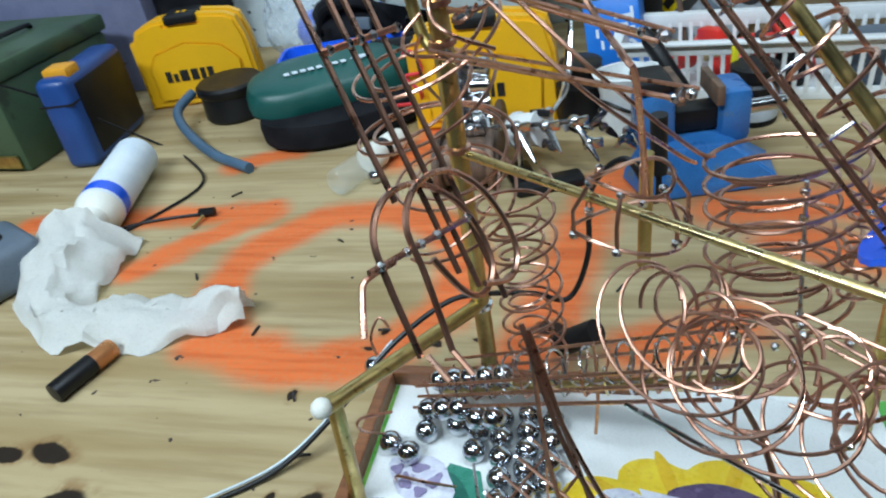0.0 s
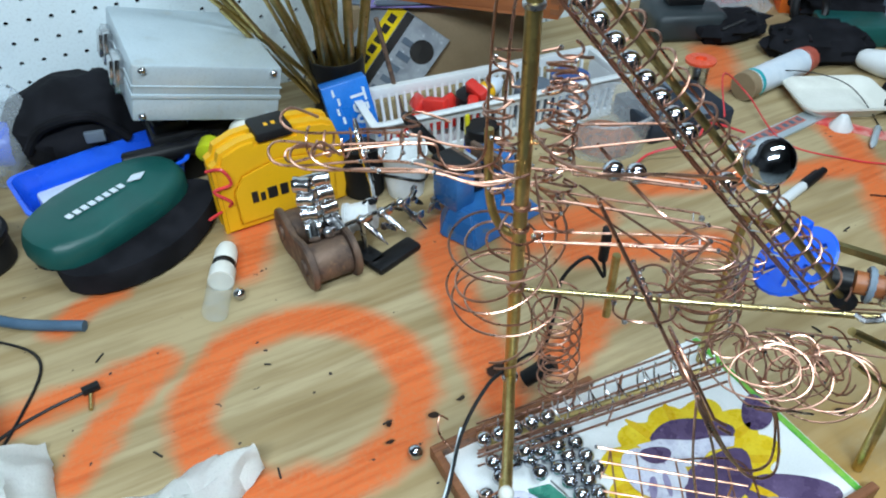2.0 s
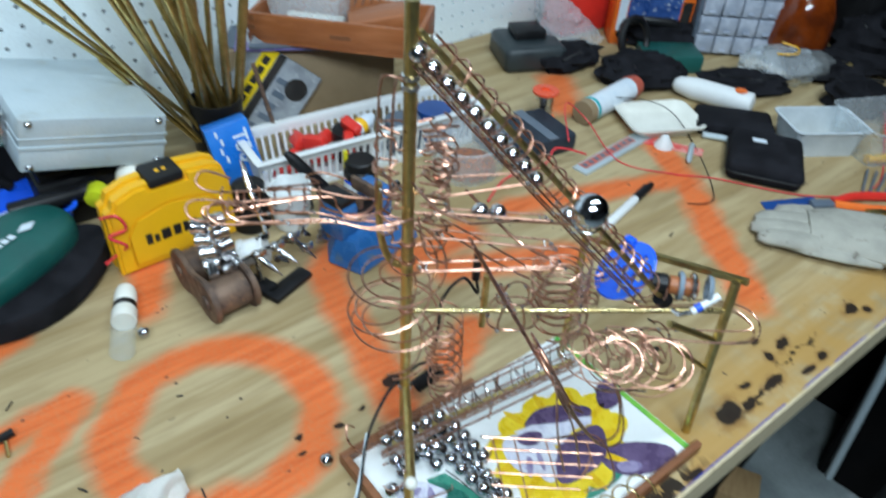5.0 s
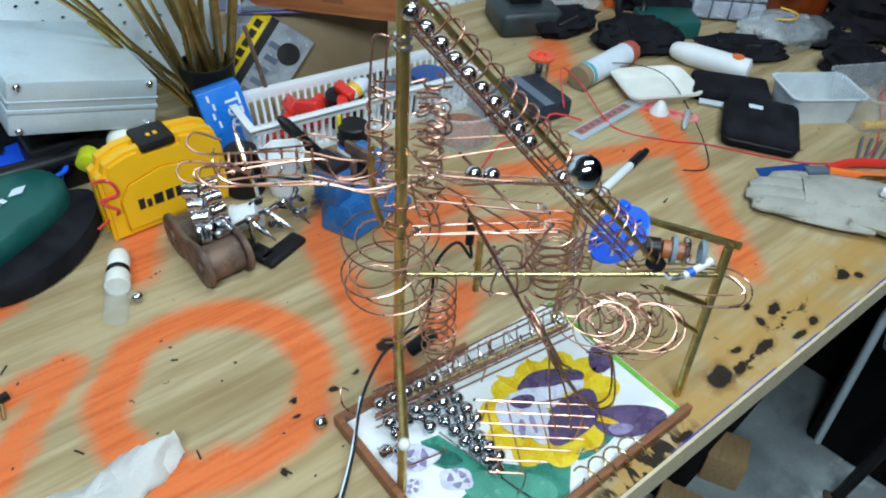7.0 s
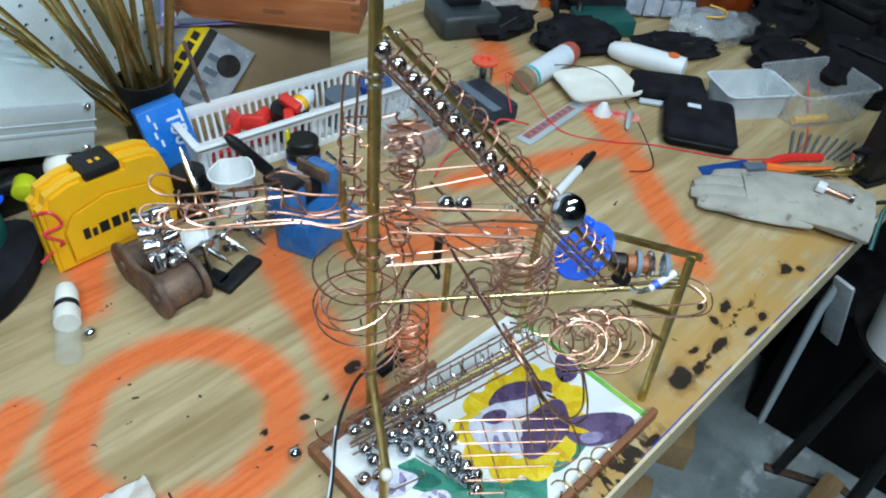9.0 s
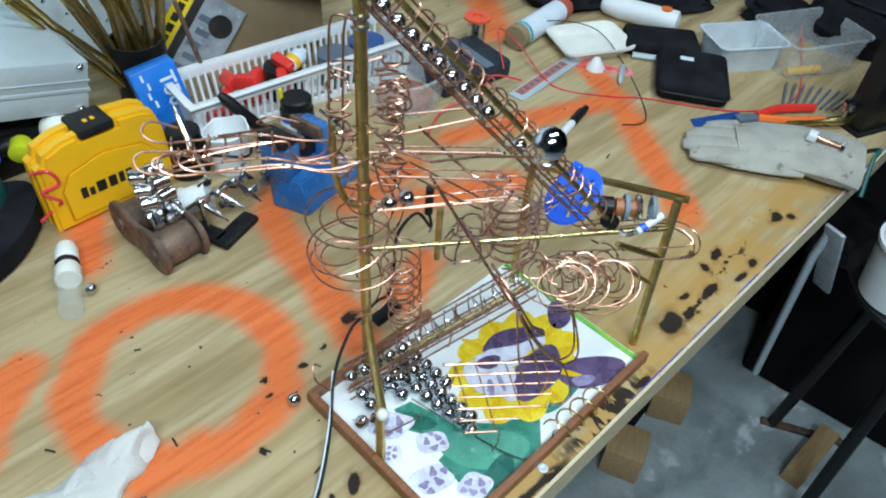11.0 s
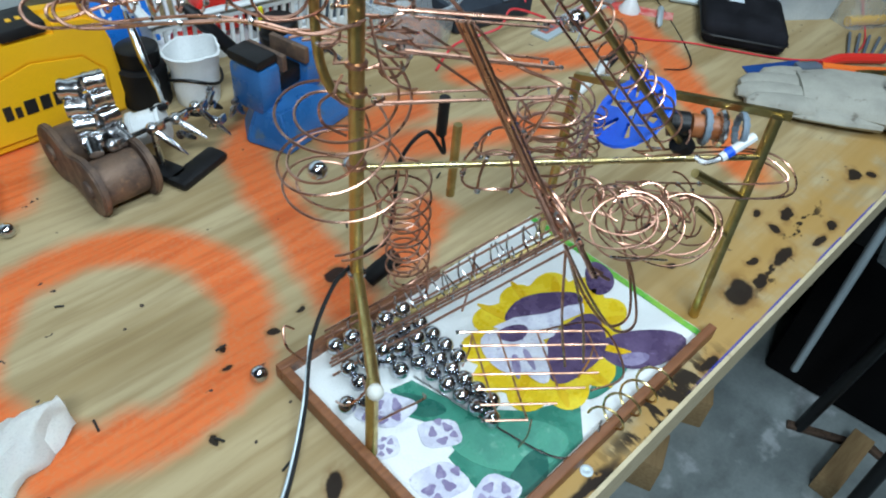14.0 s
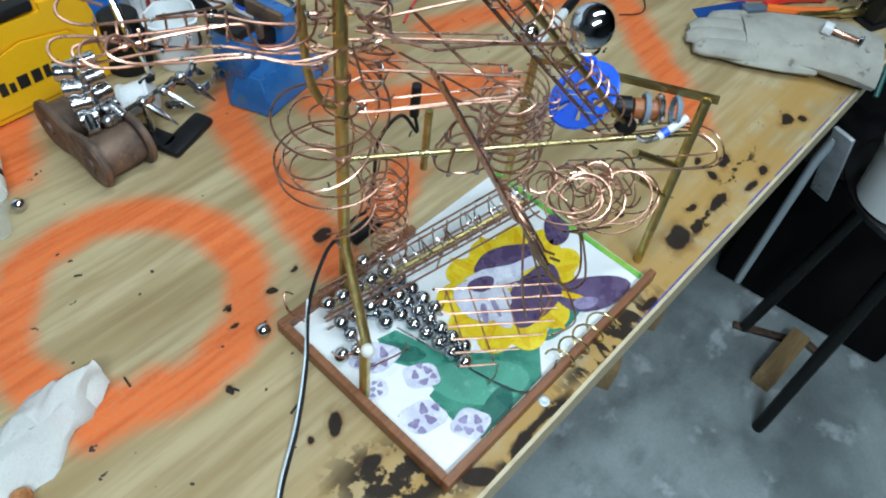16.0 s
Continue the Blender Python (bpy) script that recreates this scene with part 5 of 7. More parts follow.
def tissue():
    """Crumpled paper towel: a twisted strip with a raised end."""
    bm = bmesh.new()
    nx, ny = 44, 22
    line = curve_points([(-0.362, 0.545, 0.030), (-0.348, 0.500, 0.024), (-0.318, 0.452, 0.014), (-0.270, 0.446, 0.012), (-0.215, 0.455, 0.012), (-0.166, 0.464, 0.022)], 12)
    noise.seed_set(4)
    grid = []
    m = len(line) - 1
    for i in range(nx):
        u = i / (nx - 1)
        p = line[min(m, int(u * m))].lerp(line[min(m, int(u * m) + 1)], u * m - int(u * m))
        d = (line[min(m, int(u * m) + 1)] - line[max(0, int(u * m) - 1)]).normalized()
        s = Vector((-d.y, d.x, 0)).normalized()
        w = (0.044 - 0.028 * u) * (1 + 0.22 * math.sin(9 * u + 1)) * (1 if u < 0.9 else 0.75)
        row = []
        for j in range(ny):
            v = j / (ny - 1) * 2 - 1
            q = p + s * (v * w)
            f = noise.noise(Vector((q.x * 45, q.y * 45, 3.1))) * 0.012 + noise.noise(Vector((q.x * 130, q.y * 130, 1.7))) * 0.005
            arch = (1 - v * v) * p.z * 1.3
            q += s * noise.noise(Vector((u * 9, v * 3, 7))) * 0.008
            row.append(bm.verts.new((q.x, q.y, T + max(0.0006 + 0.0012 * abs(f) * 300 * 0.002, 0.003 + arch + f))))
        grid.append(row)
    for i in range(nx - 1):
        for j in range(ny - 1):
            bm.faces.new((grid[i][j], grid[i + 1][j], grid[i + 1][j + 1], grid[i][j + 1]))
    bmesh.ops.solidify(bm, geom=list(bm.faces), thickness=0.0008)
    tagged(part("paper_towel", bm, TISSUE), "crumpled white paper towel lying on the plywood", "paper towel")


tissue()


def battery():
    b = thing("battery", along((-0.264, 0.374, T + 0.0073), (-0.249, 0.422, T + 0.0073)), "copper-topped black cylindrical battery half under the towel", "battery")
    r = 0.00725
    part("black_sleeve", lathe([(r * 0.6, 0), (r * 0.95, 0.0004), (r, 0.0015), (r, 0.031)], 24), BLACK, b)
    part("copper_sleeve", lathe([(r, 0.0311), (r, 0.046), (r * 0.93, 0.0483), (r * 0.4, 0.0486), (r * 0.38, 0.0500), (0.0005, 0.0502)], 24), surface("copper_label", (0.62, 0.26, 0.10), (0.5, 0.2, 0.08), 0.35, 0.6), b, "copper coloured sleeve")
    for k in range(7):
        bm = blk(0, 0, 0, 0.0025, 0.0006, 0.0032)
        bm.transform(Matrix.Rotation(radians(-150), 4, "Z") @ Matrix.Translation((0, r, 0.006 + 0.0036 * k)))
        part("label_bar", bm, LABEL_WHITE, b, "white lettering bar", smooth=False)


battery()


def bottle():
    b = thing("bottle", along((-0.157, 0.634, T + 0.0125), (-0.117, 0.735, T + 0.0125)), "small clear glass bottle with taped white neck lying on its side", "bottle")
    part("glass", lathe([(0.0105, 0), (0.0125, 0.002), (0.0125, 0.044), (0.010, 0.050)], 24), GLASS, b, "clear glass body")
    part("tape", lathe([(0.0128, 0.046), (0.0128, 0.062), (0.0108, 0.066)], 24), CREAM, b, "white tape wrap")
    part("dark_band", lathe([(0.0112, 0.066), (0.0120, 0.067), (0.0120, 0.072), (0.0110, 0.073)], 24), BLACK, b)
    part("stopper", lathe([(0.0110, 0.073), (0.0118, 0.075), (0.0114, 0.090), (0.0094, 0.098), (0.001, 0.099)], 24), CREAM, b, "white stopper")


bottle()


def chain_link():
    """Rusty roller-chain link standing on its side plates with a stack of chromed balls on it."""
    c = thing("chain_link", pose(-0.0385, 0.675, T, 0, 0, 2) @ Matrix.Scale(1.1, 4), "heavy rusty roller chain link with shiny chain pieces on top", "chain link")
    out = []
    for k in range(56):
        u = 2 * math.pi * k / 56
        x = 0.0525 * math.cos(u)
        h = 0.0165 + 0.0065 * math.sin(math.pi * min(1.0, abs(x) / 0.0525)) ** 2 if abs(x) < 0.030 else math.sqrt(max(0.0, 0.0230 ** 2 - (abs(x) - 0.0295) ** 2))
        out.append((x, math.copysign(h, math.sin(u)) if abs(math.sin(u)) > 1e-6 else 0.0))
    for x in (-0.0205, 0.0205):
        bm = plate(out, -0.0030, 0.0030, 0.0012)
        bm.transform(Matrix.Translation((x, 0, 0.0232)) @ Matrix.Rotation(radians(90), 4, "Z") @ Matrix.Rotation(radians(90), 4, "X"))
        cheek = part("side_plate", bm, RUST, c, "rusty waisted side plate")
        for y in (-0.030, 0.030):
            e = math.copysign(0.0032, x)
            part("pin", lathe([(0.0072, 0), (0.0072, 0.0022), (0.005, 0.0030)], 16, along((x + e * 0.9, y, 0.0232), (x + e * 2, y, 0.0232))), RUST, cheek, "rusty pin end")
    for y in (-0.029, 0.029):
        part("roller", lathe([(0.012, 0), (0.0178, 0.0008), (0.0184, 0.004), (0.0184, 0.030), (0.0178, 0.0335), (0.012, 0.0342)], 32, along((-0.0171, y, 0.0232), (0.0171, y, 0.0232))), RUST, c, "rusty roller")
    for k in range(4):
        for s in (-1, 1):
            p = Vector((0.004 + s * 0.0090, -0.010 + 0.0045 * k, 0.0475 + 0.0128 * k))
            m = Matrix.Translation(p) @ pose(0, 0, 0, 25 * s * (k % 2), 0, 12 * s - 8 * k) @ Matrix.Rotation(radians(90), 4, "Y")
            part("chrome_roller", lathe([(0.004, -0.0078), (0.0074, -0.0070), (0.0078, -0.004), (0.0066, 0.0), (0.0078, 0.004), (0.0074, 0.0070), (0.004, 0.0078)], 14, m), CHROME, c, "shiny chromed roller")
        part("chrome_plate", blk(0.004, -0.0085 + 0.0045 * k, 0.0415 + 0.0128 * k, 0.0300, 0.0050, 0.0130, bevel=0.002, m=None), CHROME, c, "shiny chromed plate")
    for s in (-1, 1):
        part("chrome_foot", lathe([(0.002, 0), (0.0055, 0.001), (0.0055, 0.014), (0.003, 0.016)], 12, along((0.004 + s * 0.013, -0.024, 0.0440), (0.004 + s * 0.010, -0.012, 0.0500))), CHROME, c)
    return c


chain_link()


def helping_hand():
    h = thing("helping_hand", pose(0.020, 0.640, T, 0, 0, 20), "soldering helping hand with chrome clips on a black cast base", "soldering stand")
    bm = blk(0.010, -0.004, 0, 0.060, 0.022, 0.009, bevel=0.004)
    box(bm, -0.008, 0.018, 0.0, 0.022, 0.045, 0.009, bevel=0.004)
    part("base", bm, BLACK, h, "black cast iron base")
    part("stem", wire([(-0.008, 0.020, 0.009), (-0.008, 0.022, 0.048)], 0.003, 8), CHROME, h)
    part("cross_arm", wire([(-0.045, 0.030, 0.050), (0.040, 0.016, 0.046)], 0.0022, 8), CHROME, h)
    for p in ((-0.045, 0.030, 0.050), (-0.008, 0.022, 0.048), (0.040, 0.016, 0.046), (0.016, 0.018, 0.046), (0.048, 0.004, 0.030)):
        knuckle = part("ball_joint", ball(0.0058, p, 2), CHROME, h)
        part("wing_nut", blk(p[0] + 0.006, p[1] - 0.004, p[2] - 0.004, 0.010, 0.003, 0.009, bevel=0.001), CHROME, knuckle)
    for a, b in (((0.040, 0.016, 0.046), (0.052, -0.010, 0.018)), ((0.016, 0.018, 0.046), (0.020, -0.012, 0.034)), ((-0.008, 0.022, 0.048), (0.000, -0.006, 0.026))):
        d = Vector(b) - Vector(a)
        part("clip", wire([a, Vector(a) + d * 0.5, b], [0.0026, 0.0032, 0.0010], 8), CHROME, h, "chrome alligator clip")
    part("long_arm", wire(curve_points([(0.030, 0.684, T + 0.046), (0.040, 0.715, T + 0.052), (0.043, 0.738, T + 0.066), (0.046, 0.765, T + 0.100)], 4), [0.0022] * 4 + [0.0034] * 4 + [0.0040] * 3 + [0.003, 0.0018], 8), CHROME, h, "tarnished long clip arm", True)
    part("thread_spool", lathe([(0.006, 0), (0.0165, 0.0005), (0.0165, 0.004), (0.0145, 0.005), (0.0145, 0.026), (0.0165, 0.027), (0.0165, 0.030), (0.006, 0.0305)], 28, along((0.000, 0.690, T + 0.030), (0.030, 0.672, T + 0.040))), WHITE, h, "white plastic spool held in the clip", True)
    rnd = random.Random(17)
    for k in range(9):
        p = Vector((0.030 + 0.008 * k + rnd.uniform(-0.01, 0.01), 0.672 + rnd.uniform(-0.016, 0.014), T + 0.034 + rnd.uniform(-0.012, 0.016)))
        d = Vector((rnd.uniform(-1, 1), rnd.uniform(-1, 0.2), rnd.uniform(-0.8, 0.5))).normalized() * rnd.uniform(0.010, 0.020)
        part("clip", wire([p, p + d * 0.5, p + d], [0.0030, 0.0034, 0.0012], 8), CHROME if k % 3 else BLACK, h, "chrome alligator clip", True)
        part("thumb_screw", lathe([(0.001, 0), (0.0042, 0.0006), (0.0042, 0.004), (0.001, 0.0046)], 10, along(p, p + Vector((d.y, -d.x, 0.004)))), CHROME, h, "chrome thumb screw", True)

helping_hand()


def crumpled_cup():
    c = thing("crumpled_cup", pose(0.094, 0.746, T), "crumpled white plastic cup behind the soldering stand", "cup")
    bm = lathe([(0.018, 0), (0.021, 0.001), (0.0235, 0.020), (0.025, 0.040), (0.028, 0.058), (0.0255, 0.058), (0.022, 0.030), (0.018, 0.006), (0.001, 0.005)], 40)
    for v in bm.verts:
        q = 1 + 0.20 * noise.noise(v.co * 45) * min(1, v.co.z / 0.01) + 0.08 * noise.noise(v.co * 130) * min(1, v.co.z / 0.01)
        v.co = Vector((v.co.x * q, v.co.y * q, v.co.z * (1 + 0.08 * noise.noise(v.co * 30))))
    part("body", bm, WHITE, c)
    part("tie", wire([(0.026 * math.cos(u), 0.026 * math.sin(u), 0.030 + 0.006 * math.sin(2 * u)) for u in [2 * math.pi * k / 24 for k in range(24)]], 0.0016, 6, True), BLACK, c, "black wire tie")
    return c


crumpled_cup()


def vise():
    v = thing("bench_vise", pose(0.148, 0.652, T, 0, 0, 12), "small blue cast iron bench vise with chipped paint", "vise")
    prof = [(-0.047, -0.034), (0.055, -0.032), (0.062, 0.010), (0.040, 0.035), (-0.035, 0.038), (-0.057, 0.012)]
    bm = bmesh.new()
    lo = [bm.verts.new((x, y, 0)) for x, y in prof]
    mid = [bm.verts.new((x * 0.96, y * 0.96, 0.010)) for x, y in prof]
    hi = [bm.verts.new((x * 0.55 - 0.010, y * 0.55 + 0.004, 0.034)) for x, y in prof]
    for a, c in ((lo, mid), (mid, hi)):
        for j in range(6):
            bm.faces.new((a[j], a[(j + 1) % 6], c[(j + 1) % 6], c[j]))
    bm.faces.new(lo), bm.faces.new(hi)
    bmesh.ops.bevel(bm, geom=list(bm.edges), offset=0.002, segments=2, affect="EDGES")
    part("base", bm, VISE_BLUE, v, "blue cast base")
    part("rear_jaw", blk(-0.030, 0.020, 0.026, 0.028, 0.042, 0.048, bevel=0.006), VISE_BLUE, v)
    part("front_jaw", blk(0.030, 0.020, 0.026, 0.024, 0.042, 0.044, bevel=0.006), VISE_BLUE, v)
    part("jaw_plate", blk(-0.014, 0.020, 0.064, 0.006, 0.046, 0.016, bevel=0.0008), RUST, v, "dark worn jaw plate")
    part("jaw_plate", blk(0.016, 0.020, 0.060, 0.006, 0.046, 0.016, bevel=0.0008), RUST, v, "dark worn jaw plate")
    part("jaw_cap", blk(-0.032, 0.020, 0.0745, 0.026, 0.040, 0.010, bevel=0.003), BLACK, v, "black anvil top")
    part("slide", blk(0.002, 0.020, 0.036, 0.060, 0.022, 0.018, bevel=0.002), BLACK, v)
    part("screw", wire([(0.040, 0.020, 0.046), (0.074, 0.022, 0.046)], 0.006, 12), CHROME, v)
    part("tommy_bar", wire([(0.070, 0.000, 0.040), (0.070, 0.046, 0.054)], 0.0025, 8), CHROME, v)


vise()


def metal_case():
    c = thing("aluminium_case", pose(-0.092, 0.950, 0.9895, 0, 14.5, 0), "brushed aluminium flight case with chrome corners and latch", "case")
    W, D = 0.158, 0.186
    part("lower_shell", blk(0, 0, 0.0, W, D, 0.027, bevel=0.003), ALU, c)
    part("upper_shell", blk(0, 0, 0.0285, W, D, 0.0345, bevel=0.003), ALU, c)
    for z, h in ((0.0258, 0.0050), (0.0385, 0.0022)):
        part("trim", blk(0, 0, z, W + 0.0022, D + 0.0022, h, bevel=0.0009), ALU, c, "raised aluminium edge trim")
    for x in (-1, 1):
        for y in (-1, 1):
            for z in (0.006, 0.0570):
                part("corner", ball(0.0046, (x * (W / 2 - 0.010), y * (D / 2 + 0.0002), z), 2), CHROME, c, "dull chrome corner stud")
    for y, w in ((-0.030, 0.034), (0.050, 0.034)):
        catch = part("latch", blk(-W / 2 - 0.005, y, 0.010, 0.011, w, 0.040, bevel=0.003), CHROME, c, "chrome latch")
        part("latch_lever", blk(-W / 2 - 0.012, y, 0.018, 0.005, w * 0.6, 0.028, bevel=0.002), CHROME, catch, "chrome latch lever")
    s = thing("storage_box", pose(-0.080, 0.955, T, 0, 0, 0), "dark box under the aluminium case", "box")
    part("body", blk(0, 0.01, 0, 0.150, 0.150, 0.066, bevel=0.006), BLACK, s)
    part("raised_end", blk(-0.050, 0.01, 0.0662, 0.040, 0.140, 0.0130, bevel=0.004), BLACK, s)


metal_case()


def glove_bag():
    b = thing("tool_bag", pose(-0.222, 1.010, T, 0, 0, -12), "black fabric tool bag with straps beside the aluminium case", "bag")
    bm = bmesh.new()
    bmesh.ops.create_uvsphere(bm, u_segments=30, v_segments=18, radius=1.0)
    for v in bm.verts:
        n = 1 + 0.14 * noise.noise(v.co * 2.2) + 0.06 * noise.noise(v.co * 6)
        v.co = Vector((v.co.x * 0.085 * n, v.co.y * 0.075 * n, max(0.0, 0.050 + v.co.z * 0.058 * n)))
    part("body", bm, BLACK_CLOTH, b)
    part("strap", wire(curve_points([(-0.05, -0.06, 0.05), (-0.02, -0.075, 0.085), (0.03, -0.07, 0.088), (0.06, -0.06, 0.05)], 6), 0.006, 8), BLACK_CLOTH, b)
    part("buckle", blk(0.03, -0.082, 0.062, 0.022, 0.006, 0.014, bevel=0.002), GREY_HAMMER, b)
    f = thing("flashlight", along((-0.19, 0.885, T + 0.050), (-0.085, 0.870, T + 0.056)), "black cylindrical flashlight lying across the boxes", "flashlight")
    part("body", lathe([(0.008, 0), (0.010, 0.002), (0.010, 0.075), (0.013, 0.080), (0.013, 0.098), (0.01, 0.1)], 20), BLACK, f)
    t = thing("blue_tub", pose(-0.215, 0.885, T, 0, 0, 12), "royal blue plastic tub under the pouch", "tub")
    part("body", tub(0.17, 0.09, 0.050, 0.014), BLUE_PLASTIC, t)
    part("liner", blk(0, 0, 0.004, 0.135, 0.066, 0.026, bevel=0.004), LABEL_WHITE, t)
    e = thing("ear_plug_case", along((-0.105, 0.845, T + 0.055), (-0.088, 0.875, T + 0.060)), "small lime yellow capped jar", "jar")
    part("body", lathe([(0.006, 0), (0.0125, 0.002), (0.0125, 0.020), (0.010, 0.024), (0.001, 0.025)], 20), surface("lime_plastic", (0.55, 0.62, 0.02), (0.5, 0.55, 0.02), 0.35), e)
    k = thing("plunger_ball", pose(-0.055, 0.862, T + 0.0), "pale round wooden knob on a post", "knob")
    part("head", ball(0.019, (0, 0, 0.060), 3), CREAM, k)
    part("stem", wire([(0, 0, 0), (0, 0, 0.05)], 0.010, 12), BLACK, k)
    loops = curve_points([(-0.118, 0.770, T + 0.080), (-0.104, 0.757, T + 0.085), (-0.098, 0.757, T + 0.066), (-0.116, 0.760, T + 0.060), (-0.102, 0.756, T + 0.045), (-0.110, 0.768, T + 0.030), (-0.128, 0.752, T + 0.034)], 8)
    tagged(part("red_lead", wire(loops, 0.0018, 6), RED_WIRE), "looped red test lead hanging from the pouch", "wire")


glove_bag()


def tube_bundle():
    rnd = random.Random(21)
    h = thing("tube_holder", pose(0.097, 0.957, T), "dark can holding a bundle of brass tubes", "holder")
    part("body", lathe([(0.034, 0), (0.036, 0.002), (0.036, 0.085), (0.033, 0.085), (0.031, 0.006), (0.001, 0.005)], 26), BLACK, h)
    for k in range(25):
        a = rnd.uniform(0, 6.28)
        b = Vector((0.097 + 0.020 * math.cos(a), 0.957 + 0.016 * math.sin(a), T + 0.007))
        fan = -0.46 + 0.60 * (k / 24) + rnd.uniform(-0.06, 0.06)
        if k < 4:
            fan = -0.86 + 0.09 * k
        L = rnd.uniform(0.20, 0.40)
        d = Vector((fan, rnd.uniform(-0.12, 0.16), 1)).normalized()
        r = rnd.choice((0.0026, 0.0040, 0.0052, 0.0060, 0.0066)) if k > 3 else 0.0034
        t = thing("brass_tube", pose(*b), "tarnished brass tube standing in the can", "tube", "bundle of brass tubes")
        bm = bmesh.new()
        m = along((0, 0, 0), d)
        seg = 12
        rows = [[bm.verts.new(m @ Vector((rr * math.cos(2 * math.pi * j / seg), rr * math.sin(2 * math.pi * j / seg), z))) for j in range(seg)] for rr, z in ((r, 0), (r, L), (r * 0.78, L), (r * 0.78, 0.0))]
        for p, q in zip(rows, rows[1:] + rows[:1]):
            for j in range(seg):
                bm.faces.new((p[j], p[(j + 1) % seg], q[(j + 1) % seg], q[j]))
        part("tube", bm, BRASS, t)


tube_bundle()


def staple_box():
    b = thing("staple_box", pose(0.088, 0.872, T + 0.0050, -14, -9, -9), "blue card box of staples leaning upright", "box")
    part("carton", blk(0, 0, 0, 0.058, 0.030, 0.080, bevel=0.0015), surface("blue_carton", (0.012, 0.16, 0.60), (0.015, 0.2, 0.68), 0.35), b)
    letters("print", "T50", 0.028, LABEL_WHITE, b, Matrix.Translation((0.012, -0.0153, 0.046)) @ Matrix.Rotation(radians(90), 4, "X") @ Matrix.Rotation(radians(-90), 4, "Z"))
    for k in range(4):
        part("print_bar", blk(-0.012 - 0.004 * (k % 2), -0.0152, 0.030 + 0.012 * k, 0.003, 0.0006, 0.009), LABEL_WHITE, b, "white print bar", smooth=False)


staple_box()


def basket():
    """White slotted plastic basket, walls of upright bars between two rails."""
    b = thing("plastic_basket", pose(0.258, 0.830, T, 0, 0, -6), "white slotted plastic basket full of odds and ends", "basket")
    W, D, H = 0.335, 0.084, 0.060
    part("floor", blk(0, 0, 0, W - 0.02, D - 0.02, 0.003), WHITE, b)
    for s in (-1, 1):
        part("long_rim", blk(0, s * D / 2, H - 0.012, W, 0.004, 0.014, bevel=0.001), WHITE, b)
        part("long_base", blk(0, s * (D / 2 - 0.006), 0.0, W - 0.012, 0.004, 0.012, bevel=0.001), WHITE, b)
        part("end_rim", blk(s * W / 2, 0, H - 0.012, 0.004, D, 0.014, bevel=0.001), WHITE, b)
        part("end_base", blk(s * (W / 2 - 0.006), 0, 0.0, 0.004, D - 0.012, 0.012, bevel=0.001), WHITE, b)
        part("rim_lip", blk(0, s * (D / 2 + 0.004), H - 0.001, W + 0.016, 0.009, 0.003, bevel=0.001), WHITE, b)
        part("rim_lip", blk(s * (W / 2 + 0.004), 0, H - 0.0014, 0.009, D - 0.001, 0.003, bevel=0.001), WHITE, b)
        for k in range(31):
            x = -W / 2 + 0.010 + k * (W - 0.02) / 30
            part("slat", wire([(x * 0.985, s * (D / 2 - 0.0055), 0.008), (x, s * (D / 2 - 0.0005), H - 0.008)], 0.0026, 4), WHITE, b)
        for k in range(15):
            y = -D / 2 + 0.012 + k * (D - 0.024) / 14
            part("slat", wire([(s * (W / 2 - 0.0055), y * 0.97, 0.008), (s * (W / 2 - 0.0005), y, H - 0.008)], 0.0026, 4), WHITE, b)
    return b


basket()


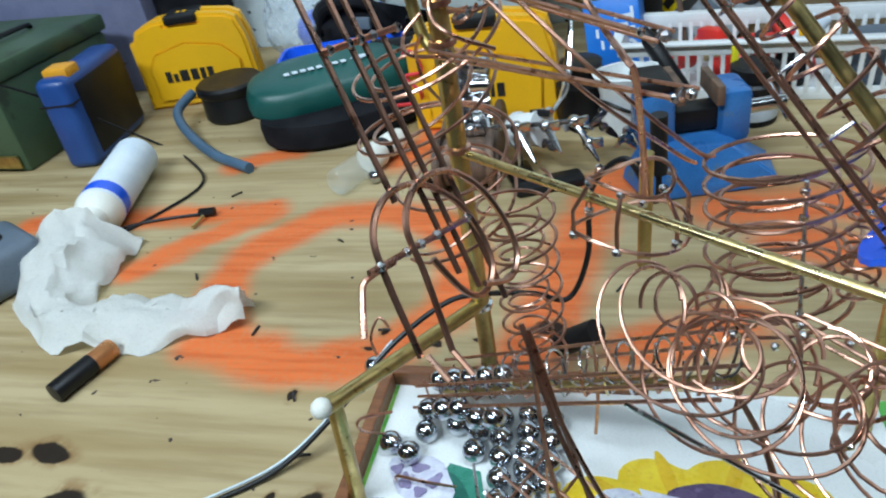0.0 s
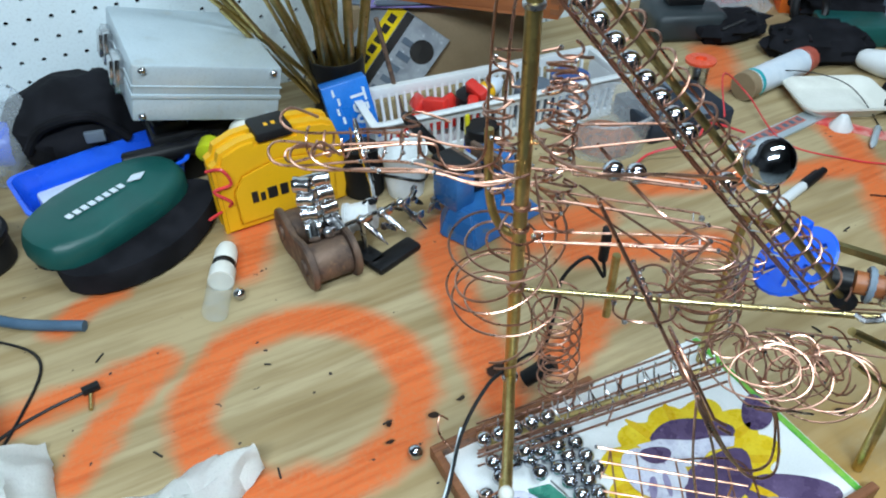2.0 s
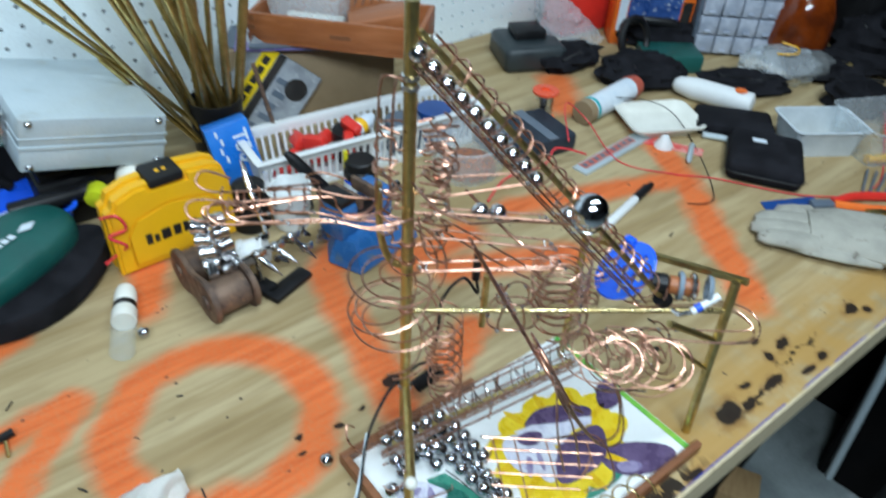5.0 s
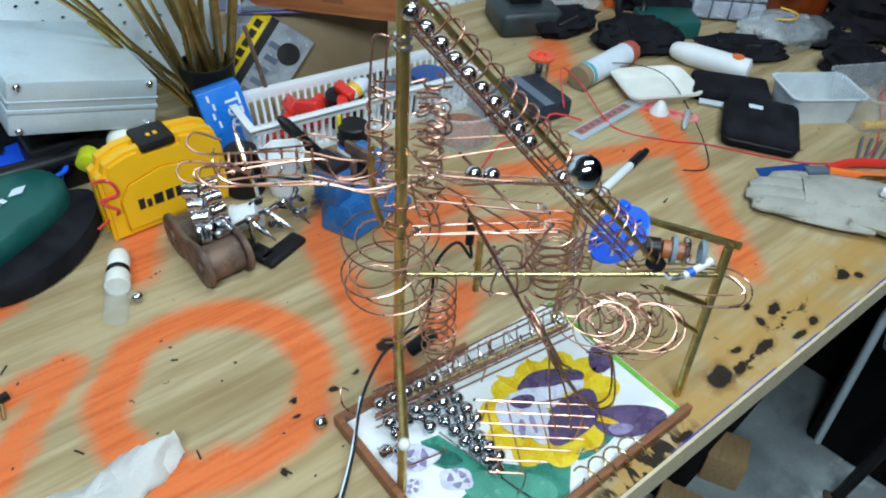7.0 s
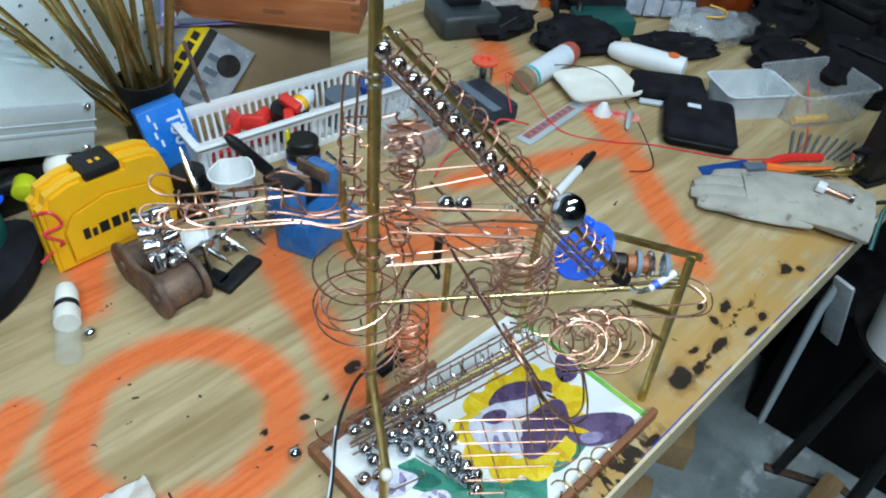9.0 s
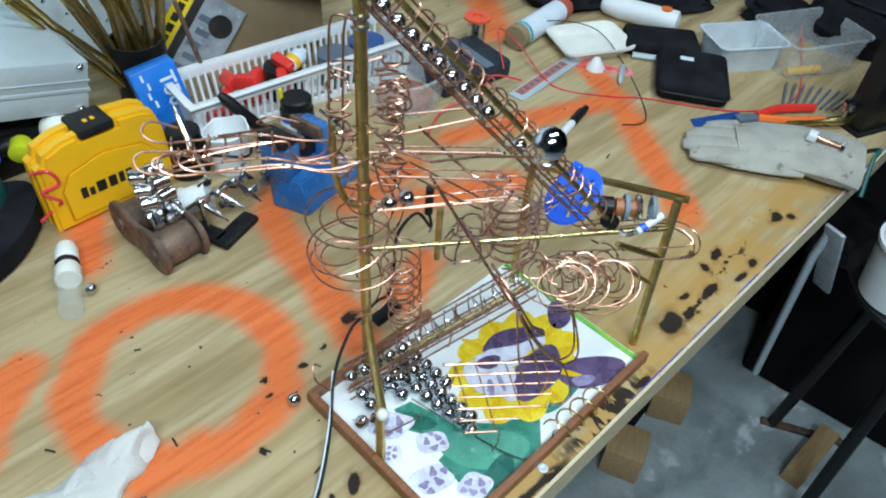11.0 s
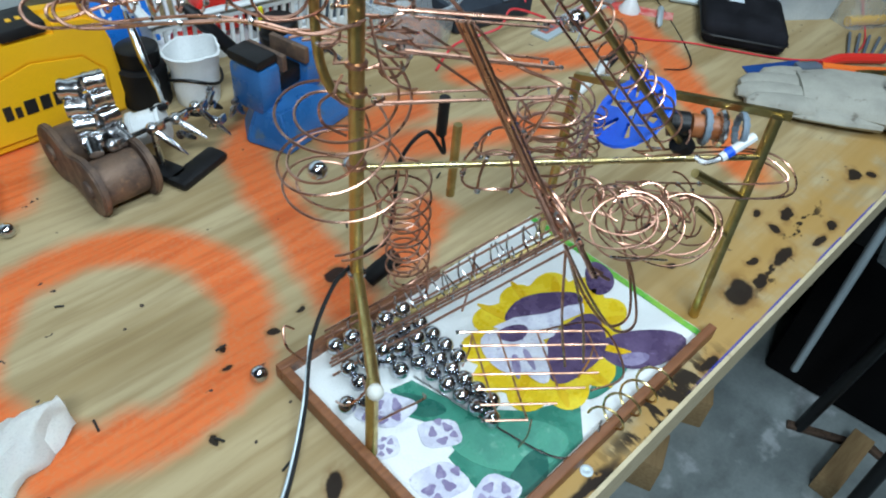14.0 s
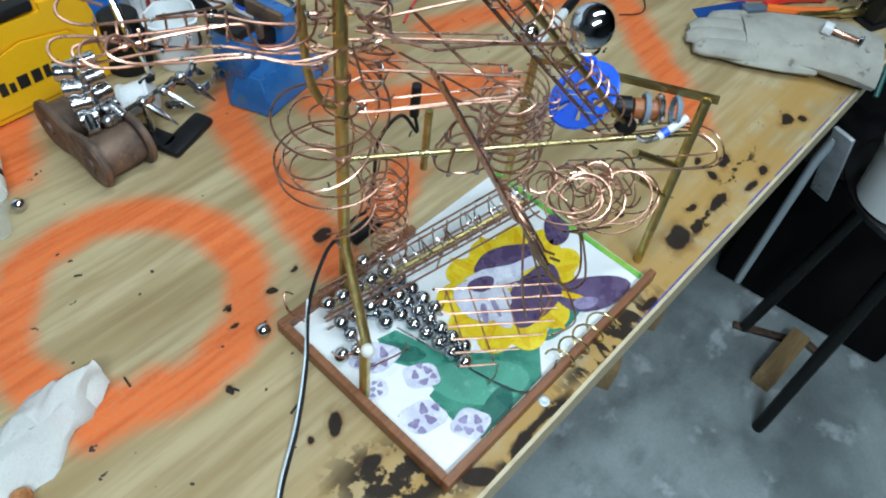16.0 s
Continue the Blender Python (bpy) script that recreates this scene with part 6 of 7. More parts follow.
def basket_load():
    rnd = random.Random(5)
    M = pose(0.258, 0.830, T, 0, 0, -6)
    for k in range(9):
        p = M @ Vector((-0.13 + 0.016 * k, -0.020 + 0.02 * (k % 3), 0.010 + 0.012 * (k % 4)))
        c = thing("red_clip", Matrix.Translation(p) @ pose(0, 0, 0, 20 * (k % 3), 10, 40 * k), "red plastic clip in the basket", "clip", "red clips in the basket")
        part("body", blk(0, 0, 0, 0.034, 0.015, 0.020, bevel=0.004), RED, c)
    for k, (x, y, mat, lab) in enumerate(((-0.02, 0.004, BLACK, "black plastic roll in the basket"), (0.06, -0.004, GREY_HAMMER, "dark grey roll in the basket"), (0.118, 0.004, NAVY, "navy jar in the basket"))):
        p = M @ Vector((x, y, 0.004))
        c = thing("tape_roll", Matrix.Translation(p), lab, "roll")
        part("body", lathe([(0.010, 0), (0.026, 0.001), (0.026, 0.045), (0.010, 0.046)], 24), mat, c)
    t = thing("screwdriver", along((0.155, 0.885, T + 0.02), (0.125, 0.905, T + 0.20)), "long dark screwdriver leaning out of the basket", "screwdriver")
    part("shaft", lathe([(0.003, 0), (0.003, 0.13), (0.001, 0.131)], 10), RUST, t)
    g = thing("grease_tube", along((0.235, 0.822, T + 0.052), (0.275, 0.834, T + 0.060)), "small yellow and white printed tube", "tube")
    part("body", lathe([(0.004, 0), (0.011, 0.004), (0.012, 0.030), (0.003, 0.044)], 16), LABEL_WHITE, g)
    part("stripe", lathe([(0.0118, 0.010), (0.0122, 0.011), (0.0124, 0.018), (0.0120, 0.019)], 16), YELLOW, g)
    j = thing("paint_jar", pose(0.203, 0.757, T, 0, 0, 20), "dark squat jar with a white, blue and yellow label", "jar")
    part("glass", lathe([(0.019, 0), (0.022, 0.002), (0.022, 0.036), (0.018, 0.040)], 24), BLACK, j)
    part("label", lathe([(0.0221, 0.006), (0.0224, 0.007), (0.0224, 0.022), (0.0221, 0.023)], 24), LABEL_WHITE, j, "white paper label")
    part("blue_band", lathe([(0.0222, 0.023), (0.0225, 0.0235), (0.0225, 0.027), (0.0222, 0.0275)], 24), BLUE_PLASTIC, j, "blue printed band")
    part("lid", lathe([(0.0185, 0.0402), (0.0205, 0.041), (0.0205, 0.051), (0.018, 0.053), (0.001, 0.0532)], 24), BLACK, j)
    part("tag", blk(-0.012, 0.014, 0.040, 0.006, 0.004, 0.026, bevel=0.001), surface("yellow_tag", (0.75, 0.66, 0.02), (0.7, 0.6, 0.02), 0.4), j, "yellow plastic tag")
    b = thing("plastic_bowl", pose(0.362, 0.722, T), "clear round plastic tub of small parts", "tub")
    part("wall", tub(0.118, 0.105, 0.055, 0.050), CLEAR, b)
    part("parts_heap", lathe([(0.040, 0.002), (0.038, 0.012), (0.02, 0.018), (0.001, 0.020)], 18), surface("mixed_orange_parts", (0.5, 0.16, 0.06), (0.20, 0.12, 0.10), 0.5, 0, 140, 500, 0.8, 0.004), b)


basket_load()


def paper_stack():
    """Packages, folders and boxes heaped behind the basket under the cedar box."""
    s = thing("cardboard_box", pose(0.270, 1.000, T, 0, 0, -20), "brown cardboard box behind the basket", "box")
    part("carton", blk(0, 0, 0, 0.25, 0.070, 0.120, bevel=0.002), CARDBOARD, s)
    part("label", blk(-0.06, -0.0355, 0.085, 0.040, 0.0008, 0.020), INK, s, "dark printed frame", smooth=False)
    part("label_window", blk(-0.06, -0.0363, 0.088, 0.033, 0.0008, 0.014), CARDBOARD, s, smooth=False)
    for k, (mat, lab, z, a, sx) in enumerate(((GREY_HAMMER, "dark grey printed card folder", 0.1203, -14, 0.27), (PURPLE, "violet card folder, slightly bent", 0.1228, -6, 0.24), (LABEL_WHITE, "white printed paper leaflet", 0.1253, -20, 0.22), (GREY_HAMMER, "dark grey printed magazine", 0.1278, -3, 0.20))):
        f = thing("folder", pose(0.280, 0.985, T + z, 0, 0, a - 22), lab, "folder", "stack of paper")
        part("sheet_block", blk(0, 0, 0, sx, 0.095, 0.0022), mat, f, smooth=False)
    lean = pose(0.270, 1.000, T, 0, 0, -20) @ Matrix.Translation((-0.085, -0.046, 0.062)) @ Matrix.Rotation(radians(82), 4, "X") @ Matrix.Rotation(radians(-38), 4, "Z")
    y = thing("hacksaw_pack", lean, "white, yellow and black carded tool package leaning on the carton", "package")
    part("card", blk(0.012, 0, -0.003, 0.115, 0.130, 0.003, bevel=0.0005), surface("grey_printed_card", (0.34, 0.37, 0.40), (0.22, 0.24, 0.27), 0.4, 0, 40, 400, 0.05, 0.0001, (0.62, 0.66, 0.70)), y, smooth=False)
    part("yellow_stripe", blk(-0.014, 0, 0.0002, 0.022, 0.129, 0.0006), surface("yellow_card", (0.85, 0.62, 0.01), (0.8, 0.55, 0.01), 0.35), y, "yellow printed stripe", smooth=False)
    part("black_stripe", blk(0.004, 0, 0.0002, 0.012, 0.129, 0.0006), INK, y, "black printed stripe", smooth=False)
    for k in range(7):
        part("print_bar", blk(-0.014, -0.054 + 0.0165 * k, 0.0009, 0.010, 0.012, 0.0004), INK, y, "black print bar", smooth=False)
    for k in range(5):
        part("print_bar", blk(0.024 + 0.004 * (k % 2), -0.050 + 0.020 * k, 0.0003, 0.020, 0.009, 0.0005), GREY_HAMMER, y, "grey print bar", smooth=False)
    part("blade_picture", lathe([(0.001, 0), (0.017, 0), (0.017, 0.0008), (0.001, 0.0009)], 24, Matrix.Translation((0.046, 0.030, 0.0003))), INK, y, "black printed disc")
    c = thing("cedar_box", pose(0.302, 0.948, T + 0.1302, 0, 0, -48), "open reddish cedar wood cigar box", "box")
    W, D, H = 0.250, 0.105, 0.038
    part("floor", blk(0, 0, 0, W, D, 0.004), BOX_WOOD, c, smooth=False)
    for s in (-1, 1):
        part("long_side", blk(0, s * (D / 2 - 0.003), 0.004, W, 0.006, H, bevel=0.0008), BOX_WOOD, c)
        part("short_side", blk(s * (W / 2 - 0.003), 0, 0.004, 0.006, D - 0.0125, H, bevel=0.0008), BOX_WOOD, c)
    for k in range(3):
        for s in (-1, 1):
            part("finger_joint", blk(s * (W / 2 - 0.005), -D / 2 - 0.0002, 0.006 + 0.013 * k, 0.012, 0.001, 0.007), RIM_WOOD, c, smooth=False)
    part("burnt_mark", blk(0.01, -D / 2 - 0.0003, 0.017, 0.030, 0.0008, 0.006), RIM_WOOD, c, "faint stamped mark", smooth=False)
    t = thing("clear_tub", pose(0.270, 0.985, T + 0.1345, 0, 0, -48), "clear plastic tub of screws in the cedar box", "tub")
    part("wall", tub(0.11, 0.085, 0.062, 0.014), CLEAR, t)
    part("contents", blk(0, 0, 0.002, 0.09, 0.06, 0.014, bevel=0.005), CREAM, t)
    w = thing("wood_block", pose(0.345, 0.915, T + 0.1345, 0, -10, -30), "dark red wooden block with screws", "block")
    part("body", blk(0, 0, 0.008, 0.085, 0.060, 0.028, bevel=0.003), BOX_WOOD, w)
    for k in range(6):
        part("screw", wire([(-0.03 + 0.012 * k, 0.01, 0.046), (-0.026 + 0.012 * k, 0.004, 0.056)], 0.0018, 6), CHROME, w)


paper_stack()


def black_adapter():
    b = thing("folding_case", pose(0.475, 0.725, T, 0, 0, -8), "dark navy folded tool wallet with a grey strap", "wallet")
    part("body", blk(0, 0, 0, 0.125, 0.095, 0.030, bevel=0.006), surface("dark_navy_fabric", (0.012, 0.018, 0.03), (0.02, 0.03, 0.045), 0.6, 0, 30, 900, 0.4, 0.0005), b)
    part("strap", blk(0.018, 0, 0.0302, 0.016, 0.096, 0.0015), GREY_HAMMER, b)
    s = thing("solder_spool", pose(0.560, 0.772, T), "solder spool with a red flange", "spool")
    part("core", lathe([(0.014, 0.003), (0.014, 0.045)], 24), SOLDER, s, "coiled bright solder")
    part("flange", lathe([(0.004, 0.045), (0.021, 0.0455), (0.021, 0.049), (0.008, 0.050), (0.007, 0.046)], 28), surface("red_orange_flange", (0.8, 0.09, 0.03), (0.75, 0.08, 0.03), 0.35), s, "red flange")
    part("flange", lathe([(0.004, 0), (0.020, 0), (0.020, 0.003), (0.004, 0.003)], 28), ORANGE, s)
    r = thing("steel_rule", pose(0.575, 0.632, T, 0, 0, 6), "steel rule with red painted numerals strip", "ruler")
    part("blade", blk(0, 0, 0, 0.170, 0.026, 0.0035, bevel=0.0006), ALU, r)
    part("red_strip", blk(-0.012, 0.003, 0.0036, 0.125, 0.014, 0.0006), surface("worn_red_paint", (0.55, 0.10, 0.07), (0.42, 0.20, 0.17), 0.5, 0, 90, 500, 0.1, 0.0002), r, smooth=False)
    for k in range(9):
        part("mark", blk(-0.068 + 0.014 * k, 0.003, 0.0043, 0.007, 0.008, 0.0004), GREY_HAMMER, r, smooth=False)
    m = thing("marker_pen", along((0.414, 0.506, T + 0.006), (0.549, 0.538, T + 0.006)), "white felt marker with a black cap", "marker")
    part("barrel", lathe([(0.004, 0), (0.0055, 0.003), (0.0060, 0.020), (0.0060, 0.082), (0.0052, 0.086)], 18), WHITE, m)
    part("cap", lathe([(0.0056, 0.086), (0.0060, 0.087), (0.0056, 0.120), (0.0046, 0.134), (0.001, 0.1365)], 18), BLACK, m, "black cap")
    part("pocket_clip", wire([(0.0065, 0, 0.095), (0.0068, 0, 0.128)], 0.0012, 6), BLACK, m)
    for k in range(5):
        bm = blk(0, 0, 0, 0.004, 0.0008, 0.008)
        bm.transform(Matrix.Rotation(radians(200), 4, "Z") @ Matrix.Translation((0, 0.0059, 0.028 + 0.0095 * k)))
        part("label_bar", bm, INK, m, "dark print bar", smooth=False)


black_adapter()


def foam_tray():
    t = thing("foam_tray", pose(0.700, 0.650, T, 0, 0, -26), "cream coloured foam food tray", "tray")
    bm = bmesh.new()
    rows = []
    for sx, sy, z in ((0.088, 0.060, 0.006), (0.100, 0.074, 0.008), (0.118, 0.090, 0.018), (0.126, 0.098, 0.019), (0.126, 0.098, 0.016), (0.112, 0.086, 0.010), (0.098, 0.072, 0.0)):
        rows.append([bm.verts.new((x, y, z)) for x, y in rounded(sx, sy, 0.018)])
    for a, c in zip(rows, rows[1:]):
        for j in range(len(a)):
            bm.faces.new((a[j], a[(j + 1) % len(a)], c[(j + 1) % len(a)], c[j]))
    bm.faces.new(rows[0]), bm.faces.new(rows[-1])
    part("body", bm, CREAM, t)
    b = thing("caulk_tube", along((0.598, 0.722, T + 0.020), (0.768, 0.745, T + 0.020)), "white printed caulk tube with an orange nozzle end", "tube")
    part("barrel", lathe([(0.015, 0), (0.0195, 0.001), (0.0195, 0.128), (0.017, 0.130)], 26), LABEL_WHITE, b)
    part("band", lathe([(0.0190, 0.016), (0.0199, 0.017), (0.0199, 0.023), (0.0190, 0.024)], 26), surface("teal_print", (0.02, 0.35, 0.38), (0.03, 0.4, 0.42), 0.4), b, "teal printed band")
    part("bottom_cap", lathe([(0.0192, -0.001), (0.0202, 0.0), (0.0202, 0.014), (0.019, 0.015)], 26), CARDBOARD, b, "brown end")
    part("nozzle_cap", lathe([(0.0195, 0.130), (0.0203, 0.131), (0.018, 0.150), (0.010, 0.156), (0.005, 0.172)], 24), surface("dull_red", (0.5, 0.10, 0.06), (0.42, 0.09, 0.06), 0.5), b, "dull red end cap")
    c = thing("squeeze_bottle", along((0.862, 0.585, T + 0.019), (0.815, 0.715, T + 0.019)), "white squeeze bottle with a small round label lying down", "bottle")
    part("body", lathe([(0.010, 0), (0.0185, 0.004), (0.0190, 0.100), (0.014, 0.128), (0.008, 0.135), (0.001, 0.136)], 24), WHITE, c)
    bm = lathe([(0.001, 0), (0.010, 0), (0.010, 0.0012), (0.001, 0.0013)], 18, Matrix.Translation((0, 0.0178, 0.025)) @ Matrix.Rotation(radians(-90), 4, "X"))
    part("label", bm, ORANGE, c, "small orange label")
    k = thing("caution_card", pose(0.690, 0.612, T, 0, 0, -60), "red and white printed card", "card")
    part("card", blk(0, -0.030, 0, 0.10, 0.022, 0.0015), surface("red_card", (0.68, 0.05, 0.05), (0.75, 0.35, 0.3), 0.4, 0, 60), k, smooth=False)
    n = thing("white_funnel", pose(0.655, 0.602, T), "small white plastic cone", "cone")
    part("body", lathe([(0.015, 0), (0.0145, 0.003), (0.005, 0.018), (0.001, 0.019)], 20), WHITE, n)


foam_tray()


def right_pouches():
    p = thing("meter_pouch", pose(0.730, 0.478, T, 0, 0, -58), "black zipped meter pouch with a small tag", "pouch")
    part("body", blk(0, 0, 0, 0.105, 0.120, 0.032, bevel=0.012, seg=3), BLACK_CLOTH, p)
    part("zip", wire([(x, y, 0.016) for x, y in rounded(0.107, 0.122, 0.014)], 0.0016, 5, True), BLACK, p)
    part("tag", blk(-0.012, 0.020, 0.0322, 0.020, 0.011, 0.0006), LABEL_WHITE, p, "pale woven tag", smooth=False)
    q = thing("black_wallet", pose(0.795, 0.575, T, 0, 0, -50), "black folded pouch with loose straps", "pouch")
    part("body", blk(0, 0, 0, 0.120, 0.075, 0.022, bevel=0.008), BLACK_CLOTH, q)
    part("silver_pen", wire([(-0.05, -0.045, 0.006), (0.03, -0.052, 0.006)], 0.005, 8), ALU, q)
    t = thing("white_tub", pose(0.860, 0.470, T, 0, 0, -32), "frosted white plastic tub", "tub")
    part("wall", tub(0.115, 0.080, 0.045, 0.012), surface("frosted_plastic", (0.62, 0.68, 0.72), (0.52, 0.58, 0.62), 0.35), t)
    u = thing("clear_tub", pose(0.945, 0.400, T, 0, 0, -25), "clear plastic tub with a yellow screwdriver inside", "tub")
    part("wall", tub(0.150, 0.110, 0.060, 0.016), CLEAR, u)
    part("yellow_handle", wire([(-0.06, -0.035, 0.008), (0.0, -0.040, 0.008)], 0.007, 10), YELLOW, u, "yellow handle")
    e = thing("silver_pen", along((0.640, 0.545, T + 0.005), (0.690, 0.575, T + 0.005)), "slim silver pen lying on the bench", "pen")
    part("barrel", lathe([(0.001, 0), (0.004, 0.008), (0.0045, 0.055), (0.003, 0.058)], 12), ALU, e)


right_pouches()


def glove():
    """Stiff work glove lying palm down: fingers, thumb and cuff."""
    g = thing("work_glove", pose(0.640, 0.302, T, 0, 0, -9), "grey suede work glove lying flat near the bench edge", "glove")

    def lobe(name, pts, rads, flat=0.42):
        bm = bmesh.new()
        pts = [Vector(p) for p in pts]
        n, seg = len(pts), 14
        rings = []
        for k, p in enumerate(pts):
            d = (pts[min(n - 1, k + 1)] - pts[max(0, k - 1)]).normalized()
            s = Vector((-d.y, d.x, 0)).normalized()
            rings.append([])
            for j in range(seg):
                u = 2 * math.pi * j / seg
                r = rads[k] * (1 + 0.08 * noise.noise(Vector((p.x * 60 + j, p.y * 60, k))))
                q = p + s * r * math.cos(u) + Vector((0, 0, flat * r * math.sin(u)))
                q.z = max(q.z, 0.0005)
                rings[-1].append(bm.verts.new(q))
        for a, c in zip(rings, rings[1:]):
            for j in range(seg):
                bm.faces.new((a[j], a[(j + 1) % seg], c[(j + 1) % seg], c[j]))
        bm.faces.new(rings[0]), bm.faces.new(rings[-1])
        part(name, bm, LEATHER, g)

    lobe("palm", [(0.075, -0.085, 0.018), (0.058, -0.055, 0.020), (0.035, -0.018, 0.019), (0.005, 0.020, 0.016), (-0.02, 0.045, 0.012)], [0.056, 0.056, 0.053, 0.050, 0.040], 0.34)
    for x0, y0, x1, y1 in ((-0.040, 0.012, -0.090, 0.062), (-0.026, 0.030, -0.080, 0.082), (-0.010, 0.048, -0.062, 0.092), (0.008, 0.060, -0.030, 0.088)):
        lobe("finger", [(x0, y0, 0.013), ((x0 + x1) / 2, (y0 + y1) / 2, 0.013), (x0 * 0.15 + x1 * 0.85, y0 * 0.15 + y1 * 0.85, 0.011), (x1, y1, 0.008)], [0.0190, 0.0180, 0.0155, 0.008], 0.50)
    lobe("thumb", [(0.010, -0.036, 0.012), (-0.022, -0.012, 0.012), (-0.052, 0.016, 0.010), (-0.070, 0.034, 0.007)], [0.026, 0.022, 0.016, 0.007], 0.38)
    part("cuff_band", wire(curve_points([(0.030, -0.118, 0.008), (0.060, -0.100, 0.040), (0.090, -0.092, 0.042), (0.126, -0.066, 0.010)], 6), 0.003, 8), GREEN_VINYL, g, "dark green cuff binding")


glove()


def torch_and_cutters():
    t = thing("gas_torch", along((0.818, 0.262, T + 0.012), (0.725, 0.318, T + 0.014)), "brass pencil torch with a valve knob", "torch")
    part("pipe", lathe([(0.006, 0), (0.007, 0.002), (0.007, 0.040), (0.004, 0.045), (0.004, 0.085), (0.005, 0.088), (0.005, 0.110)], 14), BRASS, t)
    part("knob", lathe([(0.003, 0), (0.003, 0.014), (0.009, 0.016), (0.009, 0.026), (0.003, 0.027)], 14, Matrix.Translation((0, 0.004, 0.020)) @ Matrix.Rotation(radians(-90), 4, "X")), CHROME, t)
    c = thing("pliers", pose(0.752, 0.338, T, 0, 0, -34), "wire cutters with red and orange handles", "pliers")
    part("jaw", blk(-0.055, 0.0, 0.002, 0.034, 0.016, 0.008, bevel=0.002), GREY_HAMMER, c)
    part("handle", wire(curve_points([(-0.040, 0.002, 0.007), (0.0, 0.016, 0.008), (0.060, 0.014, 0.008)], 6), 0.0065, 8), RED, c, "red grip")
    part("handle", wire(curve_points([(-0.040, -0.002, 0.007), (0.0, -0.014, 0.008), (0.055, -0.020, 0.008)], 6), 0.0065, 8), ORANGE, c, "orange grip")
    b = thing("putty_knife", pose(0.668, 0.402, T, 0, 0, -24), "blue-grey steel putty blade", "blade")
    part("blade", plate([(-0.035, -0.012), (0.04, -0.016), (0.055, 0.010), (-0.030, 0.012)], 0.0, 0.0016), NAVY, b, smooth=False)
    for k in range(9):
        p = Vector((0.786 + 0.006 * k, 0.352 - 0.007 * k, T + 0.004))
        w = thing("drill_bit", along(p, p + Vector((0.066, 0.026 - 0.004 * k, 0.001))), "thin dark drill bit", "drill bit", "loose drill bits")
        part("shank", lathe([(0.0018, 0), (0.0020, 0.070), (0.0005, 0.074)], 8), GREY_HAMMER, w)
    k = thing("copper_fitting", along((0.680, 0.235, T + 0.042), (0.672, 0.275, T + 0.044)), "small copper pipe with a white tag on the glove", "pipe")
    part("pipe", lathe([(0.003, 0), (0.0035, 0.001), (0.0035, 0.030), (0.005, 0.031), (0.005, 0.040)], 12), COPPER, k)
    part("nut", lathe([(0.003, -0.006), (0.008, -0.005), (0.008, 0.0), (0.003, 0.001)], 8), CHROME, k)
    part("tag", blk(0, 0, 0.030, 0.016, 0.010, 0.012, bevel=0.002), WHITE, k)


torch_and_cutters()


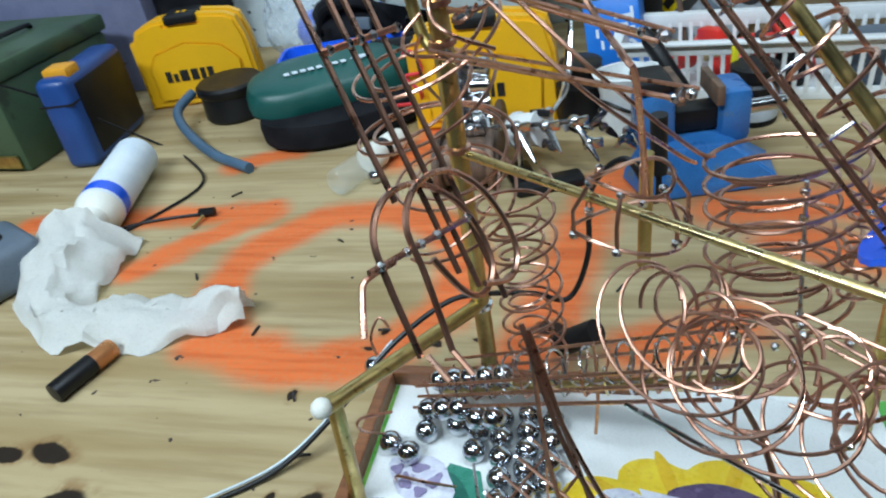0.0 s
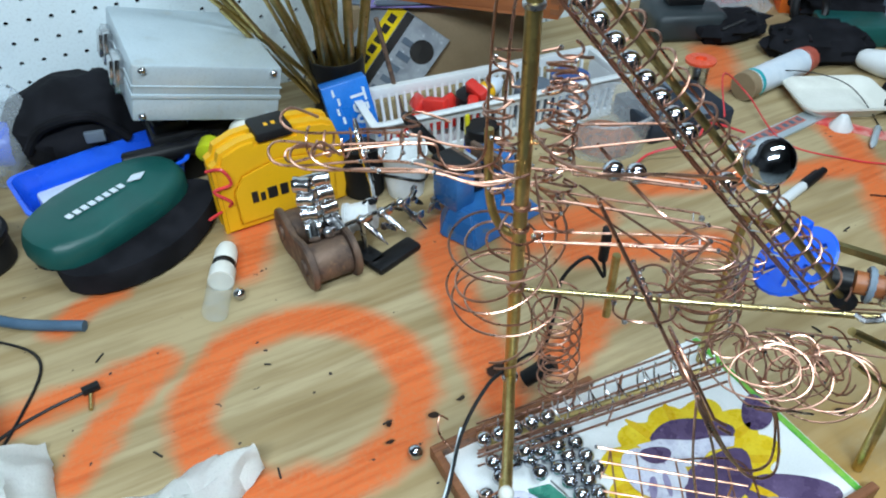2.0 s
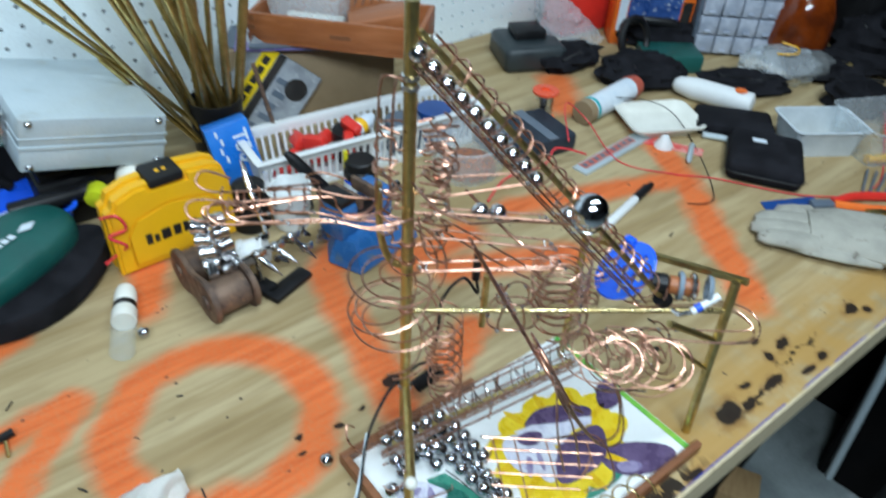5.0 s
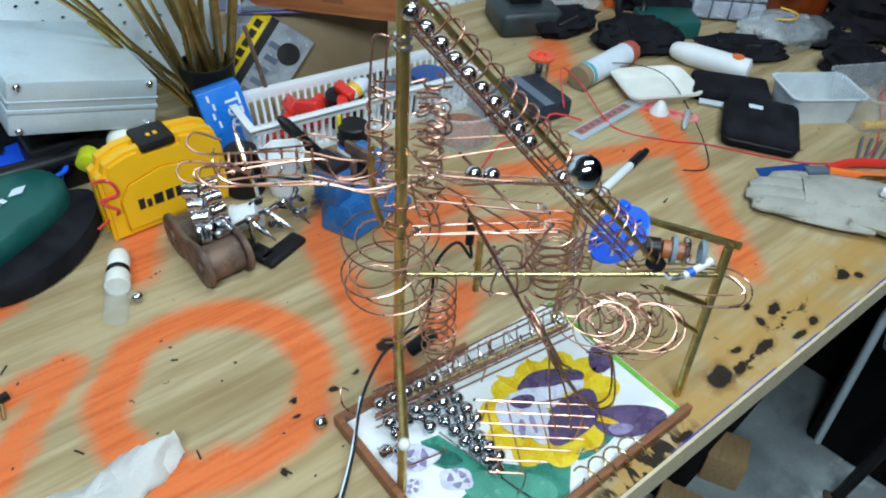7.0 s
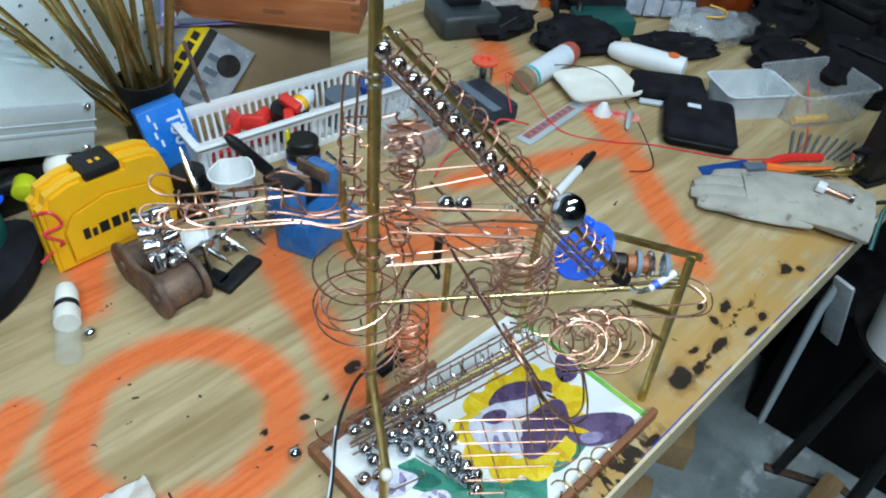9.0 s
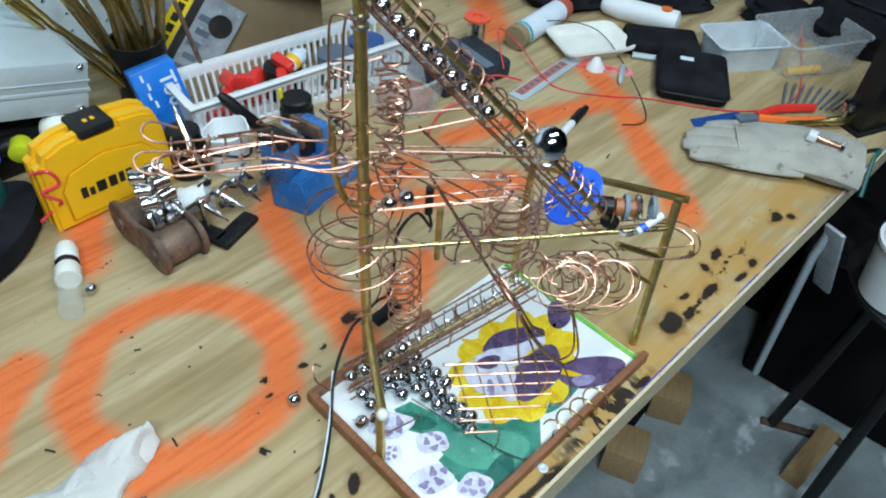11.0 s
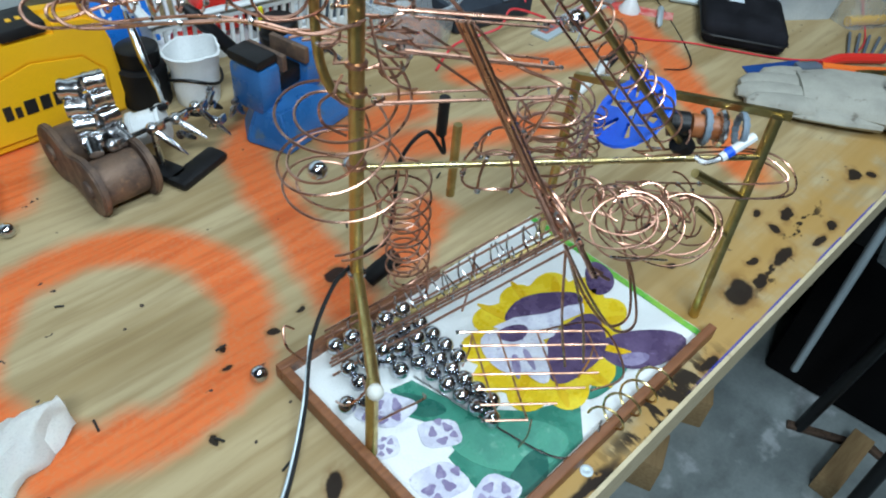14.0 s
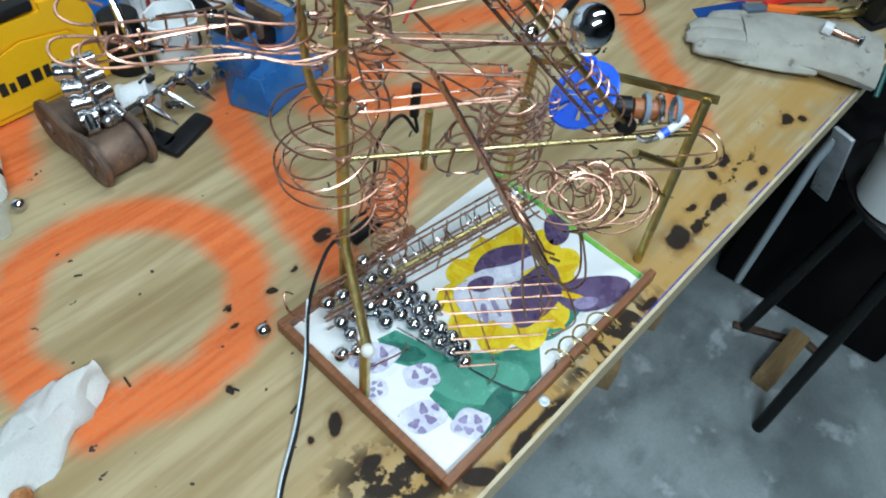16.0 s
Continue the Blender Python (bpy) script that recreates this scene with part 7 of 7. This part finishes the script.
def back_right():
    c = thing("drill_charger", pose(0.690, 0.950, T, 0, 0, -24), "dark grey drill battery charger", "charger")
    bm = blk(0, 0, 0, 0.115, 0.110, 0.046, bevel=0.012, seg=3)
    part("base", bm, surface("charcoal_plastic", (0.018, 0.026, 0.030), (0.028, 0.038, 0.042), 0.45, 0, 20, 600, 0.2, 0.0004), c)
    part("socket", blk(0.0, 0.012, 0.044, 0.060, 0.055, 0.018, bevel=0.006), BLACK, c)
    part("cord", wire(curve_points([(0.03, 0.05, 0.03), (0.05, 0.075, 0.09), (0.02, 0.085, 0.13), (0.06, 0.08, 0.14)], 6), 0.004, 8), BLACK, c, "black cord")
    b = thing("plastic_bag", pose(0.785, 0.930, T, 0, -22, -20), "crumpled clear plastic bag hanging from a lamp holder", "bag")
    bm = bmesh.new()
    rows = []
    for k in range(14):
        u = k / 13
        w = 0.012 + 0.050 * u ** 0.7
        rows.append([bm.verts.new(((w + 0.010 * noise.noise(Vector((k * 0.6, j * 0.9, 2)))) * math.cos(2 * math.pi * j / 18) + 0.03 * u - 0.02, 0.5 * w * math.sin(2 * math.pi * j / 18) + 0.01 * noise.noise(Vector((k * 0.8, j * 0.7, 9))), 0.140 - 0.137 * u)) for j in range(18)])
    for a, q in zip(rows, rows[1:]):
        for j in range(18):
            bm.faces.new((a[j], a[(j + 1) % 18], q[(j + 1) % 18], q[j]))
    part("film", bm, CLEAR, b)
    part("neck", lathe([(0.010, 0.138), (0.013, 0.140), (0.013, 0.170), (0.010, 0.172)], 16, pose(-0.02, 0, 0)), CHROME, b, "threaded chrome neck")
    r = thing("red_box", pose(0.900, 1.020, T, 0, 0, -6), "red plastic box against the pegboard", "box")
    part("body", blk(0, 0, 0, 0.150, 0.080, 0.105, bevel=0.008), RED, r)
    o = thing("orange_package", pose(0.965, 0.900, T, 4, 0, -38), "orange boxed tool set with a blue printed picture", "package")
    part("carton", blk(0, 0, 0, 0.150, 0.060, 0.190, bevel=0.002), ORANGE, o)
    part("picture_panel", blk(0.0, -0.0305, 0.045, 0.100, 0.001, 0.135), surface("blue_print", (0.02, 0.06, 0.22), (0.05, 0.12, 0.35), 0.35, 0, 50, 300, 0, 0, (0.5, 0.55, 0.62)), o, "blue printed panel", smooth=False)
    part("side_panel", blk(-0.060, -0.0306, 0.030, 0.016, 0.001, 0.140), LABEL_WHITE, o, smooth=False)
    part("window", blk(0.062, -0.0306, 0.050, 0.018, 0.001, 0.040), INK, o, smooth=False)
    part("clamp", wire(curve_points([(-0.05, -0.045, 0.0), (-0.055, -0.050, 0.055), (0.0, -0.055, 0.062), (0.045, -0.050, 0.050), (0.050, -0.045, 0.0)], 5), 0.008, 8), BLACK, o, "black clamp in front")
    g = thing("parts_organizer", pose(1.075, 0.790, T, 0, 0, -42), "stack of clear plastic parts organizers", "organizer")
    cloudy = surface("cloudy_plastic", (0.46, 0.50, 0.58), (0.30, 0.34, 0.42), 0.25, 0, 60, 300, 0.1, 0.001)
    part("cabinet", blk(0, 0.006, 0, 0.152, 0.100, 0.262, bevel=0.003), GREY_HAMMER, g, "grey cabinet shell")
    for k in range(7):
        for c in range(4):
            d = part("drawer", blk(-0.054 + 0.036 * c, -0.046, 0.006 + 0.0362 * k, 0.0335, 0.020, 0.0335, bevel=0.002), cloudy, g, "cloudy clear drawer")
            part("pull", blk(-0.054 + 0.036 * c, -0.0575, 0.010 + 0.0362 * k, 0.012, 0.005, 0.004, bevel=0.001), cloudy, d)
    m = thing("magnifier", pose(0.840, 0.830, T), "black ring magnifier on a stand", "magnifier")
    ring = [(0.036 * math.cos(u), 0.012 * math.sin(u), 0.050 + 0.036 * math.sin(u)) for u in [2 * math.pi * k / 30 for k in range(30)]]
    part("ring", wire(ring, 0.006, 8, True), BLACK, m)
    part("foot", blk(0, 0, 0, 0.080, 0.060, 0.016, bevel=0.005), BLACK, m)
    n = thing("dark_bin", pose(0.900, 0.790, T, 0, 0, -35), "dark green bin of tools", "bin")
    part("body", blk(0, 0, 0, 0.110, 0.070, 0.034, bevel=0.006), GREEN_VINYL, n)
    a = thing("amber_lamp", pose(1.135, 0.680, T), "amber glass warning lamp on a dark base", "lamp")
    dome = part("dome", lathe([(0.055, 0.030), (0.058, 0.040), (0.054, 0.095), (0.042, 0.128), (0.022, 0.146), (0.001, 0.150)], 28), AMBER, a, "ribbed amber dome")
    for k in range(8):
        part("rib", wire([(0.058, 0, 0.045 + 0.010 * k), (0.0575, 0.004, 0.045 + 0.006 * k)], 0.001, 5), AMBER, dome)
    part("base", lathe([(0.060, 0), (0.062, 0.004), (0.060, 0.030), (0.05, 0.031)], 28), BLACK, a)
    l = thing("light_bulb", along((1.130, 0.560, T + 0.026), (1.075, 0.610, T + 0.030)), "clear glass bulb with a brass screw base", "bulb")
    part("glass", lathe([(0.010, 0.028), (0.020, 0.046), (0.027, 0.066), (0.024, 0.084), (0.012, 0.094), (0.001, 0.096)], 24), GLASS, l)
    part("screw_base", lathe([(0.006, 0), (0.0125, 0.004), (0.0125, 0.026), (0.011, 0.030)], 20), BRASS, l)
    z = thing("cloth_heap", pose(1.030, 0.640, T, 0, 0, -30), "crumpled clear bag of small parts", "bag")
    bm = bmesh.new()
    bmesh.ops.create_uvsphere(bm, u_segments=24, v_segments=14, radius=1.0)
    for v in bm.verts:
        q = 1 + 0.25 * noise.noise(v.co * 2.7) + 0.10 * noise.noise(v.co * 7)
        v.co = Vector((v.co.x * 0.075 * q, v.co.y * 0.05 * q, max(0, 0.024 + v.co.z * 0.034 * q)))
    part("film", bm, CLEAR, z)
    part("tie", wire(curve_points([(-0.03, -0.02, 0.058), (0, -0.03, 0.062), (0.02, 0.0, 0.060), (0.0, 0.02, 0.062)], 5), 0.0016, 6), YELLOW, z, "yellow wire tie")
    # black lumps added to fill the corner where shadowed clutter goes dark
    for x, y, rx, ry, h, a, w in ((0.800, 0.775, 0.075, 0.050, 0.050, -30, "heap of black cable"), (0.930, 0.655, 0.085, 0.040, 0.034, -35, "folded black cloth pouch"), (0.740, 0.900, 0.070, 0.045, 0.040, -10, "heap of black cable"),
                                  (0.985, 0.860, 0.110, 0.050, 0.055, -40, "black rag"), (1.130, 0.600, 0.080, 0.055, 0.045, -40, "black rag"), (1.240, 0.580, 0.080, 0.075, 0.090, 0, "black bag"), (1.260, 0.420, 0.080, 0.060, 0.110, 0, "black bag"), (1.075, 0.370, 0.060, 0.090, 0.085, 10, "black bag"), (1.040, 0.500, 0.055, 0.050, 0.050, 30, "heap of black cable")):
        k = thing("shade_heap", pose(x, y, T, 0, 0, a), w + " standing in for shadowed clutter in the bench corner", "clutter")
        bm = bmesh.new()
        bmesh.ops.create_uvsphere(bm, u_segments=26, v_segments=14, radius=1.0)
        for v in bm.verts:
            q = 1 + 0.30 * noise.noise(v.co * 2.4 + Vector((x * 9, y * 7, 0))) + 0.16 * noise.noise(v.co * 6 + Vector((x * 5, 0, y)))
            v.co = Vector((v.co.x * rx * q, v.co.y * ry * q, max(0, h * 0.40 + v.co.z * h * 0.62 * q)))
        part("folds", bm, BLACK_CLOTH, k)
        rr = random.Random(int(x * 1000))
        for _ in range(3):
            pts = [(rr.uniform(-rx, rx) * 0.8, rr.uniform(-ry, ry) * 0.8, h * rr.uniform(0.55, 0.95)) for _ in range(4)]
            part("cord", wire(curve_points(pts, 6), 0.0024, 6), BLACK, k, "black cord")
    for x, y, sx, sy, h, w in ((1.20, 0.93, 0.20, 0.16, 0.26, "tall black tool chest"), (1.36, 0.70, 0.14, 0.22, 0.20, "black plastic crate"), (1.28, 0.47, 0.18, 0.16, 0.10, "black tool tray")):
        k = thing("tool_chest", pose(x, y, T, 0, 0, -18), w + " in the dark corner", "tool chest")
        part("body", blk(0, 0, 0, sx, sy, h * 0.8, bevel=0.006), BLACK, k)
        part("lid", blk(0, 0, h * 0.8 + 0.001, sx + 0.006, sy + 0.006, h * 0.2, bevel=0.006), BLACK, k)


back_right()


def wires_on_bench():
    tagged(part("red_wire", wire(curve_points([(0.500, 0.660, T + 0.030), (0.545, 0.715, T + 0.055), (0.585, 0.700, T + 0.020), (0.560, 0.610, T + 0.002), (0.600, 0.540, T + 0.002), (0.640, 0.500, T + 0.002), (0.720, 0.390, T + 0.002), (0.820, 0.350, T + 0.002), (0.95, 0.40, T + 0.003), (1.05, 0.46, T + 0.03)], 10), 0.0011, 6), RED_WIRE), "thin red hookup wire snaking over the bench", "wire")
    tagged(part("red_wire", wire(curve_points([(0.330, 0.640, T + 0.002), (0.380, 0.660, T + 0.010), (0.430, 0.640, T + 0.024), (0.470, 0.655, T + 0.031), (0.520, 0.640, T + 0.012)], 10), 0.0016, 6), RED_WIRE), "red insulated wire by the tool wallet", "wire")
    tagged(part("black_wire", wire(curve_points([(0.600, 0.745, T + 0.002), (0.660, 0.720, T + 0.03), (0.720, 0.660, T + 0.024), (0.700, 0.580, T + 0.002), (0.600, 0.470, T + 0.002), (0.555, 0.480, T + 0.002)], 10), 0.0008, 6), BLACK), "thin black wire over the foam tray", "wire")
    a = tagged(part("jack_cable", wire(curve_points([(-0.275, 0.603, T + 0.003), (-0.310, 0.598, T + 0.0018), (-0.345, 0.585, T + 0.0018), (-0.380, 0.555, T + 0.0018), (-0.375, 0.53, T + 0.002), (-0.330, 0.600, T + 0.002), (-0.310, 0.660, T + 0.002), (-0.345, 0.705, T + 0.004), (-0.42, 0.760, T + 0.002), (-0.52, 0.700, T + 0.10), (-0.60, 0.690, T + 0.10)], 10), 0.0014, 6), BLACK), "thin black cable ending in a jack plug", "cable")
    part("plug", wire([(-0.280, 0.602, T + 0.0045), (-0.266, 0.604, T + 0.0045)], 0.0042, 8), BLACK, a)
    part("plug_pin", wire([(-0.274, 0.597, T + 0.004), (-0.276, 0.580, T + 0.003)], 0.0016, 6), BRASS, a)
    b = tagged(part("power_cable", wire(curve_points([(-0.16, 0.255, T + 0.002), (-0.135, 0.295, T + 0.002), (-0.090, 0.330, T + 0.004), (-0.058, 0.356, T + 0.024), (-0.030, 0.384, T + 0.048), (0.000, 0.400, T + 0.066), (0.020, 0.406, T + 0.068), (0.045, 0.415, T + 0.062), (0.064, 0.420, T + 0.055), (0.075, 0.425, T + 0.080), (0.078, 0.424, T + 0.120), (0.095, 0.418, T + 0.140), (0.108, 0.412, T + 0.120), (0.110, 0.418, T + 0.134)], 10), 0.0015, 8), BLACK), "two-core black cable with a pale stripe taped to the machine", "cable")
    part("pale_core", wire(curve_points([(-0.159, 0.258, T + 0.0042), (-0.134, 0.298, T + 0.0042), (-0.089, 0.333, T + 0.0062), (-0.057, 0.359, T + 0.0262), (-0.029, 0.387, T + 0.0502)], 10), 0.0010, 6), ALU, b, "pale striped core")
    part("connector", wire([(0.110, 0.418, T + 0.132), (0.1095, 0.417, T + 0.162)], 0.0040, 10), BLACK, b, "black connector")
    part("connector", wire([(0.056, 0.430, T + 0.012), (0.078, 0.422, T + 0.030)], 0.0075, 10), BLACK, b, "black motor connector")


wires_on_bench()


# ---- beside and under the bench ----
STOOL_LEGS = (((0.005, -0.050, 0.0), (0.065, -0.03, 0.690)), ((0.22, 0.10, 0.0), (0.10, 0.05, 0.690)))


def floor_things():
    s = thing("stool", pose(0.84, 0.045, 0.0), "black tubular steel stool beside the bench", "stool")
    for a, b in STOOL_LEGS:
        part("leg", wire([a, b], 0.013, 10), BLACK, s, "black steel tube leg")
    part("seat", lathe([(0.02, 0.69), (0.125, 0.692), (0.130, 0.705), (0.12, 0.711), (0.01, 0.712)], 30), BLACK, s)
    w = thing("white_bucket", pose(0.775, 0.085, 0.7125), "white plastic tub on the stool", "bucket")
    part("body", lathe([(0.055, 0), (0.064, 0.09), (0.067, 0.091), (0.067, 0.097), (0.062, 0.097), (0.053, 0.004), (0.001, 0.003)], 30), WHITE, w)
    for k, (x, y, z, a, sx, sy, sz) in enumerate(((1.025, 0.040, 0.0, -2, 0.17, 0.045, 0.05),)):
        b = thing("wood_offcut", pose(x, y, z, 0, 0, a), "raw pine offcut lying on the concrete", "offcut", "wood offcuts")
        part("body", blk(0, 0, 0, sx, sy, sz, bevel=0.002), PINE, b)
    for x, y, a, sticker in ((0.905, 0.350, 28, False), (0.700, 0.336, 22, True)):
        b = thing("wood_block", pose(x, y, 0, 0, 0, a), "sawn pine post end standing on the concrete", "wood block", "wood offcuts")
        part("body", blk(0, 0, 0, 0.085, 0.085, 0.090, bevel=0.003), PINE, b)
        if sticker:
            part("tag", blk(0.018, -0.0428, 0.050, 0.032, 0.0008, 0.028), LABEL_WHITE, b, "white and blue paper tag", smooth=False)
    g = thing("plastic_strip", along((0.700, 0.170, 0.715), (0.640, 0.186, 0.86)), "curved frosted strip hanging at the bench edge", "strip")
    part("strip", blk(0, 0, 0, 0.030, 0.006, 0.15, bevel=0.002), surface("frosted_strip", (0.35, 0.38, 0.40), (0.22, 0.24, 0.26), 0.3), g)
    part("hanging_bar", wire([(0.655, 0.192, 0.835), (0.668, 0.197, 0.784), (0.778, 0.198, 0.406)], 0.0065, 10), ALU, g, "bare steel bar", True)
    p = thing("dark_post", pose(0.832, 0.250, T, 0, 0, -20), "black steel angle post standing at the bench edge", "post")
    part("post", blk(0, 0, 0, 0.056, 0.034, 0.5, bevel=0.002), BLACK, p)
    part("foot", blk(0, 0, 0, 0.066, 0.044, 0.006, bevel=0.002), BLACK, p)
    # crates added as a near-black backdrop for the shade under and beside the bench
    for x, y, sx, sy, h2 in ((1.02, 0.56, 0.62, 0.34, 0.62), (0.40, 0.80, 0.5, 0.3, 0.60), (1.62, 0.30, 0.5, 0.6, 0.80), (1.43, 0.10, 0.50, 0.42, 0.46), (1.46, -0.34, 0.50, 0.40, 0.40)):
        k = thing("gloom_crate", pose(x, y, 0, 0, 0, 6), "near-black crate added as a backdrop for the gloom by the bench", "crate")
        part("body", blk(0, 0, 0, sx, sy, h2 * 0.9, bevel=0.01), GLOOM, k)
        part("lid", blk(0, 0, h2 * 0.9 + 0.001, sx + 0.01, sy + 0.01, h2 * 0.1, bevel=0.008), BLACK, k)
    for x, y, r, l in ((1.075, 0.110, -62, 0.13), (1.13, 0.015, 80, 0.07)):
        c = thing("red_scrap", pose(x, y, 0.0, 0, 0, r), "rusty red scrap strip on the floor", "scrap", "scrap on the floor")
        part("strip", blk(0, 0, 0, l, 0.018, 0.012, bevel=0.002), RUST, c)


floor_things()


def small_things():
    j = thing("black_jar", pose(0.052, 0.772, T), "black squat plastic jar beside the white cup", "jar")
    part("body", lathe([(0.021, 0), (0.024, 0.002), (0.024, 0.040), (0.018, 0.044)], 24), BLACK, j)
    part("cap", lathe([(0.019, 0.0442), (0.020, 0.046), (0.020, 0.060), (0.017, 0.062), (0.001, 0.0625)], 24), BLACK, j)
    k = thing("soldering_iron", along((0.166, 0.728, T + 0.001), (0.094, 0.786, T + 0.105)), "dark soldering iron leaning by the basket", "soldering iron")
    part("grip", lathe([(0.006, 0.04), (0.008, 0.044), (0.0075, 0.10), (0.004, 0.112)], 14), BLACK, k)
    part("barrel", lathe([(0.001, 0), (0.002, 0.004), (0.0024, 0.04)], 10), RUST, k)
    b = thing("blue_bag", pose(-0.315, 1.010, T, 0, 0, 15), "crumpled clear and blue plastic bag against the pegboard", "bag")
    bm = bmesh.new()
    bmesh.ops.create_uvsphere(bm, u_segments=26, v_segments=16, radius=1.0)
    for v in bm.verts:
        q = 1 + 0.22 * noise.noise(v.co * 2.5 + Vector((3, 1, 0))) + 0.12 * noise.noise(v.co * 7)
        v.co = Vector((v.co.x * 0.055 * q, v.co.y * 0.045 * q, max(0, 0.055 + v.co.z * 0.062 * q)))
    part("film", bm, CLEAR, b)
    part("contents", ball(0.028, (0.008, 0, 0.040), 2), BLUE_PLASTIC, b, "blue filling")
    x = thing("storage_carton", pose(-0.640, 0.985, T, 0, 0, 6), "grey violet storage carton behind the green box", "carton")
    part("body", blk(0, 0, 0, 0.260, 0.120, 0.240, bevel=0.003), surface("violet_grey_card", (0.18, 0.19, 0.30), (0.14, 0.15, 0.25), 0.6), x)
    part("label", blk(-0.05, -0.0605, 0.17, 0.09, 0.001, 0.05), LABEL_WHITE, x, "white printed label", smooth=False)
    y = thing("dark_cloth", pose(-0.475, 1.010, T), "dark folded cloth behind the yellow case", "cloth")
    part("fold", blk(0, 0, 0, 0.080, 0.090, 0.170, bevel=0.018, seg=3), BLACK_CLOTH, y)
    rnd = random.Random(12)
    for px, py in ((-0.155, 0.448), (-0.102, 0.388), (-0.062, 0.452), (-0.262, 0.640), (-0.235, 0.510), (0.33, 0.36), (0.20, 0.50), (-0.30, 0.335), (0.48, 0.45), (-0.08, 0.345), (0.09, 0.50), (-0.13, 0.56)):
        a = rnd.uniform(0, 3.1)
        L = rnd.uniform(0.003, 0.006)
        d = Vector((math.cos(a), math.sin(a), 0)) * L
        o = Vector((px, py, T + 0.0011))
        tagged(part("splinter", wire([o - d, o + d * 0.2 + Vector((0, 0, 0.0004)), o + d], 0.0009, 5), INK), "tiny dark splinter lying on the plywood", "splinter", "crumbs on the bench")
    s = thing("screw_head", pose(0.062, 0.2155, T), "zinc screw head sunk in the bench top", "screw")
    part("head", lathe([(0.0045, 0), (0.0045, 0.0006), (0.003, 0.0009), (0.001, 0.0003)], 16), ALU, s)


small_things()


# ---- what moves ----
def motions():
    """Two balls roll from the waiting rail down to the post and round the wide coil."""
    R = 0.00635
    for k, ob in enumerate(RUNNERS):
        s = 0.0132 * k
        d = Vector((0.062, -0.038, -0.008)).normalized()
        wait = Vector((0.060, 0.3677, 1.1560)) + d * s
        rows = [(0.0, pose(*wait)), (9.2, pose(*wait))]
        lag = 0.14 * k
        rows.append((9.8 + lag, pose(0.102, 0.342, 1.150 + R)))
        rows.append((10.3 + lag, pose(0.112, 0.338, 1.108 + R)))
        rows.append((10.8 + lag, pose(0.052, 0.3735, 1.106 + R)))
        rows.append((11.1 + lag, pose(0.026, 0.386, 1.104 + R)))
        n, turns = 24, 4
        for j in range(n + 1):
            u = j / n
            a = 0.3 - 2 * math.pi * turns * u
            rr = 0.029 - 0.004 * u
            rows.append((11.5 + lag + 3.4 * u, pose(0.012 + rr * math.cos(a), 0.404 + 0.9 * rr * math.sin(a), 1.094 + R - 0.084 * u)))
        rows.append((16.0, pose(0.046, 0.384, 0.9365)) if k == 0 else (16.0, pose(0.033, 0.392, 0.9365)))
        walk(ob, rows)


motions()
